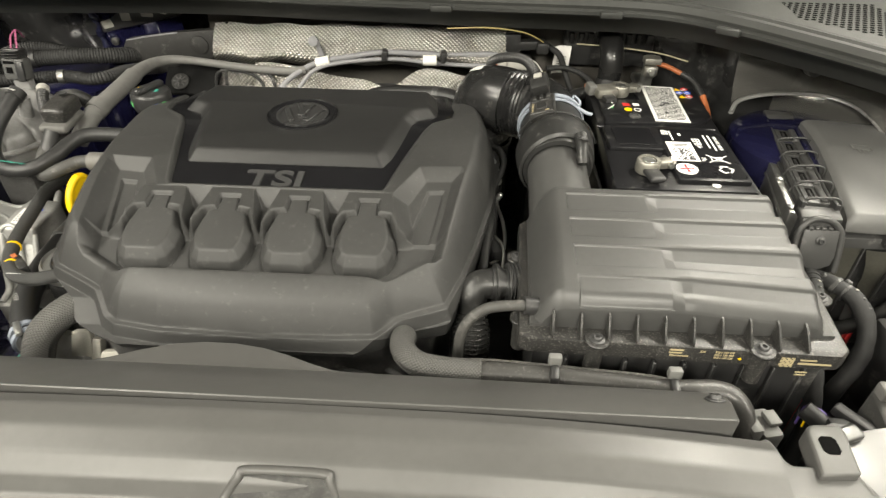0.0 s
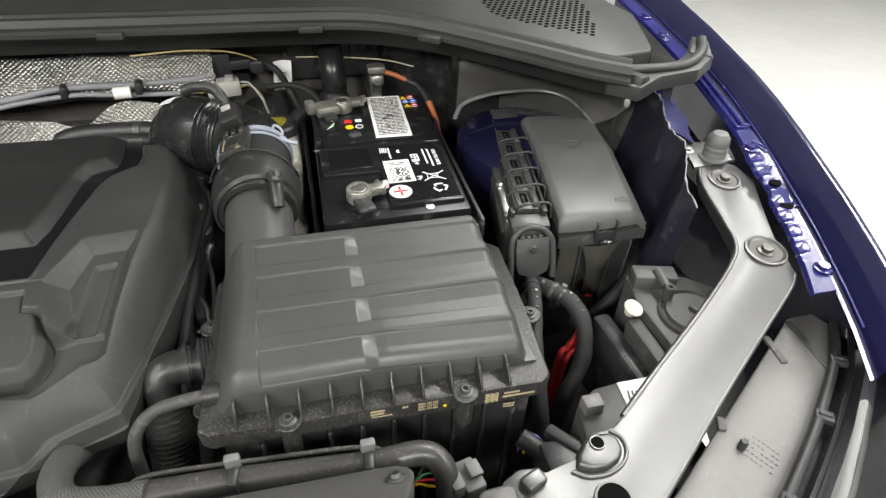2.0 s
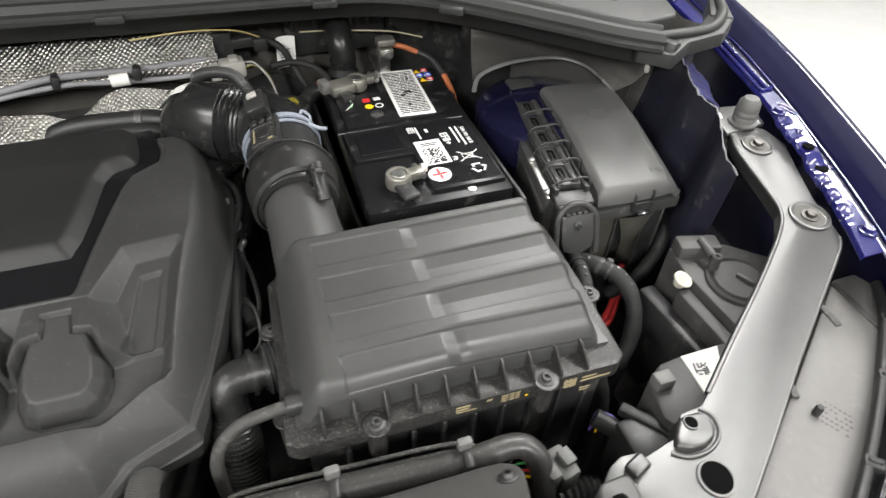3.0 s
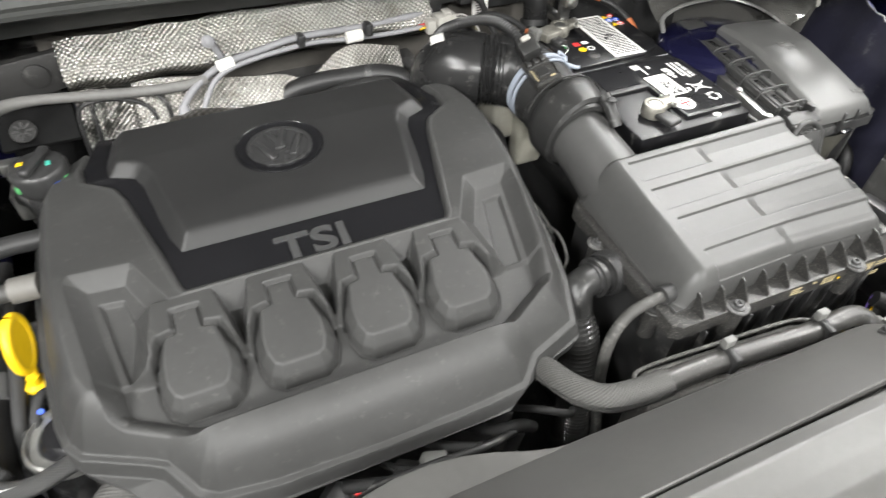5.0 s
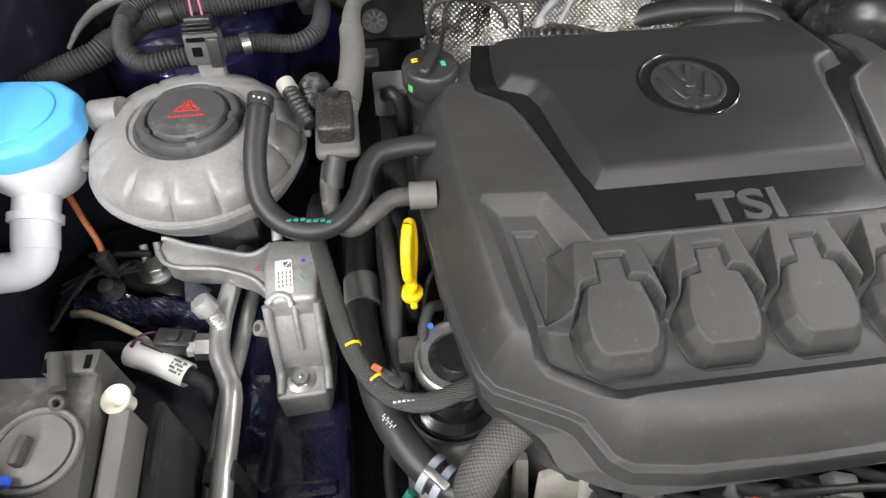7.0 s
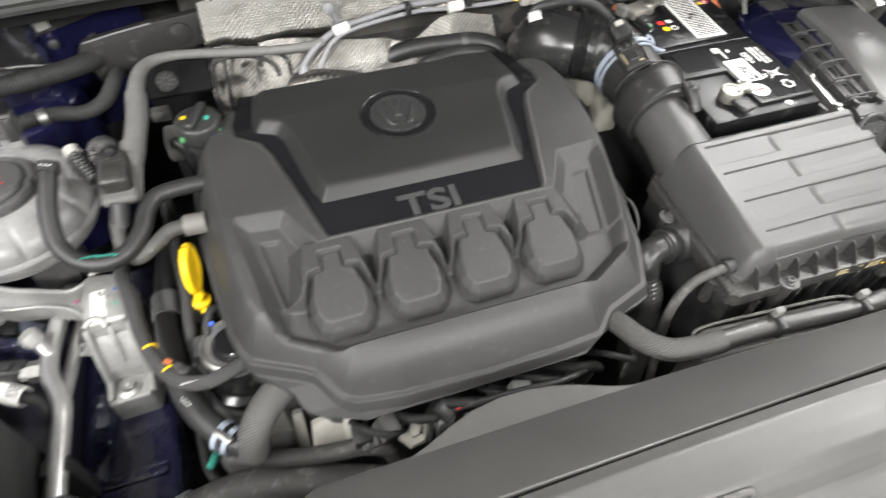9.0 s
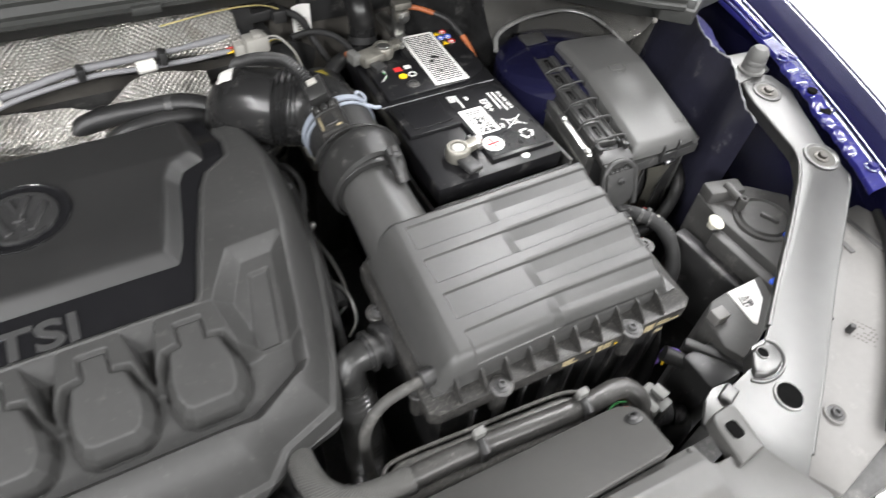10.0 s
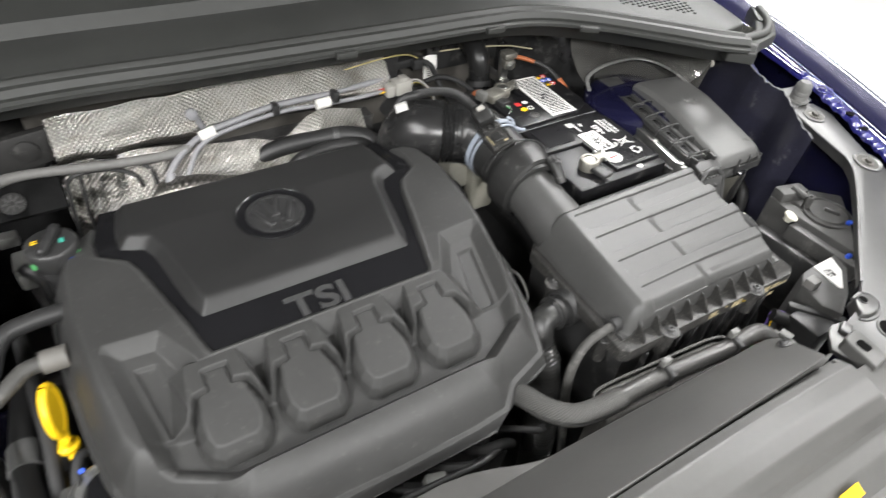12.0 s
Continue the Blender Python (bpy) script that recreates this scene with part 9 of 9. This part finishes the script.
part("thin_wire", tube([(-0.775, 0.738, 0.803), (-0.765, 0.744, 0.812), (-0.752, 0.748, 0.812), (-0.745, 0.747, 0.806)], 0.0012, 6), finish("plum_wire", (0.10, 0.02, 0.07), 0.5), sleeve)
part("thin_wire", tube([(-0.777, 0.740, 0.802), (-0.766, 0.747, 0.809), (-0.752, 0.750, 0.809), (-0.745, 0.749, 0.804)], 0.0014, 6), INK, sleeve)

# washer filler with its blue cap
wash = thing("washer_filler", (-0.825, 0.83, 0.74), "white washer fluid filler neck with a light blue cap", "filler neck")
blue = [(-0.905, 0.862), (-0.892, 0.842), (-0.835, 0.836), (-0.803, 0.848), (-0.780, 0.885), (-0.786, 0.928), (-0.812, 0.952), (-0.870, 0.958), (-0.910, 0.925)]
part("cap", prism(blue, 0.966, 0.988, bev=0.007, seg=3, taper=0.05), SKY, wash, "light blue lift-up cap")
part("cap_dome", lathe([(0.044, 0.985), (0.042, 0.990), (0.036, 0.9915), (0.0, 0.9925)], (-0.846, 0.898, 0), n=40), SKY, wash)
part("funnel", lathe([(0.024, 0.895), (0.038, 0.905), (0.049, 0.930), (0.052, 0.955), (0.051, 0.967), (0.0, 0.969)], (-0.845, 0.894, 0), n=48), MILK, wash, "milky white funnel")
part("neck", tube([(-0.843, 0.886, 0.925), (-0.845, 0.862, 0.915), (-0.847, 0.838, 0.902), (-0.848, 0.812, 0.886)], 0.0215, 28), MILK, wash)
part("neck_ring", tube([(-0.8465, 0.842, 0.905), (-0.847, 0.835, 0.901)], 0.0250, 28), MILK, wash)
part("elbow", tube([(-0.848, 0.820, 0.890), (-0.851, 0.804, 0.880), (-0.864, 0.797, 0.875), (-0.885, 0.797, 0.873), (-0.93, 0.798, 0.870)], 0.0202, 28), MILK, wash)
ow = thing("orange_wire", (-0.81, 0.82, 0.80), "thin orange wire to a black plug", "wire")
part("strand", tube([(-0.848, 0.905, 0.90), (-0.830, 0.879, 0.89), (-0.818, 0.858, 0.875), (-0.808, 0.843, 0.860), (-0.806, 0.836, 0.848)], 0.0034, 10), ORANGE, ow)
part("plug", box(-0.806, 0.831, 0.830, 0.013, 0.016, 0.034, 0.003), BLACK, ow)
part("grommet", lathe([(0.014, 0), (0.015, 0.004), (0.010, 0.010), (0.009, 0.020), (0.006, 0.022), (0, 0.022)], (-0.814, 0.822, 0.792), (15, 0, 0), 20), BLACK, ow)
part("clip_bar", box(-0.812, 0.868, 0.800, 0.070, 0.006, 0.008, 0.002, rot=(0, 0, -4)), BLACK, ow)
for k in range(6):
    part("wire", tube([(-0.808 - 0.002 * k, 0.832, 0.815), (-0.826 - 0.003 * k, 0.842 + 0.004 * (k % 3), 0.812 - 0.004 * k), (-0.842 - 0.002 * k, 0.846 - 0.006 * k, 0.80), (-0.875, 0.842 - 0.012 * k, 0.785)], 0.0026, 8), SAND, ow)
    part("wire", tube([(-0.806 + 0.002 * k, 0.828, 0.815), (-0.796 + 0.003 * k, 0.838 + 0.003 * (k % 2), 0.818 - 0.003 * k), (-0.800 + 0.002 * k, 0.850, 0.806), (-0.815, 0.853 - 0.004 * k, 0.795)], 0.0020, 8), RUBBER, ow)

# looms and hose along the back left
for nm3, pts, r, lab in (("cable_loom", [(-0.90, 0.992, 0.935), (-0.850, 1.015, 0.950), (-0.810, 1.036, 0.956), (-0.782, 1.062, 0.962), (-0.756, 1.086, 0.967), (-0.716, 1.098, 0.970), (-0.655, 1.108, 0.972), (-0.60, 1.135, 0.965), (-0.56, 1.19, 0.95)], 0.0140, "thick taped loom in front of the tower"),
                         ("cable_loom", [(-0.66, 1.118, 0.972), (-0.72, 1.112, 0.985), (-0.762, 1.088, 0.985), (-0.774, 1.054, 0.978), (-0.764, 1.012, 0.972), (-0.741, 0.992, 0.970), (-0.700, 1.000, 0.970), (-0.631, 1.018, 0.970), (-0.585, 1.014, 0.968), (-0.560, 1.030, 0.968), (-0.552, 1.07, 0.962), (-0.553, 1.14, 0.94)], 0.0100, "taped loom looping behind the reservoir")):
    c = thing(nm3, pts[-1], lab, "cable")
    part("sheath", tube(pts, r, 20, ribs=0.0007, pitch=0.0045), SAND, c)
    for q in (2, 4):
        a, b = Vector(pts[q]), Vector(pts[q + 1])
        part("tape_wrap", tube([a.lerp(b, 0.35), a.lerp(b, 0.75)], r + 0.0012, 20), RUBBER, c, "black tape wrap")
    if r < 0.012:
        part("cable_tie", tube([(-0.640, 1.0155, 0.970), (-0.631, 1.018, 0.970)], 0.0118, 20), STEEL, c, "bright cable tie")
vp = thing("bulkhead_vent", (-0.47, 1.285, 0.80), "black plastic bulkhead box with a round star vent", "vent")
part("box", box(-0.475, 1.255, 0.86, 0.13, 0.075, 0.17, 0.006), FELT, vp)
part("disc", lathe([(0.0165, 0), (0.0165, 0.003), (0.014, 0.004), (0.0, 0.004)], (-0.487, 1.128, 0.920), (38, 0, 0), 32), SHROUD, vp, "round dark vent disc")
for k in range(8):
    part("star_slot", box(0.0082, 0, 0.0042, 0.009, 0.0028, 0.001, 0).turn(pose(-0.487, 1.128, 0.920, 38, 0, 0) @ pose(0, 0, 0, 0, 0, 45 * k)), DEEP, vp)
part("shelf", box(-0.470, 1.165, 0.938, 0.10, 0.125, 0.012, 0.004, rot=(38, 0, 0)), FELT, vp)
for k, (x0, z0) in enumerate(((-0.405, 0.945), (-0.385, 0.955))):
    part("brake_line", tube([(x0 - 0.02, 1.13, 0.80), (x0 - 0.012, 1.12, 0.90), (x0, 1.12, z0), (x0 + 0.05, 1.115, z0 + 0.004), (x0 + 0.085, 1.10, z0 - 0.01), (x0 + 0.09, 1.09, z0 - 0.05)], 0.0030, 8), BLACK, vp)
part("union", box(-0.500, 1.055, 0.915, 0.026, 0.018, 0.018, 0.003), STEEL, vp)
part("valve_block", box(-0.478, 1.00, 0.90, 0.04, 0.04, 0.04, 0.004), GREYPL, vp)
part("valve_stem", box(-0.478, 1.02, 0.72, 0.03, 0.05, 0.35, 0.004), DEEP, vp)
part("small_hose", tube([(-0.485, 0.985, 0.91), (-0.478, 0.968, 0.925), (-0.468, 0.96, 0.91), (-0.465, 0.955, 0.86)], 0.008, 14), RUBBER, vp)
th = thing("turbo_hose", (-0.06, 1.03, 0.80), "black rubber hose behind the engine cover", "hose")
part("hose", tube([(-0.150, 1.115, 0.880), (-0.120, 1.113, 0.908), (-0.080, 1.108, 0.919), (-0.030, 1.100, 0.923), (0.025, 1.086, 0.925), (0.060, 1.062, 0.912), (0.070, 1.045, 0.85)], 0.0150, 20), RUBBER, th)
part("branch_hose", tube([(-0.100, 1.072, 0.880), (-0.080, 1.064, 0.912), (-0.050, 1.060, 0.924), (-0.006, 1.060, 0.926), (0.040, 1.052, 0.916), (0.060, 1.040, 0.86)], 0.0120, 18), RUBBER, th)
part("hose_clip", tube([(-0.004, 1.0935, 0.924), (0.006, 1.091, 0.9245)], 0.0165, 20), DARKBOLT, th)

blk = thing("lamp_adjuster_block", (-0.648, 0.51, 0.66), "grey plastic block with a green sticker beside the headlamp", "block")
part("body", prism([(-0.690, 0.546), (-0.645, 0.544), (-0.612, 0.524), (-0.612, 0.470), (-0.650, 0.462), (-0.684, 0.490)], 0.66, 0.836, bev=0.004, seg=2), LAMP_DK, blk)
part("green_sticker", box(-0.655, 0.495, 0.8366, 0.026, 0.024, 0.0008, 0, rot=(0, 0, 8)), finish("green_sticker", (0.10, 0.62, 0.06), 0.5, var=0.06), blk, "bright green sticker")
part("moulded_mark", bars([(0, 0, 0.003, 0.018), (0.005, 0.0075, 0.010, 0.003), (0.004, 0.0, 0.007, 0.003)], pose(-0.660, 0.522, 0.8362, 0, 0, -6), 0.0010), PALEPL, blk, "moulded mark")
part("side_rib", box(-0.622, 0.505, 0.838, 0.012, 0.045, 0.012, 0.003, rot=(0, 0, 8)), LAMP_PL, blk)
